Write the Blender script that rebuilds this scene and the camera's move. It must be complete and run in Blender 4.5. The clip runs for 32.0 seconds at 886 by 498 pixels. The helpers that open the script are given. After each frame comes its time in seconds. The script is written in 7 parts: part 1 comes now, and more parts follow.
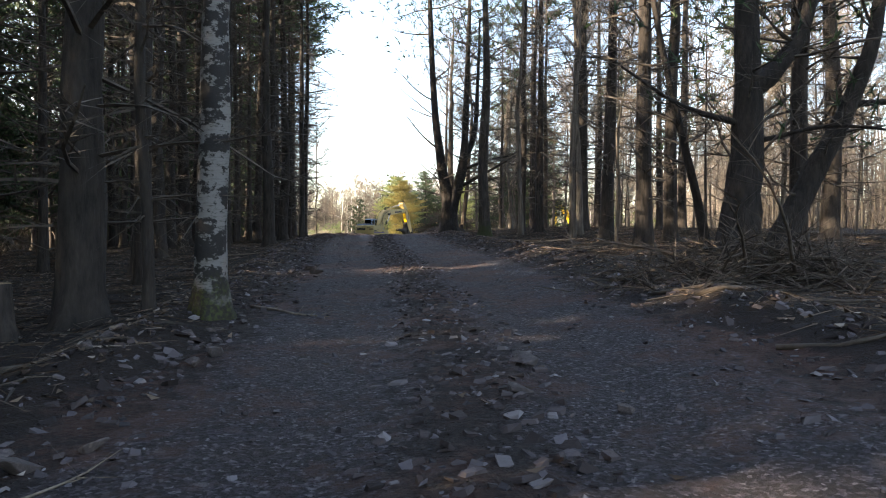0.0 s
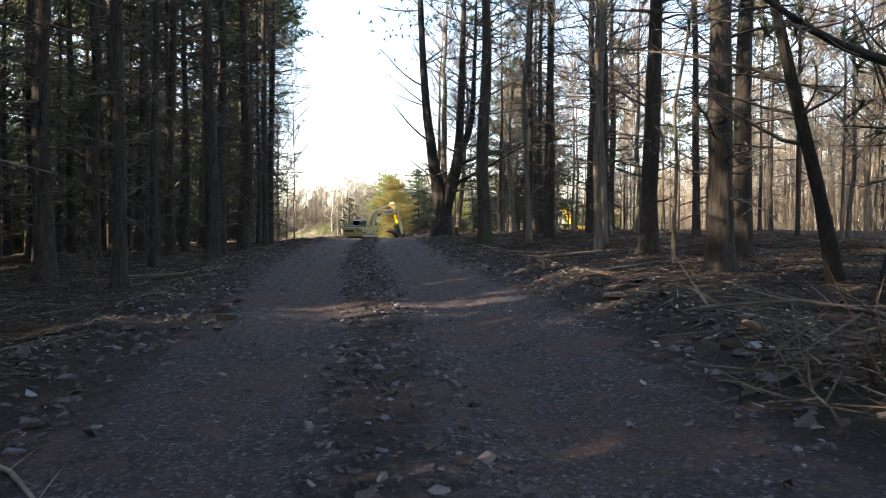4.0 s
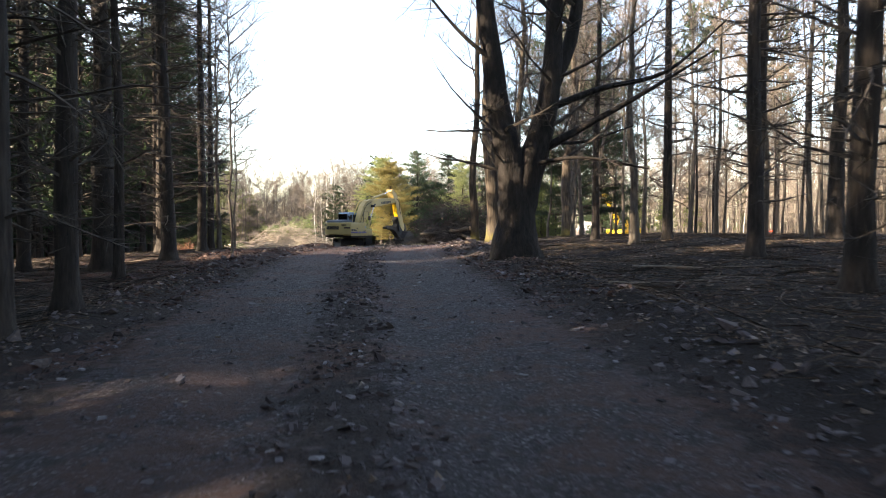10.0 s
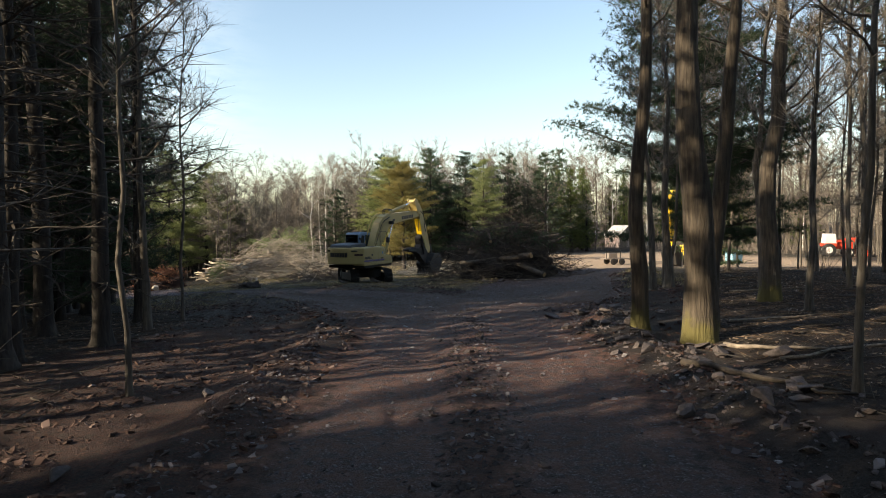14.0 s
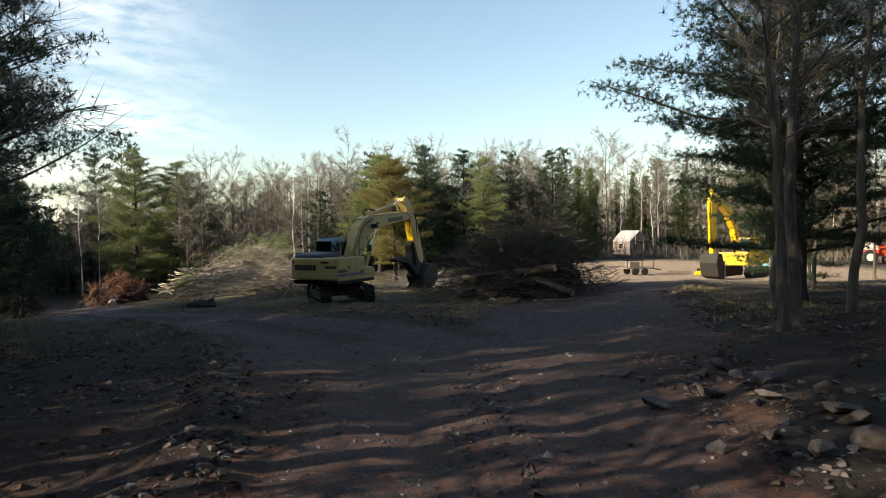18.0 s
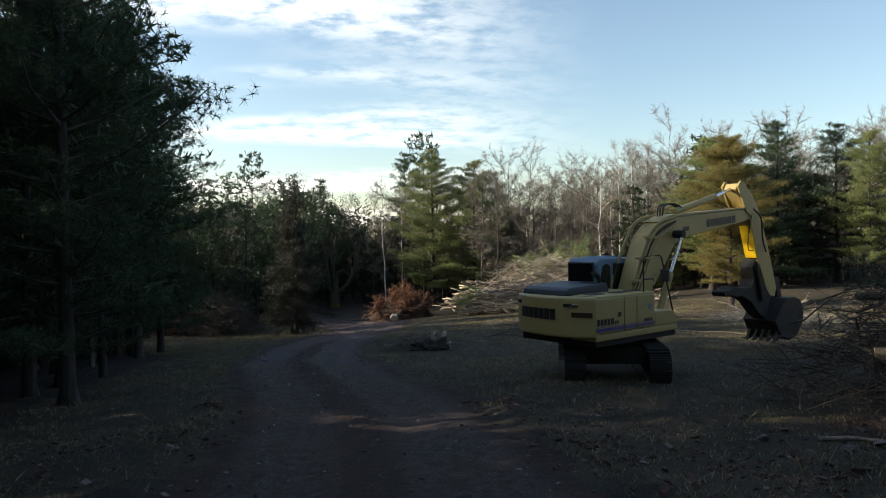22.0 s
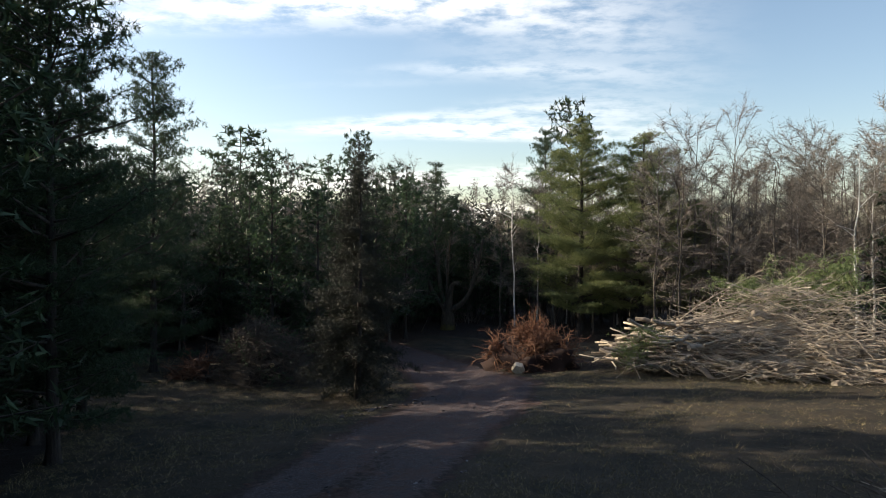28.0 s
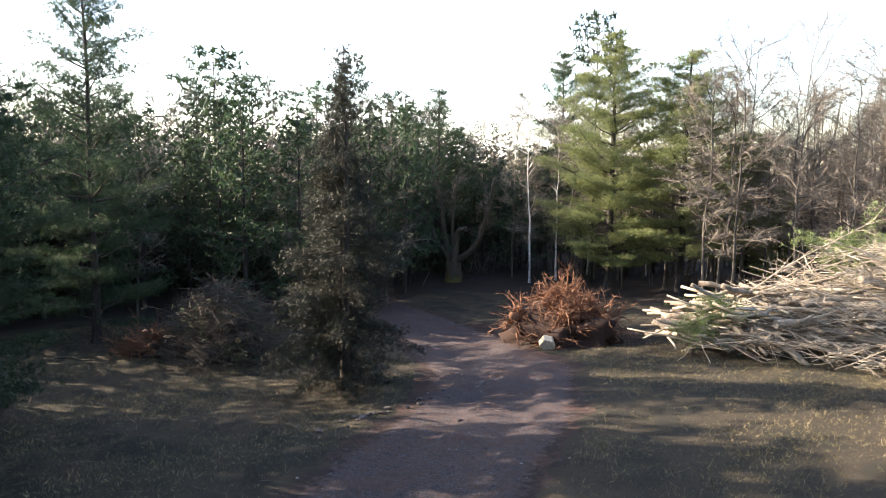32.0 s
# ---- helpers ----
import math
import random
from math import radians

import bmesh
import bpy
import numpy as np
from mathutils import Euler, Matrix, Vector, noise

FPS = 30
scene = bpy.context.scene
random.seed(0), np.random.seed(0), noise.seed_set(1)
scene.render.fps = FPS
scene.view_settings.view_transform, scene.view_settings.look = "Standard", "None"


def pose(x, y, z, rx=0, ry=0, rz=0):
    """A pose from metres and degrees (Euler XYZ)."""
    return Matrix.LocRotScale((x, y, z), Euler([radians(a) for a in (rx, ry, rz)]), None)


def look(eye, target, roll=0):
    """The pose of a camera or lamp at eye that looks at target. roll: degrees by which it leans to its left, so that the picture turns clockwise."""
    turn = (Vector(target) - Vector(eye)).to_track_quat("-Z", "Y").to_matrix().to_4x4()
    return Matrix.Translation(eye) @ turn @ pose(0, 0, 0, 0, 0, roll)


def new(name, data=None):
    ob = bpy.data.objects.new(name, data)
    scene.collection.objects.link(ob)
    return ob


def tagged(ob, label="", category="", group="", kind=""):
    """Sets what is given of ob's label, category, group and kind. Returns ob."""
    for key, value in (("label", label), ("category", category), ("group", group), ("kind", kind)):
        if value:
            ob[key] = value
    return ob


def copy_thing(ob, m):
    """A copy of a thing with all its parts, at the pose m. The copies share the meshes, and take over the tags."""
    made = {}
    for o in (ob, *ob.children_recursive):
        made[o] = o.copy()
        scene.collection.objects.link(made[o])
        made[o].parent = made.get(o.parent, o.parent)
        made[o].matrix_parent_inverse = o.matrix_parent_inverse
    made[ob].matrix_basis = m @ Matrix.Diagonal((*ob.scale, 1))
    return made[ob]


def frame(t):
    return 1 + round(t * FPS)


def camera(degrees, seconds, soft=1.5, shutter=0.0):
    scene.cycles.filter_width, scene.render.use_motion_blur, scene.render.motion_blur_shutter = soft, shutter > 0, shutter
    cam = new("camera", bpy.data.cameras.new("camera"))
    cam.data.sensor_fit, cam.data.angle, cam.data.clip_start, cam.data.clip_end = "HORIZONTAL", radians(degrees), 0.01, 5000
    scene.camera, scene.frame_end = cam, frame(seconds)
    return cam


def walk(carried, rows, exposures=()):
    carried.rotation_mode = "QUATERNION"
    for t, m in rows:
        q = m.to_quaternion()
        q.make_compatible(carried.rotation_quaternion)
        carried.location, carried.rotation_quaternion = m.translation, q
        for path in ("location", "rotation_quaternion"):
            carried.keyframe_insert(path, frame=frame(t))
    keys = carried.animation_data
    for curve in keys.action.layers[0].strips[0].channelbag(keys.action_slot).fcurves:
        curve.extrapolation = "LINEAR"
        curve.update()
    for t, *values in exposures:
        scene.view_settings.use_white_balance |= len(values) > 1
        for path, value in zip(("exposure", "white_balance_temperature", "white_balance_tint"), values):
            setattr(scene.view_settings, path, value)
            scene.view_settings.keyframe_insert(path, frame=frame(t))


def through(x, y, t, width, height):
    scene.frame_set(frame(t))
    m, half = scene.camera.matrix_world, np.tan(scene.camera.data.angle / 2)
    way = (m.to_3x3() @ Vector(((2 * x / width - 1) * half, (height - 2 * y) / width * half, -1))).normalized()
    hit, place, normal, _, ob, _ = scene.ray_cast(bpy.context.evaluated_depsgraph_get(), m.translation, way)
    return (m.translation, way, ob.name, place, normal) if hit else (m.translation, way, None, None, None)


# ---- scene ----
cam = camera(64.7, 32.0, soft=1.0, shutter=0.2)
METRES, EYE, TILT, LEAN, TURN = 95.0, 1.08, 0.0, 0.0, 0.0
ROWS = [
    (0.0, 0.0, 0.0, 0.0, 0.01, -0.79, -0.39),
    (0.5, 0.0002, 0.0033, 0.0001, -0.06, -0.78, -0.38),
    (1.0, 0.0004, 0.0084, 0.0002, -0.11, -0.78, -0.38),
    (1.5, 0.0006, 0.0147, 0.0003, -0.16, -0.77, -0.35),
    (2.0, 0.0007, 0.0217, 0.0004, -0.21, -0.76, -0.3),
    (2.5, 0.0008, 0.0292, 0.001, -0.27, -0.73, -0.3),
    (3.0, 0.001, 0.0373, 0.0021, -0.3, -0.79, -0.17),
    (3.5, 0.0013, 0.0461, 0.0029, -0.34, -0.84, -0.17),
    (5.5, 0.0019, 0.0886, 0.0056, -0.63, -0.89, -0.26),
    (6.0, 0.0022, 0.1, 0.0061, -0.67, -0.89, -0.22),
    (6.5, 0.0028, 0.1121, 0.0066, -0.7, -0.89, -0.17),
    (7.0, 0.0033, 0.1252, 0.0071, -0.76, -0.96, -0.18),
    (7.5, 0.0033, 0.1402, 0.0076, -0.78, -1.09, -0.2),
    (8.0, 0.0011, 0.1578, 0.0082, -0.92, -1.31, -0.27),
    (8.5, -0.0029, 0.1792, 0.0089, -1.04, -1.49, -0.12),
    (9.0, -0.0083, 0.2042, 0.0098, -1.14, -1.6, -0.12),
    (9.5, -0.0145, 0.2299, 0.0112, -1.27, -1.69, -0.18),
    (10.0, -0.0204, 0.2595, 0.0127, -1.31, -1.8, -0.15),
    (10.5, -0.0266, 0.2906, 0.0149, -1.4, -1.9, -0.22),
    (11.0, -0.032, 0.319, 0.017, -1.5, -2.01, -0.13),
    (11.5, -0.0362, 0.3476, 0.0188, -1.52, -2.02, -0.1),
    (12.0, -0.0395, 0.3762, 0.0212, -1.51, -2.02, 0.0),
    (12.5, -0.0427, 0.4005, 0.0241, -1.58, -2.0, 0.09),
    (13.0, -0.045, 0.412, 0.0266, -1.62, -2.01, 0.24),
    (13.5, -0.0471, 0.4166, 0.0286, -1.67, -2.03, 0.33),
    (14.0, -0.0483, 0.4199, 0.0301, -1.69, -2.03, 0.42),
    (14.5, -0.0485, 0.4251, 0.0311, -1.74, -2.0, 0.49),
    (16.5, -0.0461, 0.4652, 0.03, -1.88, -1.73, 0.47),
    (17.0, -0.0456, 0.4804, 0.0295, -1.93, -1.66, 0.51),
    (17.5, -0.0454, 0.497, 0.0291, -1.97, -1.61, 0.52),
    (18.0, -0.0457, 0.5148, 0.0288, -2.02, -1.53, 0.52),
    (18.5, -0.0461, 0.5332, 0.0287, -1.79, -1.45, 0.51),
    (19.0, -0.0458, 0.5523, 0.0289, -1.0, -1.44, 0.6),
    (19.5, -0.0445, 0.5719, 0.029, 0.63, -1.49, 0.78),
    (20.0, -0.0429, 0.5922, 0.0293, 6.5, -1.45, 0.96),
    (20.5, -0.0415, 0.6132, 0.0297, 18.99, -1.19, 0.92),
    (21.0, -0.0414, 0.6334, 0.0303, 24.54, -1.07, 0.84),
    (21.5, -0.0427, 0.6533, 0.0311, 24.92, -1.01, 0.85),
    (22.0, -0.0452, 0.673, 0.0316, 24.9, -0.95, 0.9),
    (22.5, -0.0489, 0.6924, 0.0322, 24.87, -0.89, 0.94),
    (23.0, -0.0546, 0.7131, 0.0327, 28.03, -0.77, 0.92),
    (23.5, -0.0603, 0.7322, 0.0334, 31.42, -0.71, 0.68),
    (24.0, -0.067, 0.7508, 0.0341, 33.5, -0.69, 0.55),
    (24.5, -0.0751, 0.7689, 0.0348, 35.02, -0.69, 0.36),
    (25.0, -0.0837, 0.7859, 0.0355, 35.79, -0.69, 0.25),
    (25.5, -0.0931, 0.8029, 0.0362, 36.57, -0.69, 0.13),
    (27.5, -0.1353, 0.863, 0.0382, 36.69, -0.84, -0.27),
    (28.0, -0.1466, 0.8774, 0.0386, 36.67, -1.29, -0.3),
    (28.5, -0.1578, 0.8918, 0.0389, 36.66, -3.3, -0.33),
    (29.0, -0.1694, 0.9054, 0.0393, 36.6, -5.45, -0.36),
    (29.5, -0.1802, 0.9198, 0.0399, 36.6, -6.64, -0.39),
    (30.0, -0.1878, 0.9297, 0.04, 36.55, -6.57, -0.42),
    (30.5, -0.1939, 0.9361, 0.0406, 36.5, -6.54, -0.43),
    (31.0, -0.1992, 0.9405, 0.0406, 36.47, -6.5, -0.44),
    (31.5, -0.2017, 0.9423, 0.0403, 36.47, -6.47, -0.44),
    (32.0, -0.2038, 0.9443, 0.0402, 36.5, -6.48, -0.39),
]
EXPOSURES = [(0.0, 2.42, 7400, 13), (4.0, 2.42, 7400, 13), (7.0, 2.3, 7300, 14), (10.0, 2.4, 7300, 15), (11.5, 1.8, 7250, 14), (13.0, 1.18, 7200, 9), (17.0, 1.1, 7100, 7), (19.0, 0.85, 6950, 4), (21.0, 0.8, 6800, 5), (25.5, 0.78, 6650, 7), (28.3, 0.66, 6650, 10), (29.5, 1.48, 6700, 12), (31.0, 2.1, 6800, 13), (32.0, 2.22, 6800, 13)]
walk(cam, [(t, pose(0, 0, EYE, TILT, LEAN, TURN) @ pose(METRES * x, METRES * y, METRES * z, 90 + pitch, roll, yaw)) for t, x, y, z, yaw, pitch, roll in ROWS], EXPOSURES)

# ---- world and sun ----
SUN_AZ, SUN_EL = 111.0, 23.0  # azimuth counter-clockwise from +y (to the left), elevation
sun_dir = Vector((-math.sin(radians(SUN_AZ)) * math.cos(radians(SUN_EL)), math.cos(radians(SUN_AZ)) * math.cos(radians(SUN_EL)), math.sin(radians(SUN_EL))))
world = bpy.data.worlds.new("World")
scene.world = world
world.use_nodes = True
wt = world.node_tree
wt.nodes.clear()
w_out = wt.nodes.new("ShaderNodeOutputWorld")
w_bg = wt.nodes.new("ShaderNodeBackground")
w_sky = wt.nodes.new("ShaderNodeTexSky")
w_sky.sky_type = "NISHITA"
w_sky.sun_disc = False
w_sky.sun_elevation = radians(SUN_EL)
w_sky.sun_rotation = radians(-SUN_AZ)
w_sky.air_density, w_sky.dust_density, w_sky.ozone_density = 1.0, 1.0, 1.0
w_bg.inputs["Strength"].default_value = 0.125
# thin streaks of high cloud
w_co = wt.nodes.new("ShaderNodeTexCoord")
w_sep = wt.nodes.new("ShaderNodeSeparateXYZ")
wt.links.new(w_co.outputs["Generated"], w_sep.inputs[0])


def wmath(op, a, b=None):
    n = wt.nodes.new("ShaderNodeMath")
    n.operation = op
    for k, v in enumerate((a, b)):
        if v is None:
            continue
        if isinstance(v, (int, float)):
            n.inputs[k].default_value = v
        else:
            wt.links.new(v, n.inputs[k])
    return n.outputs[0]


w_h = wmath("ADD", wmath("MAXIMUM", w_sep.outputs["Z"], 0.0), 0.12)
w_px, w_py = wmath("DIVIDE", w_sep.outputs["X"], w_h), wmath("DIVIDE", w_sep.outputs["Y"], w_h)
w_cmb = wt.nodes.new("ShaderNodeCombineXYZ")
wt.links.new(w_px, w_cmb.inputs[0])
wt.links.new(w_py, w_cmb.inputs[1])


def wnoise(scale, detail, rough, sx, sy, rot, off=0.0):
    turned = wt.nodes.new("ShaderNodeMapping")
    turned.inputs["Rotation"].default_value = (0, 0, radians(-rot))
    wt.links.new(w_cmb.outputs[0], turned.inputs[0])
    mp = wt.nodes.new("ShaderNodeMapping")
    mp.inputs["Scale"].default_value = (sx, sy, 1)
    mp.inputs["Location"].default_value = (off, off * 0.7, 0)
    wt.links.new(turned.outputs[0], mp.inputs[0])
    n = wt.nodes.new("ShaderNodeTexNoise")
    n.inputs["Scale"].default_value, n.inputs["Detail"].default_value, n.inputs["Roughness"].default_value = scale, detail, rough
    wt.links.new(mp.outputs[0], n.inputs["Vector"])
    return n.outputs[0]


def wramp(v, a, b):
    n = wt.nodes.new("ShaderNodeMapRange")
    n.interpolation_type = "SMOOTHSTEP"
    n.inputs["From Min"].default_value, n.inputs["From Max"].default_value = a, b
    wt.links.new(v, n.inputs["Value"])
    return n.outputs[0]


w_big = wramp(wnoise(0.42, 3, 0.5, 0.35, 1.7, 33, 2.3), 0.44, 0.58)
w_fine = wramp(wnoise(5.5, 5, 0.62, 1.0, 1.3, 33), 0.30, 0.62)
w_left = wramp(wmath("ADD", wmath("MULTIPLY", w_sep.outputs["X"], -0.85), wmath("MULTIPLY", w_sep.outputs["Y"], 0.2)), 0.345, 0.74)
w_cl = wmath("MULTIPLY", wmath("MULTIPLY", w_big, w_fine), wmath("MULTIPLY", w_left, 0.95))
w_mix = wt.nodes.new("ShaderNodeMix")
w_mix.data_type = "RGBA"
wt.links.new(w_cl, w_mix.inputs["Factor"])
wt.links.new(w_sky.outputs[0], w_mix.inputs["A"])
w_mix.inputs["B"].default_value = (8.2, 8.05, 7.8, 1)
wt.links.new(w_mix.outputs["Result"], w_bg.inputs["Color"])
wt.links.new(w_bg.outputs[0], w_out.inputs[0])

sun = new("sun", bpy.data.lights.new("sun", "SUN"))
sun.data.energy, sun.data.angle, sun.data.color = 5.0, radians(0.53), (1.0, 0.86, 0.68)
sun.matrix_world = look(sun_dir * 100, (0, 0, 0))

# ---- small tools ----
RNG = np.random.default_rng(11)


def lattice(ix, iy, seed):
    v = np.sin(ix * 127.1 + iy * 311.7 + seed * 74.7) * 43758.5453
    return v - np.floor(v)


def vnoise(x, y, seed=0):
    """Smooth value noise, 0 to 1, on arrays."""
    x, y = np.asarray(x, float), np.asarray(y, float)
    ix, iy = np.floor(x), np.floor(y)
    fx, fy = x - ix, y - iy
    fx, fy = fx * fx * (3 - 2 * fx), fy * fy * (3 - 2 * fy)
    a, b = lattice(ix, iy, seed), lattice(ix + 1, iy, seed)
    c, d = lattice(ix, iy + 1, seed), lattice(ix + 1, iy + 1, seed)
    return (a + (b - a) * fx) * (1 - fy) + (c + (d - c) * fx) * fy


def fbm(x, y, seed=0, octaves=3):
    s, amp, tot = 0.0, 1.0, 0.0
    for k in range(octaves):
        s = s + amp * vnoise(np.asarray(x) * 2 ** k, np.asarray(y) * 2 ** k, seed + k)
        tot += amp
        amp *= 0.5
    return s / tot


class Shape:
    """Gathers vertices and faces for one mesh."""

    def __init__(self):
        self.v, self.f, self.n = [], [], 0

    def add(self, verts, faces):
        self.v.append(np.asarray(verts, float))
        self.f.extend([tuple(i + self.n for i in q) for q in faces])
        self.n += len(verts)

    def tube(self, pts, radii, sides=6, cap=False):
        P = np.asarray(pts, float)
        m = len(P)
        T = np.gradient(P, axis=0)
        T /= np.linalg.norm(T, axis=1)[:, None] + 1e-9
        ref = np.array([0.0, 0.0, 1.0]) if abs(T[0][2]) < 0.8 else np.array([1.0, 0.0, 0.0])
        U = np.cross(T, ref)
        U /= np.linalg.norm(U, axis=1)[:, None] + 1e-9
        W = np.cross(T, U)
        a = np.arange(sides) * 2 * math.pi / sides
        R = np.asarray(radii, float)
        if R.ndim == 1:
            R = R[:, None] * np.ones((1, sides))
        V = P[:, None, :] + R[:, :, None] * (np.cos(a)[None, :, None] * U[:, None, :] + np.sin(a)[None, :, None] * W[:, None, :])
        F = [(i * sides + j, i * sides + (j + 1) % sides, (i + 1) * sides + (j + 1) % sides, (i + 1) * sides + j) for i in range(m - 1) for j in range(sides)]
        if cap:
            F += [tuple(range(sides))[::-1], tuple(range((m - 1) * sides, m * sides))]
        self.add(V.reshape(-1, 3), F)

    def spikes(self, base, tip, width):
        """Many thin triangles at once: base, tip (n, 3), width (n)."""
        base, tip = np.asarray(base, float), np.asarray(tip, float)
        n = len(base)
        d = tip - base
        s = np.cross(d, RNG.normal(size=(n, 3)))
        s /= np.linalg.norm(s, axis=1)[:, None] + 1e-9
        s *= np.asarray(width, float).reshape(-1, 1) / 2
        V = np.stack([base - s, base + s, tip], 1).reshape(-1, 3)
        self.add(V, [(3 * i, 3 * i + 1, 3 * i + 2) for i in range(n)])

    def mesh(self, name, material, smooth=True):
        me = bpy.data.meshes.new(name)
        me.from_pydata(np.concatenate(self.v).tolist() if self.v else [], [], self.f)
        me.materials.append(material)
        if smooth:
            me.polygons.foreach_set("use_smooth", [True] * len(me.polygons))
        me.update()
        return me


def put(name, mesh, parent=None, label="", m=None):
    ob = new(name, mesh)
    if parent is not None:
        ob.parent = parent
    if m is not None:
        ob.matrix_basis = m
    if label:
        tagged(ob, label)
    return ob


def part(name, bm, material, parent, label="", smooth=False, m=None):
    """Links a bmesh as one mesh object under a thing or a part."""
    me = bpy.data.meshes.new(name)
    bm.to_mesh(me)
    bm.free()
    me.materials.append(material)
    if smooth:
        me.polygons.foreach_set("use_smooth", [True] * len(me.polygons))
    return put(name, me, parent, label, m)


def thing(name, label, category, group="", m=None):
    ob = new(name)
    ob.empty_display_size = 0.3
    if m is not None:
        ob.matrix_basis = m
    return tagged(ob, label, category, group)


def bm_box(x0, x1, y0, y1, z0, z1, bevel=0.02, bm=None):
    own = bm is None
    bm = bm or bmesh.new()
    g = bmesh.ops.create_cube(bm, size=1)
    bmesh.ops.transform(bm, verts=g["verts"], matrix=Matrix.Translation(((x0 + x1) / 2, (y0 + y1) / 2, (z0 + z1) / 2)) @ Matrix.Diagonal((x1 - x0, y1 - y0, z1 - z0, 1)))
    if own and bevel:
        bmesh.ops.bevel(bm, geom=list(bm.edges), offset=bevel, segments=2, affect="EDGES", profile=0.6)
    return bm


def bm_prism(profile, y0, y1, bevel=0.02, axis="y", segments=2):
    """A polygon in x and z, pulled from y0 to y1 (axis z: polygon in x and y)."""
    bm = bmesh.new()
    if axis == "y":
        lo = [bm.verts.new((x, y0, z)) for x, z in profile]
        hi = [bm.verts.new((x, y1, z)) for x, z in profile]
    else:
        lo = [bm.verts.new((x, z, y0)) for x, z in profile]
        hi = [bm.verts.new((x, z, y1)) for x, z in profile]
    n = len(profile)
    bm.faces.new(lo)
    bm.faces.new(hi[::-1])
    for i in range(n):
        bm.faces.new((lo[i], hi[i], hi[(i + 1) % n], lo[(i + 1) % n]))
    bmesh.ops.recalc_face_normals(bm, faces=bm.faces)
    if bevel:
        bmesh.ops.bevel(bm, geom=list(bm.edges), offset=bevel, segments=segments, affect="EDGES", profile=0.6)
    return bm


def bm_rod(pts, r, sides=8, bm=None):
    """A round rod along points."""
    s = Shape()
    P = np.asarray(pts, float)
    s.tube(P, np.full(len(P), r) if np.isscalar(r) else r, sides, cap=True)
    bm = bm or bmesh.new()
    vs = [bm.verts.new(v) for v in np.concatenate(s.v)]
    for q in s.f:
        bm.faces.new([vs[i] for i in q])
    return bm


def bend(pts, n=6):
    """A smooth line through points."""
    P = np.asarray(pts, float)
    t = np.linspace(0, len(P) - 1, n * (len(P) - 1) + 1)
    P2 = np.vstack([2 * P[0] - P[1], P, 2 * P[-1] - P[-2]])
    out = []
    for u in t:
        i = min(int(u), len(P) - 2)
        f = u - i
        a, b, c, d = P2[i], P2[i + 1], P2[i + 2], P2[i + 3]
        out.append(0.5 * (2 * b + (c - a) * f + (2 * a - 5 * b + 4 * c - d) * f * f + (3 * b - a - 3 * c + d) * f ** 3))
    return np.array(out)


# ---- materials ----
def mat(name, rough=0.8, metal=0.0):
    m = bpy.data.materials.new(name)
    m.use_nodes = True
    b = m.node_tree.nodes["Principled BSDF"]
    b.inputs["Roughness"].default_value, b.inputs["Metallic"].default_value = rough, metal
    return m, m.node_tree, b


def nd(nt, kind, **inputs):
    n = nt.nodes.new(kind)
    for k, v in inputs.items():
        n.inputs[k.replace("_", " ")].default_value = v
    return n


def noise_of(nt, scale, detail=4, rough=0.55, coords="Object", stretch=(1, 1, 1)):
    co = nt.nodes.new("ShaderNodeTexCoord")
    mp = nd(nt, "ShaderNodeMapping", Scale=stretch)
    nt.links.new(co.outputs[coords], mp.inputs[0])
    n = nd(nt, "ShaderNodeTexNoise", Scale=scale, Detail=detail, Roughness=rough)
    nt.links.new(mp.outputs[0], n.inputs["Vector"])
    return n.outputs[0]


def ramp(nt, v, *stops):
    r = nt.nodes.new("ShaderNodeValToRGB")
    e = r.color_ramp.elements
    while len(e) < len(stops):
        e.new(0.5)
    for k, (p, c) in enumerate(stops):
        e[k].position, e[k].color = p, (*c, 1)
    nt.links.new(v, r.inputs[0])
    return r.outputs[0]


def mix(nt, f, a, b, mode="MIX"):
    n = nt.nodes.new("ShaderNodeMix")
    n.data_type, n.blend_type = "RGBA", mode
    for key, v in (("Factor", f), ("A", a), ("B", b)):
        sock = n.inputs[key] if key == "Factor" else [s for s in n.inputs if s.name == key and s.type == "RGBA"][0]
        if isinstance(v, (int, float)):
            sock.default_value = v
        elif isinstance(v, tuple):
            sock.default_value = (*v, 1)
        else:
            nt.links.new(v, sock)
    return [s for s in n.outputs if s.type == "RGBA"][0]


def calc(nt, op, a, b):
    n = nt.nodes.new("ShaderNodeMath")
    n.operation = op
    for k, v in enumerate((a, b)):
        if isinstance(v, (int, float)):
            n.inputs[k].default_value = v
        else:
            nt.links.new(v, n.inputs[k])
    return n.outputs[0]


def smooth_step(nt, v, a, b):
    n = nt.nodes.new("ShaderNodeMapRange")
    n.interpolation_type = "SMOOTHSTEP"
    n.inputs["From Min"].default_value, n.inputs["From Max"].default_value = a, b
    nt.links.new(v, n.inputs["Value"])
    return n.outputs[0]


def bump(nt, b, v, strength=0.4, dist=0.02):
    n = nd(nt, "ShaderNodeBump", Strength=strength, Distance=dist)
    nt.links.new(v, n.inputs["Height"])
    nt.links.new(n.outputs[0], b.inputs["Normal"])


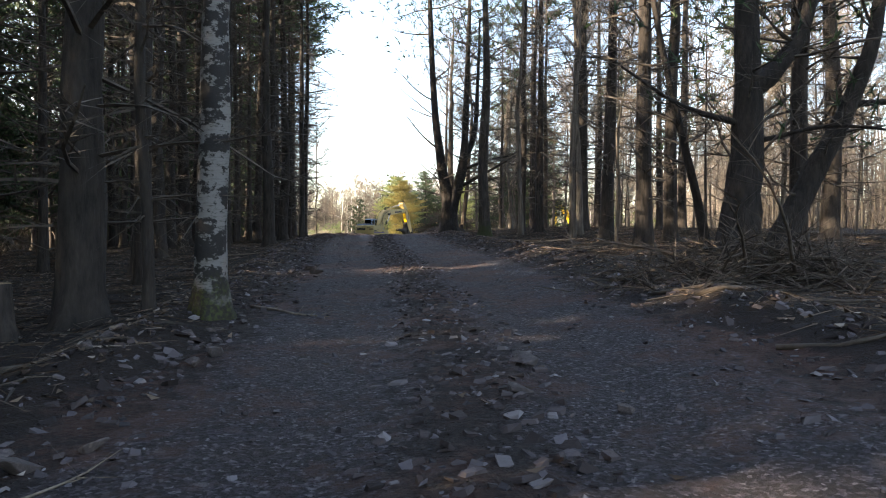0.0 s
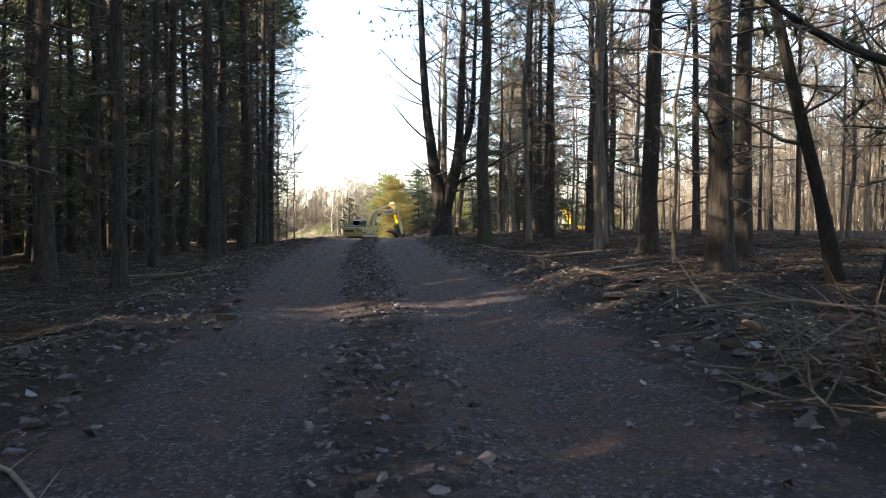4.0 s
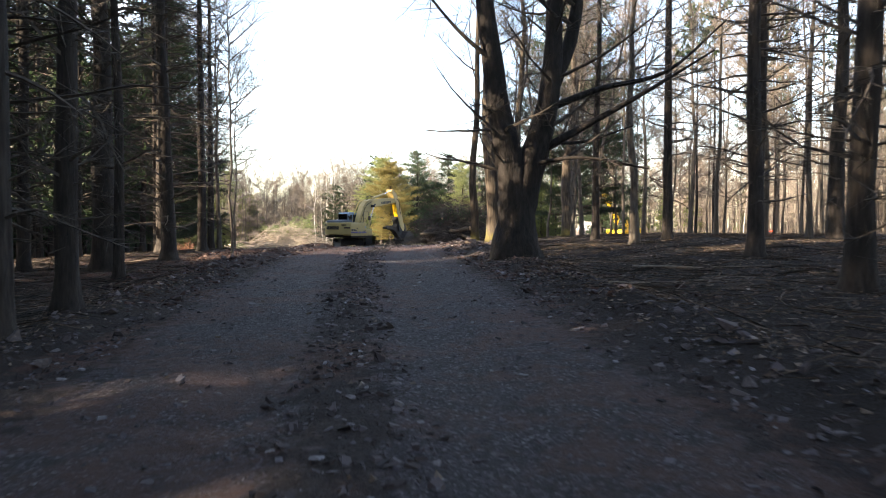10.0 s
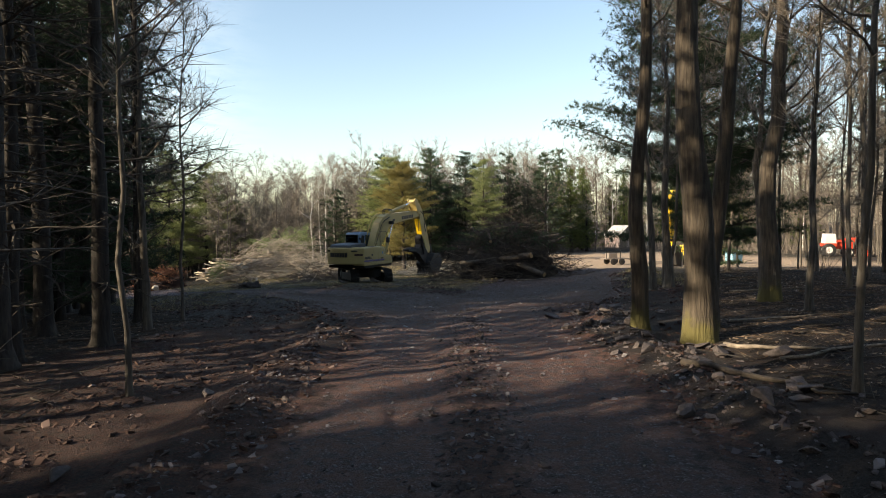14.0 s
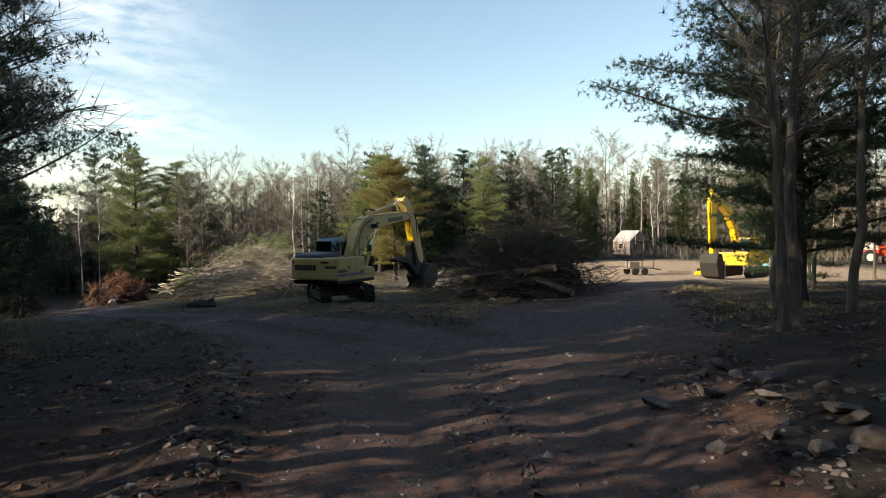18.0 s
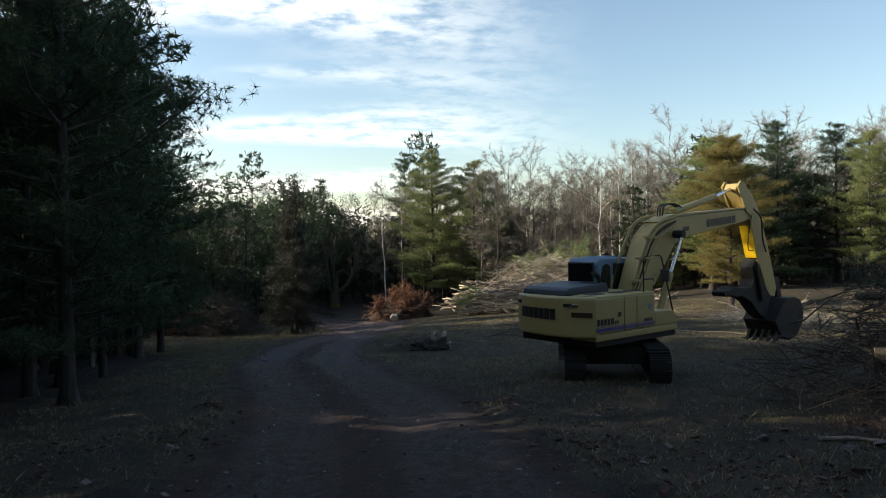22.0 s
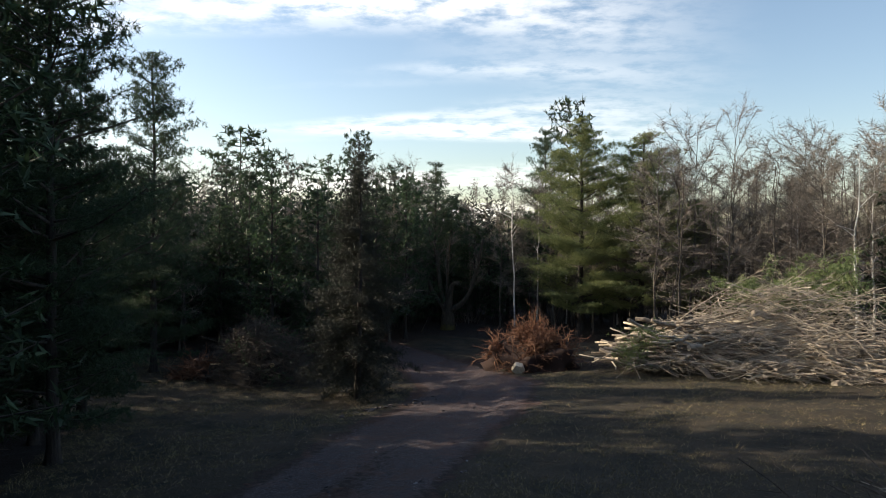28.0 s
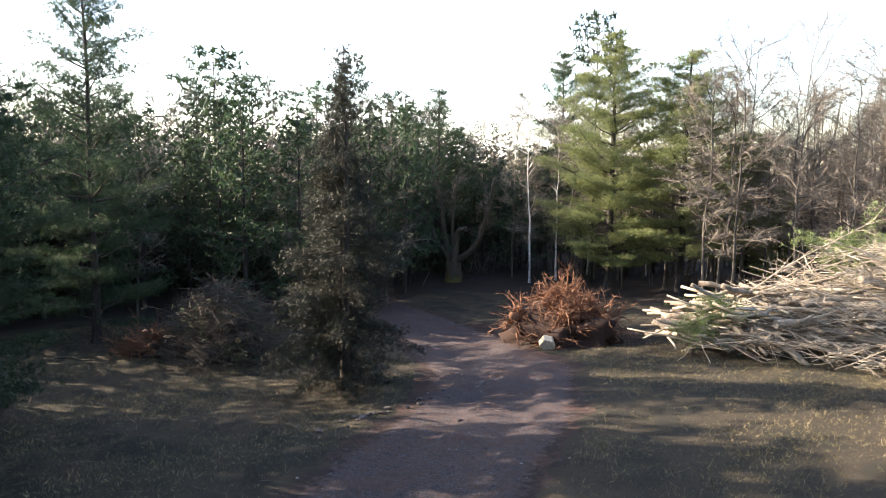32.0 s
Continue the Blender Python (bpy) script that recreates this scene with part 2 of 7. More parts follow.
def vary(nt, col, amount=0.35):
    """Brightness differs from object to object."""
    o = nt.nodes.new("ShaderNodeObjectInfo")
    v = calc(nt, "ADD", calc(nt, "MULTIPLY", o.outputs["Random"], amount), 1 - amount / 2)
    hsv = nt.nodes.new("ShaderNodeHueSaturation")
    nt.links.new(col, hsv.inputs["Color"])
    nt.links.new(v, hsv.inputs["Value"])
    return hsv.outputs[0]


def bark(name, dark, light, scale=14, ridge=(1, 1, 0.18), strength=0.9, moss=None, dist=0.03):
    m, nt, b = mat(name, 0.9)
    n1 = noise_of(nt, scale, 5, 0.65, stretch=ridge)
    n2 = noise_of(nt, 1.6, 3)
    col = mix(nt, smooth_step(nt, n2, 0.35, 0.7), ramp(nt, n1, (0.3, dark), (0.7, light)), ramp(nt, n1, (0.3, tuple(c * 0.8 for c in dark)), (0.75, tuple(c * 0.7 for c in light))))
    if moss:
        n3 = noise_of(nt, 5, 4)
        geo = nt.nodes.new("ShaderNodeTexCoord")
        sp = nt.nodes.new("ShaderNodeSeparateXYZ")
        nt.links.new(geo.outputs["Object"], sp.inputs[0])
        low = calc(nt, "MULTIPLY", smooth_step(nt, calc(nt, "SUBTRACT", calc(nt, "ADD", n3, 0.15), calc(nt, "MULTIPLY", sp.outputs["Z"], 1.1)), -0.1, 0.35), 0.9)
        col = mix(nt, low, col, moss)
    nt.links.new(vary(nt, col), b.inputs["Base Color"])
    bump(nt, b, n1, strength, dist)
    return m


def leafy(name, dark, light, through=0.35, scale=0.9):
    m, nt, b = mat(name, 0.6)
    n1 = noise_of(nt, scale, 3)
    g = nt.nodes.new("ShaderNodeNewGeometry")
    f = calc(nt, "ADD", calc(nt, "MULTIPLY", n1, 0.6), calc(nt, "MULTIPLY", g.outputs["Random Per Island"], 0.4))
    col = vary(nt, ramp(nt, f, (0.25, dark), (0.75, light)), 0.45)
    nt.links.new(col, b.inputs["Base Color"])
    tr = nt.nodes.new("ShaderNodeBsdfTranslucent")
    nt.links.new(col, tr.inputs["Color"])
    mx = nd(nt, "ShaderNodeMixShader", Fac=through)
    nt.links.new(b.outputs[0], mx.inputs[1])
    nt.links.new(tr.outputs[0], mx.inputs[2])
    nt.links.new(mx.outputs[0], nt.nodes["Material Output"].inputs[0])
    return m


M_PINE_BARK = bark("pine bark", (0.012, 0.01, 0.009), (0.066, 0.054, 0.045))
M_GREY_BARK = bark("grey hardwood bark", (0.045, 0.038, 0.032), (0.17, 0.148, 0.12), 18, (1, 1, 0.12), 0.8)
M_OAK_BARK = bark("furrowed oak bark", (0.022, 0.017, 0.013), (0.125, 0.1, 0.072), 16, (1, 1, 0.09), 1.0, (0.10, 0.088, 0.026), 0.05)
M_OLD_BARK = bark("old dark pine bark", (0.007, 0.006, 0.005), (0.042, 0.034, 0.029), 11, (1, 1, 0.3), 1.0, dist=0.06)
M_MOSSY_BARK = bark("mossy pine bark", (0.015, 0.012, 0.011), (0.075, 0.062, 0.05), moss=(0.03, 0.038, 0.011))
M_TWIG = bark("dead twig", (0.026, 0.022, 0.019), (0.13, 0.11, 0.09), 9, (1, 1, 1), 0.3)
M_FAR = bark("far wood twigs", (0.08, 0.066, 0.054), (0.25, 0.21, 0.172), 9, (1, 1, 1), 0.3)
M_GREY_TWIG = bark("grey twig", (0.11, 0.094, 0.08), (0.32, 0.275, 0.23), 9, (1, 1, 1), 0.3)
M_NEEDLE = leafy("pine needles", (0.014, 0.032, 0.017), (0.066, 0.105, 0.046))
# white pine needles again, sunlight put into a lighter, yellower colour
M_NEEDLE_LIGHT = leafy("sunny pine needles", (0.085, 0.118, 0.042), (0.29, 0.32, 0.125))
M_SPRUCE = leafy("dark spruce needles", (0.012, 0.018, 0.012), (0.044, 0.046, 0.03), 0.25)
M_GOLD = leafy("faded olive-gold needles", (0.13, 0.115, 0.032), (0.36, 0.3, 0.095))
M_CEDAR = leafy("cedar green", (0.03, 0.055, 0.012), (0.13, 0.16, 0.035))
M_CUT_NEEDLE = leafy("cut bough needles", (0.08, 0.13, 0.045), (0.30, 0.36, 0.15))


def birch_bark():
    m, nt, b = mat("birch bark", 0.75)
    n1 = noise_of(nt, 4.2, 5, 0.65, stretch=(1, 1, 1.4))
    n2 = noise_of(nt, 30, 4, 0.6, stretch=(0.25, 0.25, 1.6))
    col = mix(nt, smooth_step(nt, n2, 0.5, 0.72), (0.21, 0.203, 0.192), (0.08, 0.075, 0.07))
    col = mix(nt, smooth_step(nt, n1, 0.46, 0.52), col, (0.018, 0.016, 0.015))
    geo = nt.nodes.new("ShaderNodeTexCoord")
    sp = nt.nodes.new("ShaderNodeSeparateXYZ")
    nt.links.new(geo.outputs["Object"], sp.inputs[0])
    n3 = noise_of(nt, 6, 4)
    low = smooth_step(nt, calc(nt, "SUBTRACT", calc(nt, "ADD", n3, 0.0), calc(nt, "MULTIPLY", sp.outputs["Z"], 1.0)), -0.1, 0.3)
    col = mix(nt, low, col, mix(nt, smooth_step(nt, noise_of(nt, 22, 4), 0.4, 0.65), (0.02, 0.018, 0.012), (0.05, 0.06, 0.014)))
    nt.links.new(col, b.inputs["Base Color"])
    bump(nt, b, n1, 0.7, 0.03)
    return m


M_BIRCH = birch_bark()


def pale_birch():
    m, nt, b = mat("slender birch bark", 0.7)
    n1 = noise_of(nt, 5, 4, 0.6, stretch=(1, 1, 2.5))
    nt.links.new(ramp(nt, n1, (0.36, (0.12, 0.11, 0.10)), (0.5, (0.66, 0.64, 0.60))), b.inputs["Base Color"])
    return m


M_PALE = pale_birch()


def plain(name, c, rough=0.5, metal=0.0, dirt=(0.10, 0.07, 0.05), amount=0.5, scale=2.2, coat=0.0):
    """Paint, metal or plastic with dirt and fine wear."""
    m, nt, b = mat(name, rough, metal)
    n1, n2 = noise_of(nt, scale, 6, 0.65), noise_of(nt, scale * 14, 3)
    f = smooth_step(nt, calc(nt, "ADD", calc(nt, "MULTIPLY", n1, 0.75), calc(nt, "MULTIPLY", n2, 0.25)), 0.52, 0.78)
    col = mix(nt, calc(nt, "MULTIPLY", f, amount), ramp(nt, n1, (0.3, tuple(x * 0.88 for x in c)), (0.7, c)), dirt)
    nt.links.new(col, b.inputs["Base Color"])
    nt.links.new(calc(nt, "ADD", calc(nt, "MULTIPLY", f, 0.3), rough), b.inputs["Roughness"])
    bump(nt, b, n2, 0.08, 0.004)
    return m


M_YELLOW = plain("faded yellow machine paint", (0.43, 0.335, 0.13), 0.5, amount=0.6)
M_BRIGHT = plain("bright yellow paint", (0.85, 0.55, 0.02), 0.35, amount=0.25)
M_CAB = plain("blue-grey cab paint", (0.15, 0.24, 0.34), 0.5, amount=0.35)
M_HOOD = plain("dark slate hood paint", (0.03, 0.042, 0.058), 0.55, amount=0.4)
M_STEEL = plain("dark worn steel", (0.022, 0.02, 0.018), 0.75, 0.1, (0.045, 0.032, 0.023), 0.7)
M_CHROME = plain("chrome rod", (0.75, 0.76, 0.78), 0.15, 1.0, amount=0.15)
M_BLACK = plain("black rubber", (0.02, 0.02, 0.02), 0.6, amount=0.3)
M_DECAL = plain("black decal", (0.025, 0.022, 0.02), 0.5, amount=0.2)
M_PURPLE = plain("purple stripe", (0.10, 0.08, 0.22), 0.45, amount=0.3)
M_REDPAINT = plain("red machine paint", (0.62, 0.06, 0.03), 0.4, amount=0.3)
M_WHITE = plain("weathered white boards", (0.66, 0.63, 0.60), 0.7, dirt=(0.3, 0.24, 0.2), amount=0.5)
M_PINKISH = plain("weathered pinkish boards", (0.55, 0.43, 0.40), 0.75, dirt=(0.28, 0.2, 0.17), amount=0.5)
M_ROOF = plain("pale metal roof", (0.62, 0.62, 0.62), 0.4, 0.3, (0.3, 0.22, 0.15), 0.4)
M_GREYWOOD = plain("grey weathered wood", (0.20, 0.17, 0.145), 0.85, dirt=(0.08, 0.065, 0.05), amount=0.6)
M_BLUETARP = plain("pale blue sheet", (0.25, 0.48, 0.60), 0.5, amount=0.3)
M_PEEL = bark("peeled pale log", (0.42, 0.34, 0.24), (0.78, 0.68, 0.52), 10, (1, 1, 1), 0.4)
M_LOG = bark("log bark", (0.20, 0.16, 0.12), (0.52, 0.44, 0.34), 10, (1, 1, 1), 0.7)
M_CUT = bark("sawn wood end", (0.36, 0.23, 0.11), (0.62, 0.45, 0.26), 20, (1, 1, 1), 0.2)
M_ROOT = bark("red-brown root wood", (0.075, 0.036, 0.022), (0.34, 0.17, 0.095), 8, (1, 1, 1), 0.8)
M_BRUSH = bark("pale brush twigs", (0.30, 0.25, 0.19), (0.66, 0.58, 0.47), 6, (1, 1, 1), 0.3)
M_DEAD = bark("weathered dead branch", (0.10, 0.08, 0.06), (0.34, 0.28, 0.22), 8, (1, 1, 1), 0.4)
M_DARKBRUSH = bark("dark brush twigs", (0.035, 0.028, 0.022), (0.15, 0.12, 0.093), 6, (1, 1, 1), 0.3)


def glass():
    m, nt, b = mat("dark cab glass", 0.05)
    b.inputs["Base Color"].default_value = (0.02, 0.03, 0.035, 1)
    b.inputs["Transmission Weight"].default_value = 0.75
    b.inputs["IOR"].default_value = 1.45
    return m


M_GLASS = glass()


def stone():
    m, nt, b = mat("grey-red field stone", 0.85)
    n1, n2 = noise_of(nt, 7, 6, 0.65), noise_of(nt, 40, 3)
    col = ramp(nt, n1, (0.3, (0.045, 0.036, 0.035)), (0.55, (0.10, 0.083, 0.079)), (0.75, (0.19, 0.15, 0.138)))
    nt.links.new(vary(nt, col, 0.6), b.inputs["Base Color"])
    bump(nt, b, n2, 0.5, 0.01)
    return m


M_STONE = stone()


def gravel_mat():
    m, nt, b = mat("loose gravel", 0.85)
    g = nt.nodes.new("ShaderNodeNewGeometry")
    col = ramp(nt, g.outputs["Random Per Island"], (0.0, (0.03, 0.025, 0.027)), (0.5, (0.075, 0.064, 0.07)), (0.9, (0.14, 0.125, 0.135)), (1.0, (0.25, 0.24, 0.25)))
    nt.links.new(col, b.inputs["Base Color"])
    bump(nt, b, noise_of(nt, 70, 3), 0.5, 0.008)
    return m


M_GRAVEL = gravel_mat()


def clod_mat():
    m, nt, b = mat("red earth clods", 0.95)
    g = nt.nodes.new("ShaderNodeNewGeometry")
    n = noise_of(nt, 60, 3)
    col = ramp(nt, g.outputs["Random Per Island"], (0.0, (0.02, 0.01, 0.007)), (0.5, (0.052, 0.025, 0.018)), (0.88, (0.1, 0.06, 0.048)), (1.0, (0.18, 0.14, 0.13)))
    nt.links.new(col, b.inputs["Base Color"])
    bump(nt, b, n, 0.6, 0.01)
    return m


M_CLOD = clod_mat()


def rubble_mat():
    m, nt, b = mat("brown earthy rubble", 0.92)
    g = nt.nodes.new("ShaderNodeNewGeometry")
    nt.links.new(ramp(nt, g.outputs["Random Per Island"], (0.0, (0.02, 0.014, 0.013)), (0.5, (0.055, 0.042, 0.041)), (0.9, (0.11, 0.092, 0.094)), (1.0, (0.22, 0.2, 0.2))), b.inputs["Base Color"])
    bump(nt, b, noise_of(nt, 60, 3), 0.6, 0.01)
    return m


M_RUBBLE = rubble_mat()


def litter_mat(name, *stops):
    m, nt, b = mat(name, 0.8)
    g = nt.nodes.new("ShaderNodeNewGeometry")
    nt.links.new(ramp(nt, g.outputs["Random Per Island"], *stops), b.inputs["Base Color"])
    return m


M_SLOT = plain("dark brown reflector", (0.05, 0.022, 0.015), 0.35, amount=0.3)
M_LEAF = litter_mat("fallen leaves", (0.0, (0.04, 0.024, 0.014)), (0.45, (0.10, 0.066, 0.042)), (0.85, (0.18, 0.13, 0.09)), (1.0, (0.32, 0.27, 0.23)))
M_GRASS = litter_mat("dry autumn grass", (0.0, (0.06, 0.062, 0.02)), (0.35, (0.13, 0.115, 0.045)), (0.7, (0.30, 0.24, 0.115)), (1.0, (0.50, 0.41, 0.24)))

# ---- terrain ----
KY = np.array([-60, -13, 0, 6.6, 17, 26, 40, 53, 63, 72.5, 82, 92, 105, 119, 158, 300, 5000])
KZ = np.array([-0.5, -0.13, 0, 0.08, 0.55, 0.92, 1.35, 1.6, 1.4, 1.0, 0.72, 0.15, -0.6, -0.75, -0.75, -0.4, 0.5])
# centre lines of the drive: (x, y, half width)
MAIN = np.array([(0.3, -40, 2.4), (0.3, 0, 2.4), (0.2, 6, 2.5), (-0.5, 14, 2.75), (-1.6, 22, 2.8), (-2.4, 29, 2.9), (-3.2, 37, 3.1), (-3.9, 47, 2.9), (-3.6, 55, 2.7), (-3.2, 61, 3.2)])
LEFT = np.array([(-3.6, 58, 2.9), (-6.3, 68, 3.0), (-12.2, 76.5, 2.5), (-20.8, 86, 2.5), (-25.5, 94, 2.6), (-29.3, 103, 2.9), (-30.3, 107, 2.9), (-33.2, 112.5, 3.1), (-41, 119, 2.6), (-52, 125, 2.2), (-70, 130, 2.0)])
RIGHT = np.array([(-3.0, 58, 3.0), (-0.6, 66, 3.4), (2.6, 77, 3.0), (7.5, 90, 3.4), (13, 102, 4.0), (22, 116, 4.0)])
OPEN = [(-4.0, -60), (-3.9, 12), (-5.6, 25), (-8, 36), (-9.6, 45), (-11.8, 62), (-17, 70), (-24, 79), (-30, 88), (-42, 97), (-60, 99), (-60, 110), (-47, 116), (-52, 133), (-42, 132), (-30, 131), (-12, 133), (0, 137), (12, 134), (21, 142), (26, 166), (44, 166), (46, 120), (32, 96), (15, 86), (9, 74), (5.2, 63), (2, 57), (0.6, 50), (1.7, 40), (2.6, 28), (3.4, 14), (3.4, -60)]


def lane(x, y, line):
    """Distance from a centre line in half widths, side offset in metres, along both arrays."""
    best = np.full(np.shape(x), 1e9)
    side = np.zeros(np.shape(x))
    for (ax, ay, aw), (bx, by, bw) in zip(line[:-1], line[1:]):
        dx, dy = bx - ax, by - ay
        L2 = dx * dx + dy * dy
        t = np.clip(((x - ax) * dx + (y - ay) * dy) / L2, 0, 1)
        ox, oy = x - ax - t * dx, y - ay - t * dy
        d = np.hypot(ox, oy) / (aw + (bw - aw) * t)
        s = (dx * oy - dy * ox) / math.sqrt(L2)
        side = np.where(d < best, s, side)
        best = np.minimum(best, d)
    return best, side


def road_at(x, y):
    """1 on the drive, 0 off it, ragged at the edge; and the ruts' depth."""
    wob = (fbm(x * 0.9, y * 0.9, 5) - 0.5) * 0.35
    m = np.zeros(np.shape(x))
    rut = np.zeros(np.shape(x))
    for line, deep in ((MAIN, 0.05), (LEFT, 0.11), (RIGHT, 0.05)):
        d, s = lane(x, y, line)
        k = np.clip((1.06 - d - wob) / 0.16, 0, 1)
        m = np.maximum(m, k)
        rut = np.maximum(rut, k * deep * (np.exp(-((np.abs(s) - 0.95) / 0.42) ** 2)))
    return m, rut


def inside(x, y, poly):
    """Even-odd test of arrays against a polygon."""
    r = np.zeros(np.shape(x), bool)
    for (ax, ay), (bx, by) in zip(poly, poly[1:] + poly[:1]):
        c = ((ay > y) != (by > y)) & (x < (bx - ax) * (y - ay) / (by - ay + 1e-12) + ax)
        r ^= c
    return r


def ground_z(x, y):
    """Broad form of the land."""
    x, y = np.asarray(x, float), np.asarray(y, float)
    h = sum(np.interp(y + d, KY, KZ) for d in (-4, -2, 0, 2, 4)) / 5
    l, r = np.maximum(-x, 0), np.maximum(x, 0)
    dip = 0.05 * np.clip(l - 9, 0, 5) * np.clip((y - 72) / 10, 0, 1) + 0.03 * np.clip(l - 30, 0, 25) * np.clip((y - 90) / 12, 0, 1) + 0.25 * np.clip((y - 108) / 12, 0, 1) * np.clip((l - 10) / 10, 0, 1)
    return h - 0.03 * np.minimum(l, 16) - 0.075 * np.clip(l - 16, 0, 24) - dip + 0.062 * np.minimum(r, 7)


def surface(x, y):
    """The land with ruts, banks and bumps."""
    x, y = np.asarray(x, float), np.asarray(y, float)
    m, rut = road_at(x, y)
    z = ground_z(x, y) - rut
    near = np.minimum(np.minimum(np.abs(lane(x, y, MAIN)[0] - 1.25), np.abs(lane(x, y, LEFT)[0] - 1.2)), np.abs(lane(x, y, RIGHT)[0] - 1.25))
    berm = np.exp(-(near / 0.16) ** 2) * (1 - m) * np.clip((95 - y) / 25, 0.25, 1)
    z = z + berm * (0.06 + 0.2 * fbm(x * 0.7, y * 0.7, 9))
    rough = 0.22 * (fbm(x * 0.35, y * 0.35, 3) - 0.5) + 0.10 * (fbm(x * 1.3, y * 1.3, 7) - 0.5)
    z = z + rough * (1 - m) * np.clip((lane(x, y, MAIN)[0] - 0.9) * 1.5, 0, 1) + m * 0.05 * (fbm(x * 1.7, y * 1.7, 21) - 0.5)
    return z


def sz(x, y):
    return float(surface(np.array([float(x)]), np.array([float(y)]))[0])


def axis_lines(a, b, step, far):
    core = np.arange(a, b + step / 2, step)
    out, d, p = [], step, 0.0
    while p < far:
        d *= 1.35
        p += d
        out.append(p)
    out = np.array(out)
    return np.concatenate([(a - out)[::-1], core, b + out])


def ground_material():
    m, nt, b = mat("earth, gravel, leaves and grass", 0.95)

    def attr(n):
        a = nt.nodes.new("ShaderNodeAttribute")
        a.attribute_name = n
        return a.outputs["Fac"]

    nf, nm, nb, ns = noise_of(nt, 26, 6, 0.7), noise_of(nt, 5, 5, 0.6), noise_of(nt, 0.6, 4), noise_of(nt, 90, 3, 0.6)
    vor = nt.nodes.new("ShaderNodeTexVoronoi")
    vor.inputs["Scale"].default_value = 22
    co = nt.nodes.new("ShaderNodeTexCoord")
    nt.links.new(co.outputs["Object"], vor.inputs["Vector"])
    litter = ramp(nt, nf, (0.3, (0.009, 0.006, 0.005)), (0.5, (0.034, 0.022, 0.015)), (0.72, (0.125, 0.09, 0.064)))
    litter = mix(nt, smooth_step(nt, nb, 0.42, 0.7), litter, ramp(nt, nm, (0.3, (0.022, 0.011, 0.007)), (0.7, (0.085, 0.042, 0.025))))
    gravel = ramp(nt, nf, (0.3, (0.016, 0.011, 0.009)), (0.5, (0.055, 0.037, 0.031)), (0.72, (0.15, 0.108, 0.095)))
    clay = mix(nt, 0.5, ramp(nt, nm, (0.3, (0.14, 0.05, 0.03)), (0.7, (0.44, 0.18, 0.11))), ramp(nt, nf, (0.3, (0.06, 0.025, 0.017)), (0.5, (0.2, 0.092, 0.06)), (0.7, (0.5, 0.26, 0.18))))
    bank = ramp(nt, nf, (0.3, (0.022, 0.008, 0.006)), (0.5, (0.078, 0.029, 0.018)), (0.7, (0.23, 0.092, 0.056)))
    bank = mix(nt, smooth_step(nt, nm, 0.5, 0.68), bank, litter)
    red = smooth_step(nt, calc(nt, "ADD", calc(nt, "MULTIPLY", nb, 0.7), calc(nt, "MULTIPLY", nm, 0.3)), 0.46, 0.60)
    def stones(scale, *stops):
        v = nt.nodes.new("ShaderNodeTexVoronoi")
        v.inputs["Scale"].default_value = scale
        nt.links.new(co.outputs["Object"], v.inputs["Vector"])
        c = nt.nodes.new("ShaderNodeSeparateColor")
        nt.links.new(v.outputs["Color"], c.inputs[0])
        return ramp(nt, c.outputs[0], *stops), v.outputs["Distance"]

    small, d_small = stones(46, (0.0, (0.03, 0.026, 0.029)), (0.45, (0.11, 0.096, 0.114)), (0.85, (0.28, 0.25, 0.29)), (1.0, (0.6, 0.58, 0.61)))
    large, d_large = stones(15, (0.0, (0.045, 0.036, 0.038)), (0.5, (0.12, 0.105, 0.112)), (0.9, (0.25, 0.22, 0.235)), (1.0, (0.42, 0.4, 0.42)))
    chips = mix(nt, smooth_step(nt, nm, 0.52, 0.62), small, large)
    chips = mix(nt, smooth_step(nt, nf, 0.45, 0.62), chips, (0.055, 0.043, 0.044))
    packed = calc(nt, "SUBTRACT", calc(nt, "ADD", 0.72, calc(nt, "MULTIPLY", calc(nt, "SUBTRACT", nm, 0.5), 1.9)), attr("ridge"))
    gravel = mix(nt, smooth_step(nt, packed, 0.15, 0.6), gravel, chips)
    drive = mix(nt, calc(nt, "MAXIMUM", calc(nt, "MULTIPLY", red, 0.5), calc(nt, "MULTIPLY", attr("clay"), smooth_step(nt, nm, 0.3, 0.62))), gravel, clay)
    # dark red earth past the fork, with shade put into its colour
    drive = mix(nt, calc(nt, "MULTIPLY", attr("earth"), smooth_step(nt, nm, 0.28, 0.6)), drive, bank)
    grass = ramp(nt, nf, (0.3, (0.033, 0.026, 0.014)), (0.5, (0.098, 0.076, 0.041)), (0.72, (0.26, 0.2, 0.11)))
    grass = mix(nt, smooth_step(nt, nb, 0.45, 0.62), grass, ramp(nt, nf, (0.3, (0.02, 0.019, 0.01)), (0.7, (0.075, 0.066, 0.032))))
    sand = ramp(nt, nm, (0.3, (0.62, 0.47, 0.31)), (0.7, (1.0, 0.8, 0.57)))
    edge = calc(nt, "MULTIPLY", calc(nt, "SUBTRACT", nm, 0.5), 0.7)

    def mask(n):
        return smooth_step(nt, calc(nt, "ADD", attr(n), edge), 0.35, 0.65)

    col = mix(nt, mask("grass"), litter, grass)
    col = mix(nt, mask("sand"), col, sand)
    col = mix(nt, mask("bare"), col, bank)
    col = mix(nt, mask("road"), col, drive)
    col = mix(nt, 1.0, col, (0.43, 0.41, 0.415), "MULTIPLY")
    nt.links.new(col, b.inputs["Base Color"])
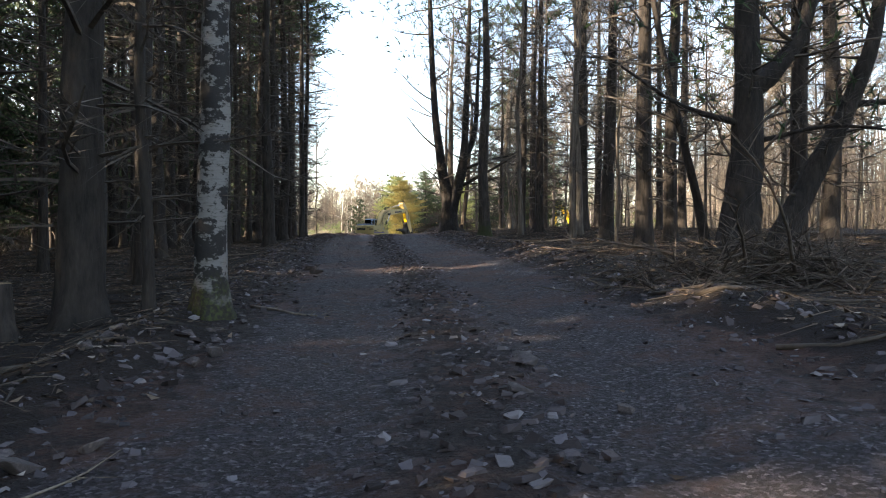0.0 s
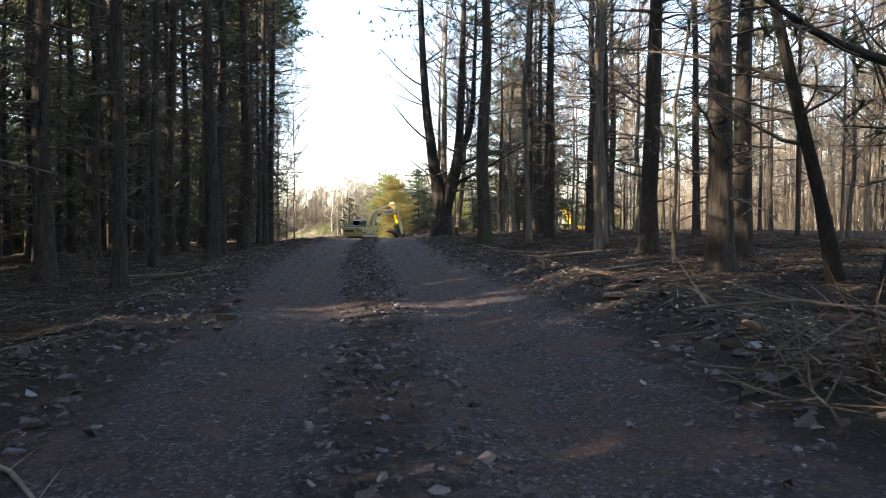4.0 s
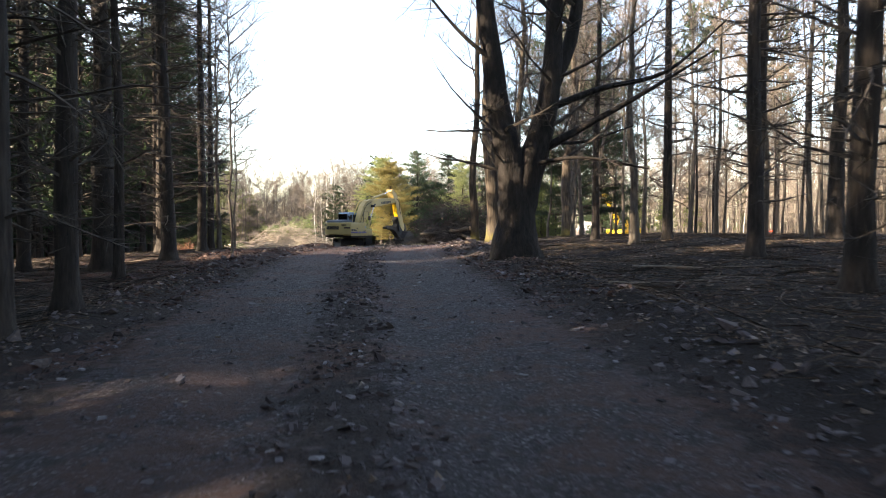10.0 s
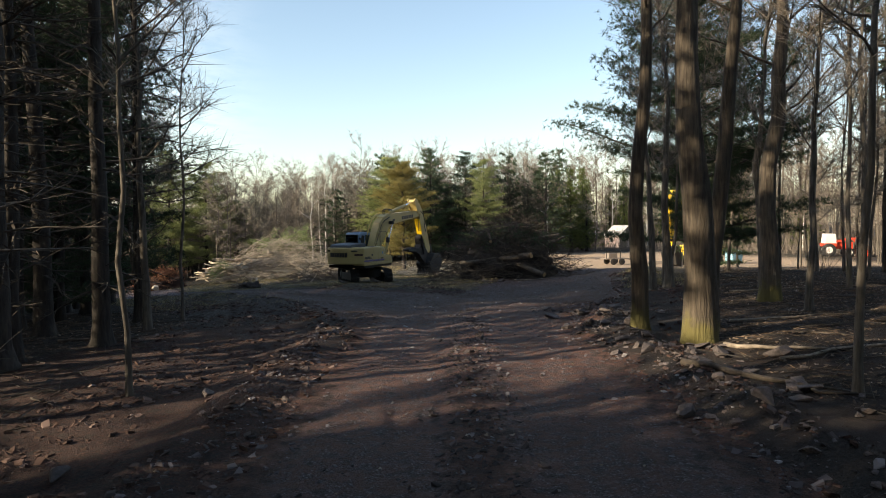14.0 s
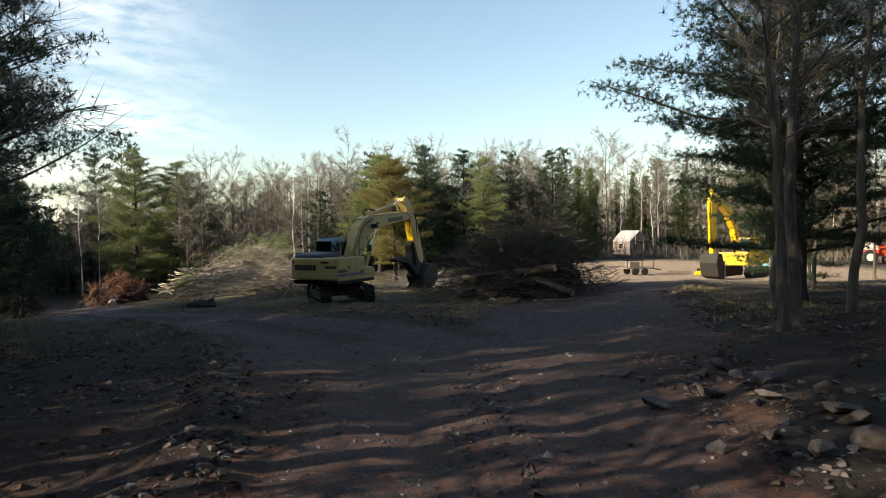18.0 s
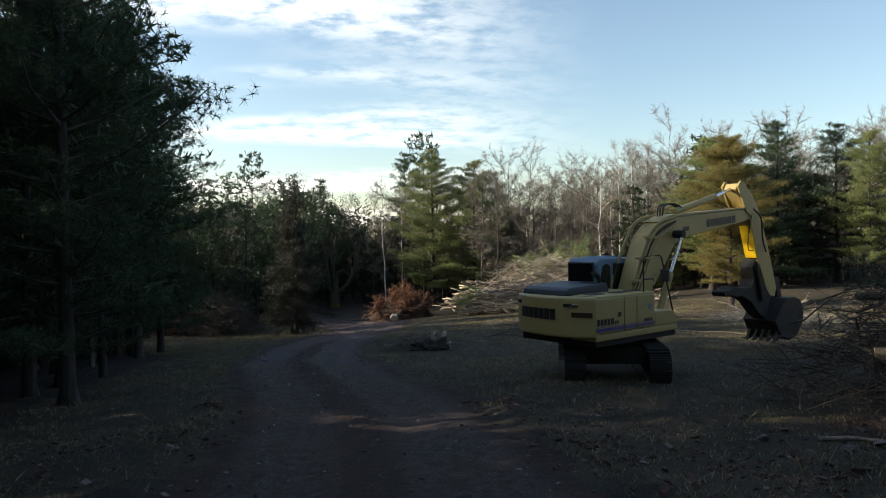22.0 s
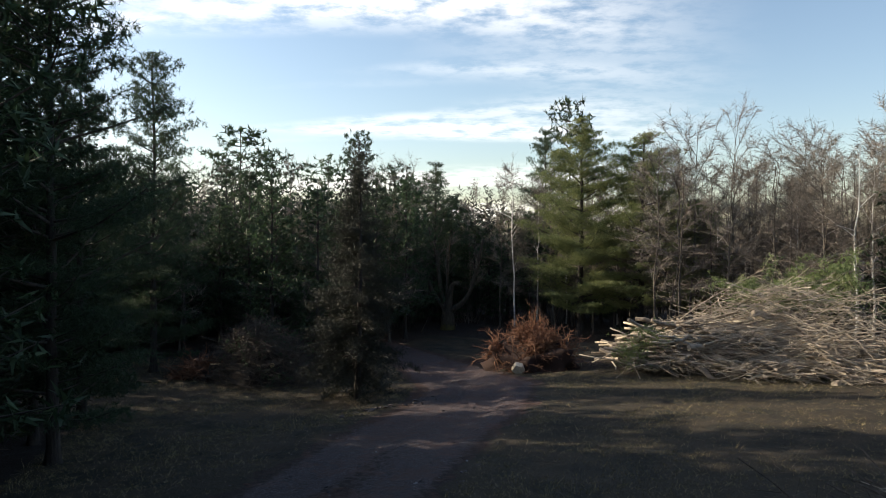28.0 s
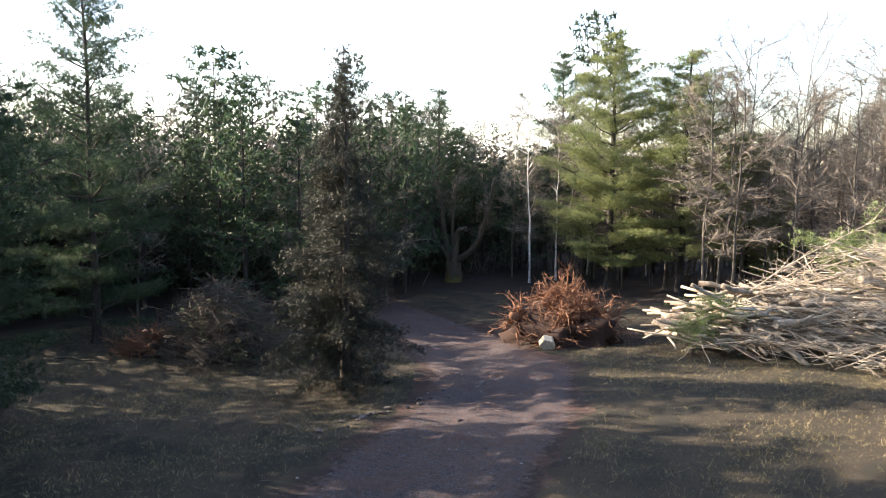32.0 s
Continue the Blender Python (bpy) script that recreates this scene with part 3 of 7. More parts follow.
    # packed wheel tracks are damp and catch the sky
    damp = calc(nt, "MULTIPLY", attr("road"), smooth_step(nt, packed, 0.15, 0.6))
    nt.links.new(calc(nt, "SUBTRACT", 0.95, calc(nt, "MULTIPLY", damp, 0.13)), b.inputs["Roughness"])
    h = calc(nt, "ADD", calc(nt, "MULTIPLY", nf, 0.6), calc(nt, "ADD", calc(nt, "MULTIPLY", calc(nt, "ADD", vor.outputs["Distance"], d_small), 0.16), calc(nt, "MULTIPLY", ns, 0.3)))
    bump(nt, b, h, 1.0, 0.12)
    return m


def build_ground():
    gx, gy = axis_lines(-56, 26, 0.36, 2600), axis_lines(-5, 126, 0.36, 2600)
    X, Y = np.meshgrid(gx, gy)
    x, y = X.ravel(), Y.ravel()
    z = surface(x, y)
    m, rut = road_at(x, y)
    dm, sm = lane(x, y, MAIN)
    dl, sl = lane(x, y, LEFT)
    ridge = np.exp(-((sm - 0.1) / 0.36) ** 2) * (dm < 1.1) * np.clip((60 - y) / 12, 0, 1) * 0.75
    ridge = np.maximum(ridge, np.clip((dm - 0.72) / 0.25, 0, 1) * (y < 62) * 0.9)
    ridge = np.maximum(ridge, np.maximum(np.exp(-(sl / 0.42) ** 2) * np.clip((102 - y) / 10, 0, 1), np.clip((dl - 0.74) / 0.2, 0, 1)) * (y > 66) * (dl < 1.2) * 0.95)
    ins = inside(x, y, OPEN)
    grass = (ins & (y > 66)).astype(float) * np.clip((y - 66) / 8, 0, 1)
    sand = np.clip(1.4 - np.hypot((x - 18) / 24, (y - 112) / 32), 0, 1) * np.clip((x - 1) / 4, 0, 1)
    bare = np.clip(1.3 - np.hypot((x + 9.6) / 4.2, (y - 49) / 11), 0, 1) * 1.3
    bare = np.maximum(bare, np.clip(1.15 - np.hypot((x + 36) / 9, (y - 121) / 4), 0, 1))
    bare = np.maximum(bare, np.clip(1.0 - np.hypot((x + 0.5) / 6, (y - 77.5) / 2.5), 0, 1))
    clay = np.clip((y - 38) / 14, 0, 1) * np.clip((74 - y) / 12, 0, 1) * 0.9 + 0.35 * np.clip((y - 84) / 20, 0, 1) + 0.3 * ((y > 60) & (x > -1))
    # stretch of the drive that is darkened to stand for shade
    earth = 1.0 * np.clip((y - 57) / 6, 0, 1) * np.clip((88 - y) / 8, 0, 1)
    nx, ny = len(gx), len(gy)
    idx = np.arange(nx * ny).reshape(ny, nx)
    quads = np.stack([idx[:-1, :-1], idx[:-1, 1:], idx[1:, 1:], idx[1:, :-1]], -1).reshape(-1, 4)
    on = m[quads].mean(1) > 0.5
    material = ground_material()
    for name, q, label, cat in (("ground", quads[~on], "forest floor of brown leaf litter, with dry grass in the clearing", "ground"), ("road", quads[on], "rutted red-brown gravel and clay forest drive", "road")):
        used = np.unique(q)
        back = np.zeros(nx * ny, int)
        back[used] = np.arange(len(used))
        me = bpy.data.meshes.new(name)
        me.vertices.add(len(used))
        me.vertices.foreach_set("co", np.stack([x[used], y[used], z[used]], 1).ravel())
        me.loops.add(len(q) * 4)
        me.loops.foreach_set("vertex_index", back[q].ravel())
        me.polygons.add(len(q))
        me.polygons.foreach_set("loop_start", np.arange(0, len(q) * 4, 4))
        me.update(calc_edges=True)
        me.polygons.foreach_set("use_smooth", np.ones(len(q), bool))
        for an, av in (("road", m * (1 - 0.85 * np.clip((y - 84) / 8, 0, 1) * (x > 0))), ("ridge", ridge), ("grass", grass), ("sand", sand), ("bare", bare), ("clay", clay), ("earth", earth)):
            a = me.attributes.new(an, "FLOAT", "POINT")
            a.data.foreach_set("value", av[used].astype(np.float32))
        me.materials.append(material)
        me.validate()
        tagged(new(name, me), label, cat, kind="structure")


build_ground()

# ---- trees ----


def wander(n, amp, rng):
    w = np.cumsum(rng.normal(0, amp, (n, 2)), 0)
    return w - w[0]


def trunk_line(H, rng, amp=0.03, lean=(0, 0), n=13):
    t = np.linspace(0, 1, n)
    P = np.zeros((n, 3))
    P[:, 2] = t * H
    P[:, :2] = wander(n, amp, rng) + np.outer(t, lean) * H
    P[:2, :2] *= 0.3
    return P


def trunk_mesh(s, P, r, rng, sides=10, flare=1.5, top=0.12):
    n = len(P)
    t = np.linspace(0, 1, n)
    R = r * (1 - t * (1 - top))
    R = R[:, None] * (1 + 0.06 * rng.normal(size=(n, sides)))
    # extra rings at the foot for the root flare
    foot = np.array([P[0] + (0, 0, -0.35), P[0], P[0] + (0, 0, 0.18), P[0] + (0, 0, 0.5)])
    a = np.arange(sides) * 2 * math.pi / sides
    lobes = 1 + 0.22 * np.cos(a * 4 + rng.uniform(0, 6))
    FR = np.stack([r * flare * 1.15 * lobes, r * flare * lobes, r * (1 + (flare - 1) * 0.45) * (1 + (lobes - 1) * 0.5), R[0] * 1.03])
    s.tube(np.vstack([foot, P[1:]]), np.vstack([FR, R[1:]]), sides)


def at(P, z):
    return np.array([np.interp(z, P[:, 2], P[:, k]) for k in range(3)])


def limb(s, p0, d, L, r, rng, droop=0.0, seg=4, sides=3, wob=0.06):
    """One branch; returns its points."""
    d = np.asarray(d, float) / np.linalg.norm(d)
    P = [np.asarray(p0, float)]
    for k in range(seg):
        d = d + rng.normal(0, wob, 3) + np.array([0, 0, droop / seg])
        d /= np.linalg.norm(d)
        P.append(P[-1] + d * L / seg)
    P = np.array(P)
    s.tube(P, r * np.linspace(1, 0.25, seg + 1), sides)
    return P


def twigs(s, P, n, L, w, rng, up=0.1, start=0.25):
    """Fine side twigs as slim spikes."""
    u = rng.uniform(start, 1, n) * (len(P) - 1)
    i = np.minimum(u.astype(int), len(P) - 2)
    b = P[i] + (P[i + 1] - P[i]) * (u - i)[:, None]
    ax = P[-1] - P[0]
    ax = ax / (np.linalg.norm(ax) + 1e-9)
    d = rng.normal(size=(n, 3)) * (1, 1, 0.5) + ax * 0.8 + (0, 0, up)
    d /= np.linalg.norm(d, axis=1)[:, None]
    s.spikes(b, b + d * (L * rng.uniform(0.5, 1.2, n))[:, None], np.full(n, w))
    return b + d * L * 0.7


def tufts(s, C, L, w, rng, k=6, up=0.35):
    """Bunches of needles at points."""
    C = np.repeat(np.asarray(C, float), k, 0)
    d = rng.normal(size=C.shape) + (0, 0, up)
    d /= np.linalg.norm(d, axis=1)[:, None]
    s.spikes(C - d * L * 0.15, C + d * (L * rng.uniform(0.6, 1.15, len(C)))[:, None], np.full(len(C), w))


def compass(a, rise):
    return np.array([math.cos(a), math.sin(a), rise])


def tree(name, label, category, pieces):
    """A thing kept below the land as a pattern for its copies."""
    root = thing(name, label, category)
    for pn, shape, material in pieces:
        ob = put(pn, shape.mesh(pn, material, pn in ("trunk", "limbwork")), root)
        if pn != "trunk":
            tagged(ob, kind="stuff")
    return root


def forest_pine(seed, H=16.0, r=0.2, fine=True, bark_m=None, crown_from=0.74, lean=(0, 0), label="tall forest pine with dead lower branches and a green top", dead_len=1.7):
    rng = np.random.default_rng(seed)
    P = trunk_line(H, rng, 0.035, lean)
    t, d, c = Shape(), Shape(), Shape()
    trunk_mesh(t, P, r, rng, 12 if fine else 8)
    z = 1.0 + rng.uniform(0, 0.5)
    while z < H * crown_from + 1:
        a0 = rng.uniform(0, 6.3)
        for j in range(rng.integers(2, 6) if fine else rng.integers(2, 5)):
            if rng.random() < 0.22:
                continue
            L = dead_len * rng.uniform(0.35, 1.3) * min(1, 0.6 + z / 7)
            B = limb(d, at(P, z + rng.uniform(-0.1, 0.1)), compass(a0 + j * 1.4 + rng.uniform(-0.4, 0.4), rng.uniform(-0.12, 0.3)), L, 0.012 + 0.011 * L, rng, rng.uniform(-0.5, 0.25), 4 if fine else 2, 3, 0.14)
            twigs(d, B, int((11 if fine else 4) * L / 1.2), 0.6, 0.018 if fine else 0.034, rng, 0.05, 0.25)
        z += rng.uniform(0.24, 0.45) * (1 if fine else 1.4)
    z = H * crown_from
    while z < H - 0.3:
        a0 = rng.uniform(0, 6.3)
        u = (H - z) / (H * (1 - crown_from))
        for j in range(4):
            L = (0.6 + 2.8 * min(1, 1.7 * u) ** 0.7) * rng.uniform(0.7, 1.2)
            B = limb(d, at(P, z), compass(a0 + j * 1.57 + rng.uniform(-0.4, 0.4), rng.uniform(0.0, 0.35)), L, 0.012 + 0.01 * L, rng, 0.2, 3, 3)
            n = int((8 if fine else 3.6) * L)
            q = rng.uniform(0.35, 1, n)
            C = np.stack([np.interp(q * 3, np.arange(4), B[:, k]) for k in range(3)], 1) + rng.normal(0, 0.22, (n, 3)) * (1, 1, 0.45)
            tufts(c, C, 0.4 if fine else 0.55, 0.06 if fine else 0.15, rng, 5)
        z += rng.uniform(0.55, 0.9)
    return tree("pine_tree" if fine else "tall_pine", label, "pine tree", (("trunk", t, bark_m or M_PINE_BARK), ("dead_branchwork", d, M_TWIG), ("crown", c, M_NEEDLE)))


def white_pine(seed, H=15.0, r=0.2, spread=3.6, low=0.12, needle=None, label="white pine with feathery blue-green tiers", density=1.15, name="white_pine", tuft=0.27):
    rng = np.random.default_rng(seed)
    P = trunk_line(H, rng, 0.03)
    t, d, c = Shape(), Shape(), Shape()
    trunk_mesh(t, P, r, rng, 10)
    sg = 4 if tuft < 0.35 else 2
    z = H * low
    while z < H - 0.25:
        u = (H - z) / (H * (1 - low))
        prof = min(1.0, 1.5 * u) ** 0.55 * (1 - 0.22 * max(0, u - 0.6) / 0.4) * rng.uniform(0.72, 1.12)
        a0 = rng.uniform(0, 6.3)
        for j in range(5):
            if rng.random() < 0.12:
                continue
            L = max(0.35, spread * prof * rng.uniform(0.55, 1.15))
            B = limb(d, at(P, z + rng.uniform(-0.15, 0.15)), compass(a0 + j * 1.257 + rng.uniform(-0.35, 0.35), rng.uniform(-0.05, 0.25) + 0.35 * (1 - u)), L, 0.014 + 0.011 * L, rng, 0.25, sg, 3, 0.07)
            n = max(5, int((19 if tuft < 0.35 else 3) * density * L))
            q = rng.uniform(0.22, 1, n) ** 0.8
            fan = (0.12 + 0.3 * L * 0.35 * (1 - np.abs(q - 0.6)))
            C = np.stack([np.interp(q * sg, np.arange(sg + 1), B[:, k]) for k in range(3)], 1) + rng.normal(0, 1, (n, 3)) * np.stack([fan, fan, 0.03 + fan * 0.06], 1)
            tufts(c, C, tuft * (0.85 if tuft < 0.35 else 1), (0.062 if tuft < 0.35 else 0.3) * tuft, rng, 14 if tuft < 0.35 else 5, 0.12)
        z += rng.uniform(0.45, 0.75) * H / 15 * (1 if tuft < 0.35 else 1.25)
    return tree(name, label, "pine tree", (("trunk", t, M_PINE_BARK), ("limbwork", d, M_TWIG), ("crown", c, needle or M_NEEDLE)))


def spruce(seed, H=11.0, r=0.17, spread=2.4, low=0.1, needle=None, label="dark drooping spruce with bare lower twigs", name="spruce_tree", cat="spruce tree", rise=-0.1, density=1.0, fine=False):
    rng = np.random.default_rng(seed)
    P = trunk_line(H, rng, 0.02)
    t, d, c = Shape(), Shape(), Shape()
    trunk_mesh(t, P, r, rng, 9, 1.3, 0.06)
    z = H * low
    while z < H - 0.1:
        u = (H - z) / (H * (1 - low))
        for j in range(6):
            L = max(0.18, spread * u ** 0.85 * rng.uniform(0.7, 1.12))
            B = limb(d, at(P, z + rng.uniform(-0.15, 0.15)), compass(rng.uniform(0, 6.3), rise + 0.4 * (1 - u) + rng.uniform(-0.1, 0.1)), L, 0.01 + 0.008 * L, rng, 0.1 - 0.35 * u, 3, 3, 0.06)
            twigs(d, B, int(5 * L), 0.45, 0.014, rng, -0.1)
            n = max(4, int((15 if fine else 9) * density * L))
            q = rng.uniform(0.2, 1, n)
            C = np.stack([np.interp(q * 3, np.arange(4), B[:, k]) for k in range(3)], 1) + rng.normal(0, 1, (n, 3)) * (0.17, 0.17, 0.1)
            tufts(c, C, 0.2 if fine else 0.26, 0.026 if fine else 0.055, rng, 7 if fine else 5, -0.1)
        z += rng.uniform(0.3, 0.5) * H / 11
    return tree(name, label, cat, (("trunk", t, M_PINE_BARK), ("limbwork", d, M_PINE_BARK), ("crown", c, needle or M_SPRUCE)))


def hardwood(seed, H=13.0, r=0.14, first=0.32, bark_m=None, twig_m=None, lean=(0, 0), fine=True, label="leafless grey hardwood with upswept twigs", name="bare_tree", spread=1.0):
    rng = np.random.default_rng(seed)
    P = trunk_line(H, rng, 0.07, lean)
    t, d, tw = Shape(), Shape(), Shape()
    trunk_mesh(t, P, r, rng, 10 if fine else 7, 1.35, 0.08)
    z = H * first
    while z < H * 0.97:
        u = (H - z) / H
        v = (z / H - first) / (1 - first)
        L = spread * (0.55 + 2.5 * math.sin(math.pi * min(1, 0.15 + 0.74 * v)) ** 0.8) * rng.uniform(0.6, 1.25)
        B = limb(d, at(P, z), compass(rng.uniform(0, 6.3), rng.uniform(0.25, 0.95) + 0.45 * v), L, 0.01 + 0.012 * L * (1 - 0.5 * v), rng, 0.45 if fine else 0.05, 4, 4 if fine else 3, 0.12)
        for q in range(int(2 + 2 * L) if fine else int(1.5 + 1.7 * L)):
            k = rng.uniform(0.6, 3.6)
            i = int(k)
            b = B[i] + (B[min(i + 1, 4)] - B[i]) * (k - i)
            w2 = (B[-1] - B[0]) / L + rng.normal(0, 0.6, 3) + (0, 0, 0.3)
            l2 = L * rng.uniform(0.3, 0.6)
            if fine:
                B2 = limb(d, b, w2, l2, 0.008, rng, 0.3, 3, 3, 0.14)
            else:
                B2 = np.array([b, b + w2 / np.linalg.norm(w2) * l2])
                tw.spikes(B2[:1], B2[1:], [0.035])
            twigs(tw, B2, 9 if fine else 15, 0.8 if fine else 1.15 - 0.55 * v, 0.016 if fine else 0.022, rng, 0.35 if fine else 0.08)
        twigs(tw, B, int((8 if fine else 15) * L), 0.8 if fine else 1.15 - 0.55 * v, 0.016 if fine else 0.022, rng, 0.35 if fine else 0.08, 0.3)
        z += rng.uniform(0.28, 0.6) * H / 13 * (1 if fine else 1.35)
    return tree(name, label, "bare tree", (("trunk", t, bark_m or M_GREY_BARK), ("limbwork", d, bark_m or M_GREY_BARK), ("twig_mass", tw, twig_m or M_GREY_TWIG)))


def shrub(seed, H=2.2):
    rng = np.random.default_rng(seed)
    t, tw = Shape(), Shape()
    for k in range(7):
        B = limb(t, (rng.normal(0, 0.1), rng.normal(0, 0.1), -0.1), compass(rng.uniform(0, 6.3), rng.uniform(1.2, 3)), H * rng.uniform(0.6, 1.1), 0.014, rng, 0.1, 4, 4, 0.1)
        twigs(tw, B, 14, 0.5, 0.012, rng, 0.4)
    return tree("bare_shrub", "leafless thin brown understorey shrub", "shrub", (("limbwork", t, M_TWIG), ("twig_mass", tw, M_GREY_TWIG)))


# patterns: built once, used at their own place first
PINES_FINE = [forest_pine(100 + k, 17 + k * 0.7, 0.2, True) for k in range(5)]
PINES_FAR = [forest_pine(120 + k, 16 + k, 0.18, False) for k in range(4)]
WHITE = [white_pine(140 + k, 15, 0.2, 4.1 + 0.3 * k, 0.04 + 0.03 * k, density=2.0) for k in range(3)]
WHITE_FAR = [white_pine(145 + k, 15, 0.2, 4.0, 0.06 + 0.06 * k, tuft=0.5) for k in range(3)]
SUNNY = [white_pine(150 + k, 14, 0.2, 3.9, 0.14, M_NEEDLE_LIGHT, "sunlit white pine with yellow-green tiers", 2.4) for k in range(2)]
SPRUCES = [spruce(160 + k, 11, 0.16, 2.5) for k in range(2)]
CEDARS = [spruce(170 + k, 10, 0.16, 2.1, 0.05, M_CEDAR, "full olive-green cedar standing at the wood's edge", "cedar_tree", "cedar tree", 0.35, 1.3) for k in range(2)]
BARE_FINE = [hardwood(180 + k, 13, 0.14, 0.3) for k in range(3)]
BARE_FAR = [hardwood(190 + k, 14, 0.09, 0.2, fine=False, name="bare_tree" if k % 2 else "hardwood_tree") for k in range(4)]
BARE_PALE = [hardwood(200 + k, 13, 0.09, 0.35, M_PALE, M_GREY_TWIG, fine=False, label="slender white-barked birch without leaves", name="birch_tree", spread=0.7) for k in range(2)]
SHRUBS = [shrub(210 + k) for k in range(3)]
PLACED = []
FRESH = {}


def stand(pattern, x, y, height=None, girth=1.0, turn=None, sink=0.05, label="", group=""):
    """Puts a tree of a pattern on the land; the pattern itself goes to the first place."""
    k = len(PLACED)
    turn = (k * 137.5) % 360 if turn is None else turn
    h = 1.0 if height is None else height
    m = pose(x, y, sz(x, y) - sink, 0, 0, turn) @ Matrix.Diagonal((girth, girth, h, 1))
    PLACED.append((x, y))
    if pattern.name not in FRESH:
        FRESH[pattern.name] = True
        pattern.matrix_basis = m
        ob = pattern
    else:
        q = pattern.scale
        ob = copy_thing(pattern, m @ Matrix.Diagonal((1 / q[0], 1 / q[1], 1 / q[2], 1)))
    if label:
        ob["label"] = label
    if group:
        ob["group"] = group
    return ob


def free(x, y, gap):
    return all((x - a) ** 2 + (y - b) ** 2 > gap * gap for a, b in PLACED)


# trees along the drive: x, y, girth against a 0.4 m trunk
for k, (x, y, g) in enumerate(((-4.3, 8.3, 1.35), (-6.4, 25.7, 1.05), (-7.0, 28.4, 0.85), (-7.7, 33.6, 1.2), (-6.5, 32.2, 0.65), (-6.8, 34.2, 0.75), (-10.8, 29.3, 1.4), (-10.6, 27.2, 1.1), (-9.6, 32.4, 0.7), (-9.9, 35.7, 0.6), (-13.1, 54.5, 0.95), (-10.2, 42.8, 1.5), (-12.8, 53.6, 1.2), (-14.6, 58.6, 1.2), (-13.2, 61.4, 0.85),
                               (5.0, 21.4, 1.0), (4.85, 16.9, 1.05), (6.3, 19.4, 0.95), (11.4, 20.6, 1.3), (4.5, 32.8, 1.0), (3.8, 33.8, 0.9), (6.8, 35.8, 1.1), (6.2, 31.2, 1.4), (9.2, 29.8, 0.7), (11.7, 34.3, 1.15), (6.0, 41.3, 0.75), (9.8, 44.5, 1.1), (6.0, 47.6, 0.8), (5.2, 39.7, 0.85), (-5.4, 12.6, 0.8), (-6.6, 15.2, 0.9), (-7.3, 11.0, 1.0), (-5.9, 18.6, 0.7), (-8.2, 20.2, 1.0), (7.2, 14.2, 0.9), (8.6, 17.0, 0.9))):
    stand(PINES_FINE[k % 5], x, y, None, g)

# single trees with a look of their own


def single(maker, x, y, turn=0, sink=0.05):
    ob = maker
    ob.matrix_basis = pose(x, y, sz(x, y) - sink, 0, 0, turn)
    PLACED.append((x, y))
    return ob


def birch():
    rng = np.random.default_rng(5)
    P = trunk_line(14, rng, 0.03, (0.012, 0.0))
    t, d, tw = Shape(), Shape(), Shape()
    trunk_mesh(t, P, 0.2, rng, 14, 1.35)
    for z in np.linspace(5, 13.5, 18):
        B = limb(d, at(P, z), compass(rng.uniform(0, 6.3), 0.8), 1.8, 0.03, rng, 0.2, 4, 4)
        twigs(tw, B, 12, 0.6, 0.012, rng, 0.1)
    return tree("birch_tree", "old white birch with black patches and a mossy foot", "birch tree", (("trunk", t, M_BIRCH), ("limbwork", d, M_BIRCH), ("twig_mass", tw, M_TWIG)))


single(birch(), -2.74, 8.25)
single(forest_pine(301, 15, 0.07, True, dead_len=0.9, label="thin dead pine stem with bare twigs"), -3.45, 8.2)
single(forest_pine(302, 16, 0.235, True, M_MOSSY_BARK, label="straight pine with a mossy green foot"), 1.65, 27.95)


def old_pine(seed, stems, limbs, label, r=0.5):
    """A big old pine that forks low, with heavy dead limbs."""
    rng = np.random.default_rng(seed)
    t, d, c = Shape(), Shape(), Shape()
    for k, (pts, r0, r1) in enumerate(stems):
        P = bend(pts, 5)
        R = np.linspace(r0, r1, len(P))
        sides = 14
        a = np.arange(sides) * 2 * math.pi / sides
        RR = R[:, None] * (1 + 0.05 * rng.normal(size=(len(P), sides)))
        if pts[0][2] < 0.1:
            g = np.clip(1 - P[:, 2] / 0.9, 0, 1)[:, None]
            RR = RR * (1 + 0.3 * g * (1 + 0.35 * np.cos(a * 5 + k)[None, :]))
        t.tube(P, RR, sides)
        top = P[-1]
        for q in range(16 if seed != 311 else 34):
            i = rng.integers(len(P) // 3, len(P))
            L = rng.uniform(0.8, 2.0) if seed != 311 else rng.uniform(1.0, 3.9)
            B = limb(d, P[i], compass(rng.uniform(0, 6.3), rng.uniform(-0.15, 0.75)), L, 0.012 + 0.012 * L, rng, 0.4, 5, 4, 0.13)
            twigs(d, B, int(9 * L), 0.8, 0.016, rng, 0.25)
        C = top + rng.normal(0, 1, (260, 3)) * (1.9, 1.9, 1.6) - (0, 0, 1.0)
        tufts(c, C, 0.3, 0.05, rng, 6)
    for pts, r0 in limbs:
        P = bend(pts, 5)
        t.tube(P, np.linspace(r0, 0.02, len(P)), 7)
        for q in range(14):
            i = rng.integers(3, len(P))
            B = limb(d, P[i], rng.normal(0, 1, 3) * (1, 1, 0.6) + (0, 0, 0.1), rng.uniform(0.4, 1.3), 0.014, rng, 0.1, 3, 3, 0.12)
            twigs(d, B, 9, 0.45, 0.012, rng, 0.1)
    return tree("pine_tree", label, "pine tree", (("trunk", t, M_OLD_BARK), ("dead_branchwork", d, M_TWIG), ("crown", c, M_NEEDLE)))


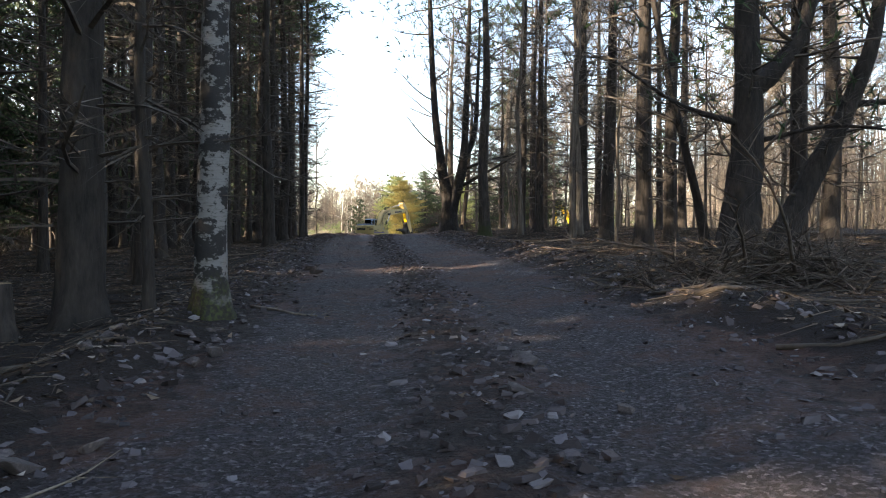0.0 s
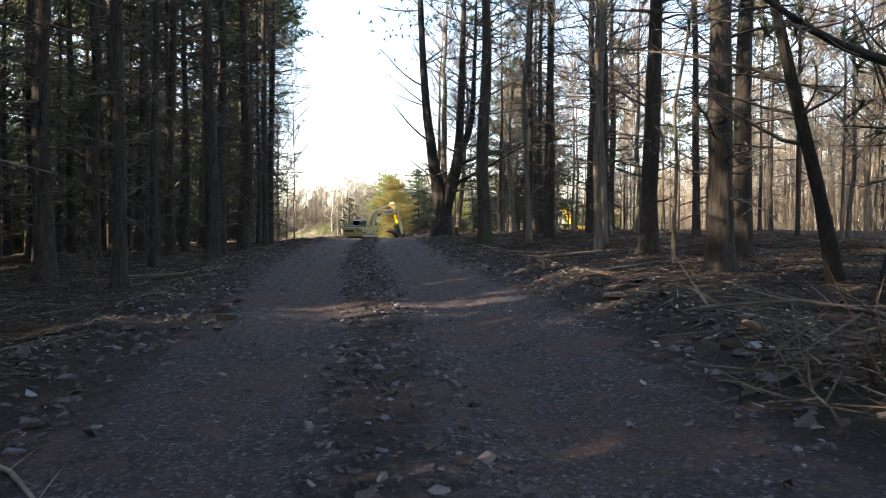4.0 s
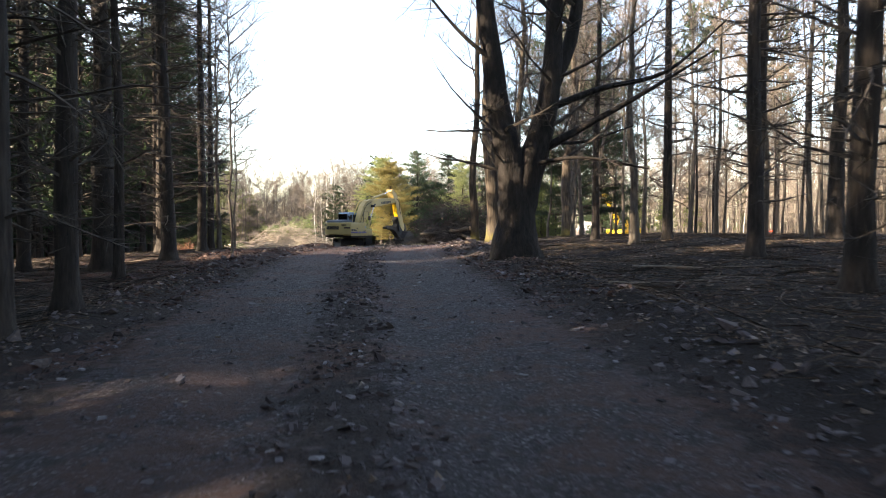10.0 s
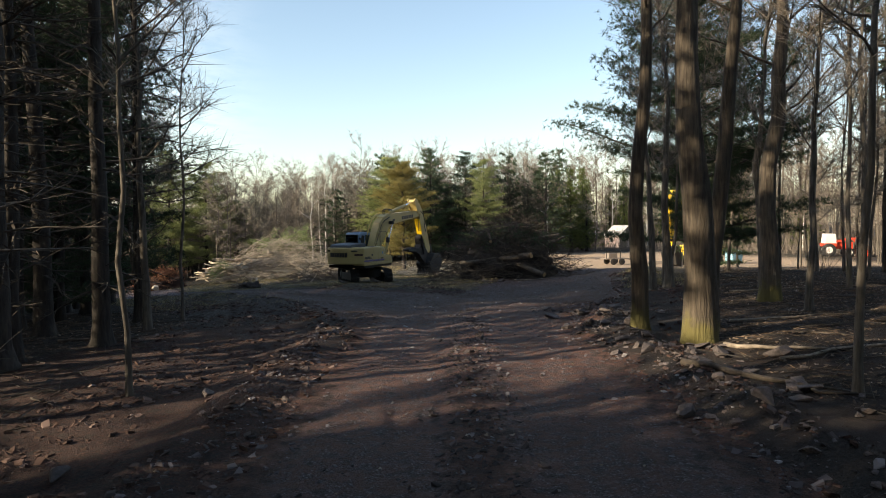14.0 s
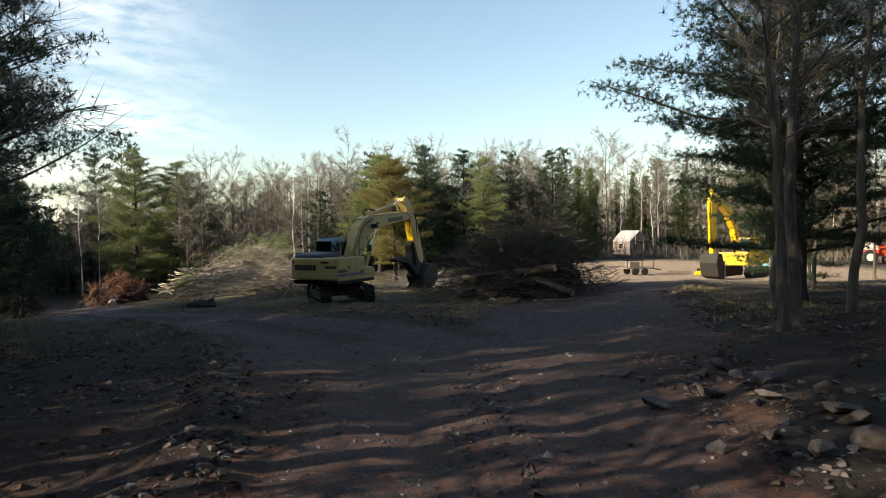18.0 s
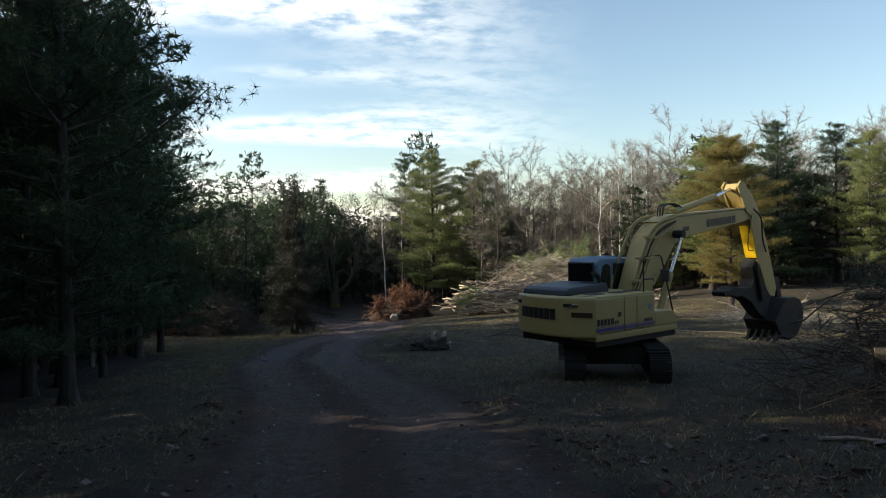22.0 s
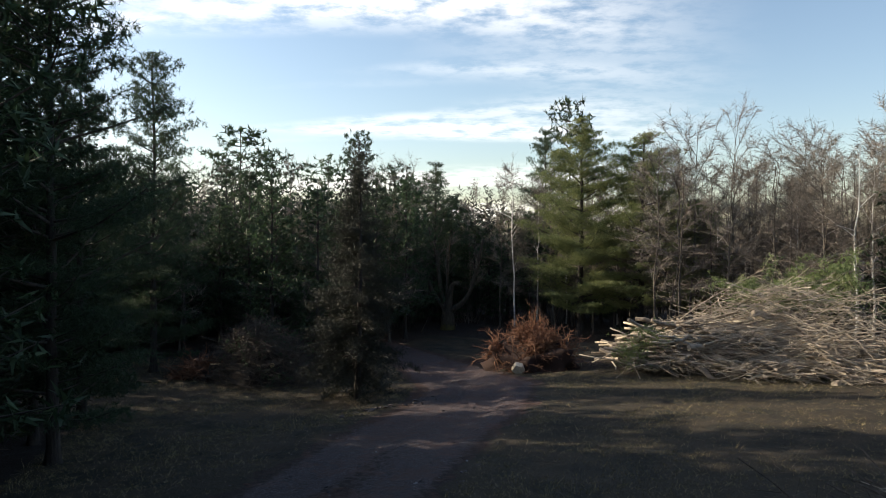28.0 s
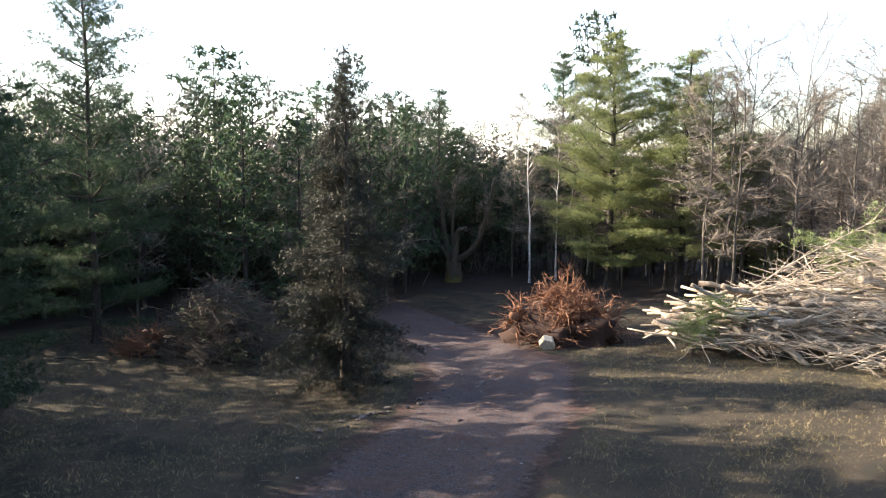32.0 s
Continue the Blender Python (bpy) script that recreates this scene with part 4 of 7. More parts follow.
single(old_pine(311, [([(0, 0, -0.3), (0.0, 0, 1.2), (-0.1, 0, 2.2), (-0.5, 0.1, 4.2), (-0.95, 0.1, 8), (-1.3, 0, 15)], 0.55, 0.12), ([(0.05, 0, 1.2), (0.45, 0, 2.6), (0.85, -0.1, 4.5), (1.0, 0, 8), (1.2, 0, 15)], 0.42, 0.1), ([(0.8, -0.1, 4.2), (1.5, 0.2, 6.0), (1.7, 0.3, 9), (1.8, 0.2, 13)], 0.22, 0.05)],
                [([(0.5, 0, 2.7), (1.6, -0.2, 3.3), (3.2, -0.3, 4.2), (5.0, -0.2, 5.3)], 0.13), ([(0.75, 0, 3.8), (2.2, 0.3, 4.4), (4.0, 0.4, 4.9), (5.5, 0.3, 6.2)], 0.11), ([(0.4, -0.2, 2.4), (1.5, -0.9, 2.5), (3.0, -1.3, 2.2)], 0.06), ([(-0.6, 0, 5.0), (-1.6, -0.3, 5.8), (-2.6, -0.3, 7.0)], 0.07), ([(-0.3, 0, 3.4), (-0.9, -0.2, 3.9)], 0.06), ([(0.6, 0.2, 3.0), (1.9, 0.9, 3.1), (3.4, 1.3, 3.6)], 0.06)], "huge old pine forked low with heavy dead limbs"), 0.35, 42.6)
single(old_pine(312, [([(-0.15, 0, -0.3), (-0.1, 0, 1.0), (0.0, 0, 3.0), (-0.1, 0, 6), (-0.1, 0, 14)], 0.40, 0.12), ([(0.5, 0.1, -0.3), (0.75, 0.1, 0.6), (1.3, 0.1, 1.8), (1.9, 0.1, 3.0), (2.4, 0, 5.0), (2.7, 0, 11)], 0.27, 0.08), ([(0.0, 0, 3.2), (0.55, 0, 3.7), (1.1, 0.1, 4.6), (1.5, 0.1, 7)], 0.22, 0.08)],
                [([(-0.1, 0, 2.6), (-1.3, -0.2, 2.9), (-2.4, -0.2, 3.6)], 0.07), ([(1.9, 0.1, 3.0), (3.0, 0.0, 3.1), (4.2, 0.1, 3.4)], 0.07), ([(0.2, 0, 2.3), (1.2, -0.5, 2.5), (2.3, -0.7, 2.4)], 0.05)], "thick dark pine with a second curved stem"), 5.6, 12.9)
single(old_pine(313, [([(0, 0, -0.3), (-0.3, 0.0, 1.2), (-0.8, 0, 3.2), (-1.3, 0, 5.6), (-1.7, 0, 9.5)], 0.11, 0.04)], [], "slim leaning dead tree beside the drive"), 5.7, 14.9)

single(hardwood(321, 15, 0.19, 0.42, M_OAK_BARK, label="straight oak with a dry lit trunk"), 0.15, 55.0)
single(hardwood(322, 17, 0.32, 0.42, M_OAK_BARK, label="thick furrowed oak with a mossy foot beside the drive"), 0.8, 53.3)
single(hardwood(323, 16, 0.2, 0.42, M_OAK_BARK, label="dark oak standing close behind a thicker one"), 1.55, 54.7)
single(hardwood(324, 15, 0.28, 0.3, M_OAK_BARK, label="crooked dark oak among saplings"), 4.9, 58.7)
for k, (x, y, r, lean) in enumerate(((4.7, 56.4, 0.09, (0.01, 0)), (1.15, 48.9, 0.06, (0.06, 0)), (4.9, 53.2, 0.09, (0.12, 0.02)), (3.0, 62.7, 0.11, (0, 0)), (4.1, 64.3, 0.15, (0, 0)), (6.5, 66.0, 0.12, (0.01, 0)), (4.3, 65.4, 0.07, (0, 0)), (5.6, 68.2, 0.08, (0.01, 0)), (-9.2, 50.9, 0.05, (0, 0)), (-12.1, 61.9, 0.055, (0, 0)), (4.5, 18.2, 0.04, (0.06, 0)))):
    single(hardwood(330 + k, 11 + (k % 3), r, 0.35, lean=lean, label="slender bare sapling with grey bark", spread=0.6), x, y)

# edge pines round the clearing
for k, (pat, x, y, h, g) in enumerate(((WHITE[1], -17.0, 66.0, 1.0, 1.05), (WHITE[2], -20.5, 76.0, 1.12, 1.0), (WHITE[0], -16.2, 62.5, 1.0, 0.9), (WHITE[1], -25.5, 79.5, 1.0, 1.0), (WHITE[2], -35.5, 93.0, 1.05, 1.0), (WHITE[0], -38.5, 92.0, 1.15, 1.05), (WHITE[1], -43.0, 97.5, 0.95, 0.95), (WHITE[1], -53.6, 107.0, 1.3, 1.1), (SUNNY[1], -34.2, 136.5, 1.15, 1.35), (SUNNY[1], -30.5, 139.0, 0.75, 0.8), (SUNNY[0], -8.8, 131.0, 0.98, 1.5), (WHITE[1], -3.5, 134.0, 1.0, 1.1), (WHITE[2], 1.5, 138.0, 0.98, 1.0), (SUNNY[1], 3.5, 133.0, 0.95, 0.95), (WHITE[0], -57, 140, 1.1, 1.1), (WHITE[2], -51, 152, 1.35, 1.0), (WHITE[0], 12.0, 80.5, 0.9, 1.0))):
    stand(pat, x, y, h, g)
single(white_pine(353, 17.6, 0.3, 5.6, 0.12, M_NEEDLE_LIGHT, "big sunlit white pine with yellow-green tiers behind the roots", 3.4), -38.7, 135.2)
single(white_pine(352, 16.5, 0.24, 6.0, 0.1, None, "big white pine with wide feathery tiers beside the drive", 3.2), 7.5, 70.3)
single(spruce(341, 12.4, 0.17, 3.2, 0.12, density=2.4, fine=True), -37.1, 107.7)
single(spruce(342, 11.2, 0.13, 2.7, 0.08, density=1.9, fine=True, label="dark spruce beside a taller one"), -38.2, 108.6)
stand(SPRUCES[0], -12.0, 137.5, 1.0, 1.0)
stand(SPRUCES[1], 7.5, 136.5, 0.95, 1.1)
stand(SPRUCES[0], -1.0, 136.0, 0.9, 1.1)
single(white_pine(351, 11.6, 0.22, 4.0, 0.16, M_GOLD, "broad olive-gold conifer behind the machine", 3.2, "golden_conifer", 0.27), -6.6, 116.0)
for k, (x, y, h, g) in enumerate(((17.5, 143, 1.15, 1.2), (20.5, 146, 1.0, 1.1), (14.2, 141, 0.9, 1.0), (41.5, 168.5, 1.0, 1.3), (46, 164, 0.9, 1.2), (36, 172, 1.0, 1.2))):
    stand(CEDARS[k % 2], x, y, h * (1.1 if x < 30 else 1.35), g * 1.3)
for k, (x, y) in enumerate(((35.2, 165.5), (36.4, 166.4), (33.6, 167.0), (30.5, 168.5), (27.6, 169), (-17.5, 133.5), (-18.4, 135), (-16.4, 134.2), (-46.5, 138), (-45.2, 140))):
    stand(BARE_PALE[k % 2], x, y, 0.95 + 0.1 * (k % 3), 1.0)


def sawn_tree():
    """A broad old tree with sawn and broken limbs at the wood's edge."""
    rng = np.random.default_rng(6)
    t, d, tw = Shape(), Shape(), Shape()
    t.tube(bend([(0, 0, -0.3), (0, 0, 0.8), (0, 0, 2.0)], 4), np.linspace(0.75, 0.55, 9), 14)
    for pts, r in (([(0, 0, 1.7), (-0.9, 0.2, 2.4), (-1.9, 0.3, 3.2), (-2.6, 0.3, 4.6)], 0.34), ([(0.1, 0, 1.8), (0.2, 0, 3.1), (0.5, 0, 4.2), (1.2, 0, 4.5)], 0.36), ([(0.3, 0, 1.8), (1.4, 0.2, 2.6), (2.3, 0.3, 3.8), (3.0, 0.4, 6.2), (3.6, 0.4, 8.5)], 0.26), ([(-0.7, 0.2, 2.3), (-1.1, 0.2, 4.2), (-1.6, 0.3, 6.8), (-2.6, 0.3, 9.5)], 0.24), ([(-0.2, 0.1, 2.0), (-0.4, 0.4, 5), (-0.2, 0.6, 8.6)], 0.16), ([(-1.6, 0.3, 3.0), (-2.9, 0.3, 3.6), (-4.2, 0.4, 5.8)], 0.13)):
        P = bend(pts, 5)
        t.tube(P, np.linspace(r, r * 0.45, len(P)), 9, cap=True)
        if pts[-1][2] > 5:
            for q in range(20):
                i = rng.integers(len(P) // 2, len(P))
                B = limb(d, P[i], compass(rng.uniform(0, 6.3), rng.uniform(0.2, 1.2)), rng.uniform(0.8, 2.4), 0.035, rng, 0.3, 4, 4, 0.15)
                twigs(tw, B, 16, 0.7, 0.02, rng, 0.4)
    return tree("old_tree", "broad old tree with sawn stubs and bare crooked limbs", "bare tree", (("trunk", t, M_OAK_BARK), ("limbwork", d, M_GREY_BARK), ("twig_mass", tw, M_GREY_TWIG)))


single(sawn_tree(), -52.2, 135.6)

# the woods, filled at random outside the open ground
rng_w = np.random.default_rng(77)


def fill(x0, x1, y0, y1, n, gap, pick):
    made = 0
    for k in range(n * 12):
        if made >= n:
            break
        x, y = rng_w.uniform(x0, x1), rng_w.uniform(y0, y1)
        if inside(np.array([x]), np.array([y]), OPEN)[0] or not free(x, y, gap):
            continue
        near = min(float(lane(np.array([x]), np.array([y]), MAIN)[0][0]) * 2.8, 99)
        if near < 5.0 or (x > 0 and y < 14 and near < 8):
            continue
        c = y - 0.387 * x  # where the tree's shadow crosses the drive
        if x < -6 and (14.4 < c < 16.7 or (28.5 < c < 34.5 or (103 < c < 119 and x < -39)) and rng_w.random() < 0.5 or 51.5 < c < 59 and rng_w.random() < 0.85):
            continue
        pick(x, y, near)
        made += 1


def pine_wood(x, y, near):
    u = rng_w.random()
    h, g = rng_w.uniform(0.85, 1.15), rng_w.uniform(0.55, 1.15)
    if u < 0.74:
        stand(PINES_FINE[rng_w.integers(5)] if near < 10 else PINES_FAR[rng_w.integers(4)], x, y, h, g)
    elif u < 0.79 and near > 9:
        stand(WHITE_FAR[rng_w.integers(3)], x, y, h * 0.8, 0.8)
    elif u < 0.95:
        stand(BARE_FINE[rng_w.integers(3)] if near < 12 else BARE_FAR[rng_w.integers(4)], x, y, h, g)
    else:
        stand(SHRUBS[rng_w.integers(3)], x, y, h, 1)


def mixed_wood(x, y, near):
    u = rng_w.random()
    h, g = rng_w.uniform(0.8, 1.2), rng_w.uniform(0.5, 1.05)
    if u < 0.17:
        stand(PINES_FINE[rng_w.integers(5)] if near < 9 else PINES_FAR[rng_w.integers(4)], x, y, h, g * 0.8)
    elif u < 0.88:
        stand(BARE_FINE[rng_w.integers(3)] if near < 14 else BARE_FAR[rng_w.integers(4)], x, y, h * 1.1, g)
    else:
        stand(SHRUBS[rng_w.integers(3)], x, y, h, 1)


def shade_wood(x, y, near):
    u = rng_w.random()
    h, g = rng_w.uniform(0.8, 1.15), rng_w.uniform(0.7, 1.2)
    c = y - 0.383 * x
    if abs((x + 19.4) * 44.9 + (y - 90.7) * 32.8) / 55.6 < 3.4 and -58 < x < -38 and y < 139:
        return
    if 119 < c < 156 and -50 < x < -38:
        if u < 0.3 and y > 137:
            stand(BARE_FAR[rng_w.integers(4)], x, y, h * 0.8, g)
    elif 119 < c < 156 and x > -70:
        if u < 0.22:
            stand(BARE_FAR[rng_w.integers(4)], x, y, h * 0.85, g)
        else:
            stand(WHITE_FAR[rng_w.integers(3)], x, y, h * 0.82, 0.85)
    elif u < (0.25 if y < 100 else 0.15):
        stand(PINES_FAR[rng_w.integers(4)], x, y, h, g)
    elif u < (0.75 if y < 100 else 0.62):
        stand(WHITE_FAR[rng_w.integers(3)], x, y, h * (0.95 if y < 100 else 0.8), 1.0)
    elif u < 0.95:
        stand(BARE_FAR[rng_w.integers(4)], x, y, h, g)
    else:
        stand(SPRUCES[rng_w.integers(2)], x, y, h, 1)


# close evergreens, added where the wood has to block the sun
def dense_wood(x, y, near):
    h, g = rng_w.uniform(0.85, 1.1), rng_w.uniform(0.8, 1.2)
    if rng_w.random() < 0.55:
        stand(WHITE_FAR[rng_w.integers(3)], x, y, h * 0.9, 0.95)
    else:
        stand(PINES_FAR[rng_w.integers(4)], x, y, h, g)


def edge_wood(x, y, near):
    u = rng_w.random()
    if x < -39 and y - 0.383 * x < 155 or -45 < x < -32 and y < 138:
        return
    if 8 < x < 27 and 145 < y - 0.383 * x < 158:
        return
    h, g = rng_w.uniform(0.75, 1.05), rng_w.uniform(0.8, 1.3)
    if u < 0.72:
        stand(BARE_FAR[rng_w.integers(4)], x, y, h * 1.08, g)
    elif u < 0.80:
        stand(BARE_PALE[rng_w.integers(2)], x, y, h * 0.9, g)
    elif u < 0.85:
        stand(WHITE_FAR[rng_w.integers(3)], x, y, h * 0.85, 0.85)
    elif u < 0.96:
        stand(SHRUBS[rng_w.integers(3)], x, y, h * 1.3, 1.4)
    else:
        stand(CEDARS[rng_w.integers(2)], x, y, h * 0.8, 1)


for k in range(26):
    x, y = rng_w.uniform(-13, 13), rng_w.uniform(132, 150)
    if not inside(np.array([x]), np.array([y]), OPEN)[0] and free(x, y, 1.6):
        stand((WHITE_FAR[k % 3], SPRUCES[k % 2], WHITE_FAR[(k + 1) % 3])[k % 3], x, y, rng_w.uniform(0.8, 1.05), 1.0)
fill(-36, -4, -4, 30, 122, 1.7, pine_wood)
fill(-22, -4, 28, 64, 38, 2.0, pine_wood)
fill(-52, -16, 40, 74, 12, 1.8, dense_wood)
# mostly out of view, added to keep the first stretch in shade
fill(-48, -6, -30, -2, 60, 1.8, dense_wood)
fill(-34, -5, -24, 1, 40, 1.5, dense_wood)
fill(-42, -20, -6, 24, 45, 1.6, dense_wood)
fill(-46, -21, 22, 44, 8, 1.9, dense_wood)
fill(3, 34, -4, 66, 98, 1.8, mixed_wood)
# added trees, many unseen, whose shadows darken set stretches of the drive
for c0, c1, n in ((4, 13.8, 22), (17.2, 28, 18), (36, 51, 26), (60.5, 74, 28)):
    for k in range(n):
        x = rng_w.uniform(-38, -12)
        y = rng_w.uniform(c0, c1) + 0.387 * x
        if free(x, y, 1.3) and not inside(np.array([x]), np.array([y]), OPEN)[0]:
            stand(PINES_FAR[k % 4] if k % 2 else WHITE_FAR[k % 3], x, y, rng_w.uniform(0.85, 1.05), 0.9)
fill(-62, -14, 58, 100, 120, 2.2, shade_wood)
fill(-52, -30, 70, 95, 40, 1.6, dense_wood)
fill(-75, -40, 102, 150, 120, 2.2, shade_wood)
fill(-48, 14, 131, 152, 230, 1.5, edge_wood)


def yard_wood(x, y, near):
    u, h = rng_w.random(), rng_w.uniform(1.1, 1.4)
    if 8 < x < 27 and 145 < y - 0.383 * x < 158:
        return
    if u < 0.62:
        stand(BARE_FAR[rng_w.integers(4)], x, y, h, 1.3)
    elif u < 0.76:
        stand(CEDARS[rng_w.integers(2)], x, y, h * 1.05, 1.4)
    elif u < 0.9:
        stand(WHITE_FAR[rng_w.integers(3)], x, y, h * 0.9, 1.0)
    else:
        stand(BARE_PALE[rng_w.integers(2)], x, y, h, 1.1)


fill(12, 60, 140, 190, 125, 2.1, yard_wood)
fill(6, 60, 58, 140, 175, 1.8, mixed_wood)


def far_woods():
    """Dense distant wood behind the nearer trees."""
    rng = np.random.default_rng(9)
    t = Shape()
    n = 0
    while n < 3000:
        a = rng.uniform(-math.pi, math.pi)
        d = rng.uniform(0, 1) ** 0.7
        band = n % 13
        if band > 9:
            x, y = (rng.uniform(-40, 62), rng.uniform(149, 178)) if n % 2 else (rng.uniform(46, 80), rng.uniform(60, 180))
        elif band < 5:
            x, y = -10 + math.cos(a) * (72 + 60 * d), 70 + math.sin(a) * (92 + 60 * d)
        elif band < 8:
            x, y = rng.uniform(33, 70), rng.uniform(-25, 90)
        else:
            x, y = rng.uniform(-75, -34), rng.uniform(-25, 64)
        n += 1
        if 8 < x < 50 and 100 < y < 172 or x < 0 and 51 < y - 0.387 * x < 59.5:
            continue
        z = float(ground_z(x, y))
        H = rng.uniform(10, 14.5)
        t.tube([(x, y, z - 0.3), (x + rng.normal(0, 0.3), y, z + H * 0.5), (x + rng.normal(0, 0.5), y, z + H)], [0.15, 0.1, 0.012], 3)
        k = 76
        q = rng.uniform(0.05, 0.97, k)
        out = 2.5 * np.sqrt(np.clip(1 - ((q - 0.68) / 0.34) ** 2, 0.03, 1)) * rng.uniform(0.3, 1.0, k)
        a = rng.uniform(0, 6.3, k)
        b = np.stack([x + np.cos(a) * out * 0.3, y + np.sin(a) * out * 0.3, z + H * q * 0.93], 1)
        e = b + np.stack([np.cos(a) * out, np.sin(a) * out, 0.2 + 0.45 * out], 1) + rng.normal(0, 0.3, (k, 3))
        t.spikes(b, e, np.full(k, 0.05))
    # undergrowth that closes the view between the trunks
    for q in range(1500):
        band = q % 3
        if band == 0:
            x, y = rng.uniform(28, 66), rng.uniform(-20, 92)
        elif band == 1:
            x, y = rng.uniform(-75, -30), rng.uniform(-20, 66)
        else:
            a = rng.uniform(0, math.pi)
            x, y = -10 + math.cos(a) * rng.uniform(70, 110), 70 + math.sin(a) * rng.uniform(84, 110)
        z = float(ground_z(x, y))
        k = 22
        b = np.tile((x, y, z), (k, 1)) + rng.normal(0, 1.1, (k, 3)) * (1, 1, 0)
        e = b + rng.normal(0, 0.9, (k, 3)) * (1, 1, 0)
        e[:, 2] = z + rng.uniform(1.0, 4.6, k)
        t.spikes(b, e, np.full(k, 0.07))
    tagged(new("far_woods", t.mesh("far_woods", M_FAR, False)), "distant leafless grey-brown woods round the clearing", "woods", kind="stuff")


far_woods()


def far_conifers():
    """Dark conifers deep in the wood to the west."""
    rng = np.random.default_rng(19)
    t = Shape()
    for n in range(800):
        x, y = (rng.uniform(-118, -62), rng.uniform(55, 185)) if n % 12 else (rng.uniform(-80, -30), rng.uniform(160, 190))
        z = float(ground_z(x, y))
        # taller far west, added height that shades the wood in front
        H = rng.uniform(12, 17) if x < -74 else rng.uniform(7, 10)
        k = 170
        q = rng.uniform(0.0, 1, k) ** 1.2
        a = rng.uniform(0, 6.3, k)
        b = np.stack([np.full(k, x), np.full(k, y), z + H * q], 1)
        b += rng.normal(0, 0.3, (k, 3))
        L = 2.6 * (1 - q) ** 0.7 * rng.uniform(0.6, 1.1, k) + 0.3
        e = b + np.stack([np.cos(a) * L, np.sin(a) * L, 0.45 * L + rng.normal(0.0, 0.3, k)], 1)
        t.spikes(b, e, 0.08 + 0.17 * L)
    tagged(new("far_conifers", t.mesh("far_conifers", M_SPRUCE, False)), "dark evergreen woods deep behind the clearing's edge", "woods", kind="stuff")


far_conifers()

# ---- excavator ----


def track(root, y0, length=3.9, h=0.82, width=0.5):
    """One crawler track: frame, sprocket, idler, rollers and its shoes, which are parts of their own."""
    e = length / 2 - h / 2
    frame_bm = bm_prism([(-e, 0.2), (e, 0.2), (e - 0.1, 0.52), (0.5, 0.62), (-e + 0.2, 0.62)], y0 - 0.13, y0 + 0.13, 0.03)
    part("track_frame", frame_bm, M_STEEL, root, "dirty dark steel track frame")
    for nm, x in (("sprocket", -e), ("idler", e)):
        part(nm, bm_rod([(x, y0 - 0.16, h / 2), (x, y0 - 0.1, h / 2), (x, y0 + 0.1, h / 2), (x, y0 + 0.16, h / 2)], np.array([0.2, 0.31, 0.31, 0.2]), 18), M_STEEL, root)
    for x in np.linspace(-e * 0.75, e * 0.75, 6):
        part("roller", bm_rod([(x, y0 - 0.12, 0.16), (x, y0 + 0.12, 0.16)], 0.1, 10), M_STEEL, root)
    shoe = bpy.data.meshes.new("track_shoe")
    bm = bm_box(-0.085, 0.085, -width / 2, width / 2, -0.018, 0.018, 0)
    for gx in (-0.06, 0.0, 0.06):
        bm_box(gx - 0.009, gx + 0.009, -width / 2, width / 2, 0.0, 0.045, 0, bm)
    bm.to_mesh(shoe)
    bm.free()
    shoe.materials.append(M_STEEL)
    run, arc = 2 * e, math.pi * (h / 2)
    total = 2 * run + 2 * arc
    n = int(total / 0.182)
    for k in range(n):
        s = k * total / n
        if s < run:
            x, z, a = -e + s, h, 0
        elif s < run + arc:
            b = (s - run) / (h / 2)
            x, z, a = e + math.sin(b) * h / 2, h / 2 + math.cos(b) * h / 2, b
        elif s < 2 * run + arc:
            x, z, a = e - (s - run - arc), 0.0, math.pi
        else:
            b = math.pi + (s - 2 * run - arc) / (h / 2)
            x, z, a = -e + math.sin(b) * h / 2, h / 2 + math.cos(b) * h / 2, b
        put("track_shoe", shoe, root, "", pose(x, y0, z, 0, math.degrees(a), 0))


def blocks(parent, origin, u, v, n, count, size, gap, material, name="decal_block"):
    """A row of plain blocks where a maker's name stands; u along, v up, n outward."""
    origin, u, v, n = (Vector(q) for q in (origin, u, v, n))
    for k in range(count):
        bm = bmesh.new()
        w, h = size
        o = origin + u * (k * (w + gap))
        c = [o - v * h / 2, o + u * w - v * h / 2, o + u * w + v * h / 2, o + v * h / 2]
        vs = [bm.verts.new(p + n * 0.004) for p in c] + [bm.verts.new(p + n * 0.008) for p in c]
        for q in ((4, 5, 6, 7), (0, 1, 5, 4), (1, 2, 6, 5), (2, 3, 7, 6), (3, 0, 4, 7)):
            bm.faces.new([vs[i] for i in q])
        bmesh.ops.recalc_face_normals(bm, faces=bm.faces)
        part(name, bm, material, parent)


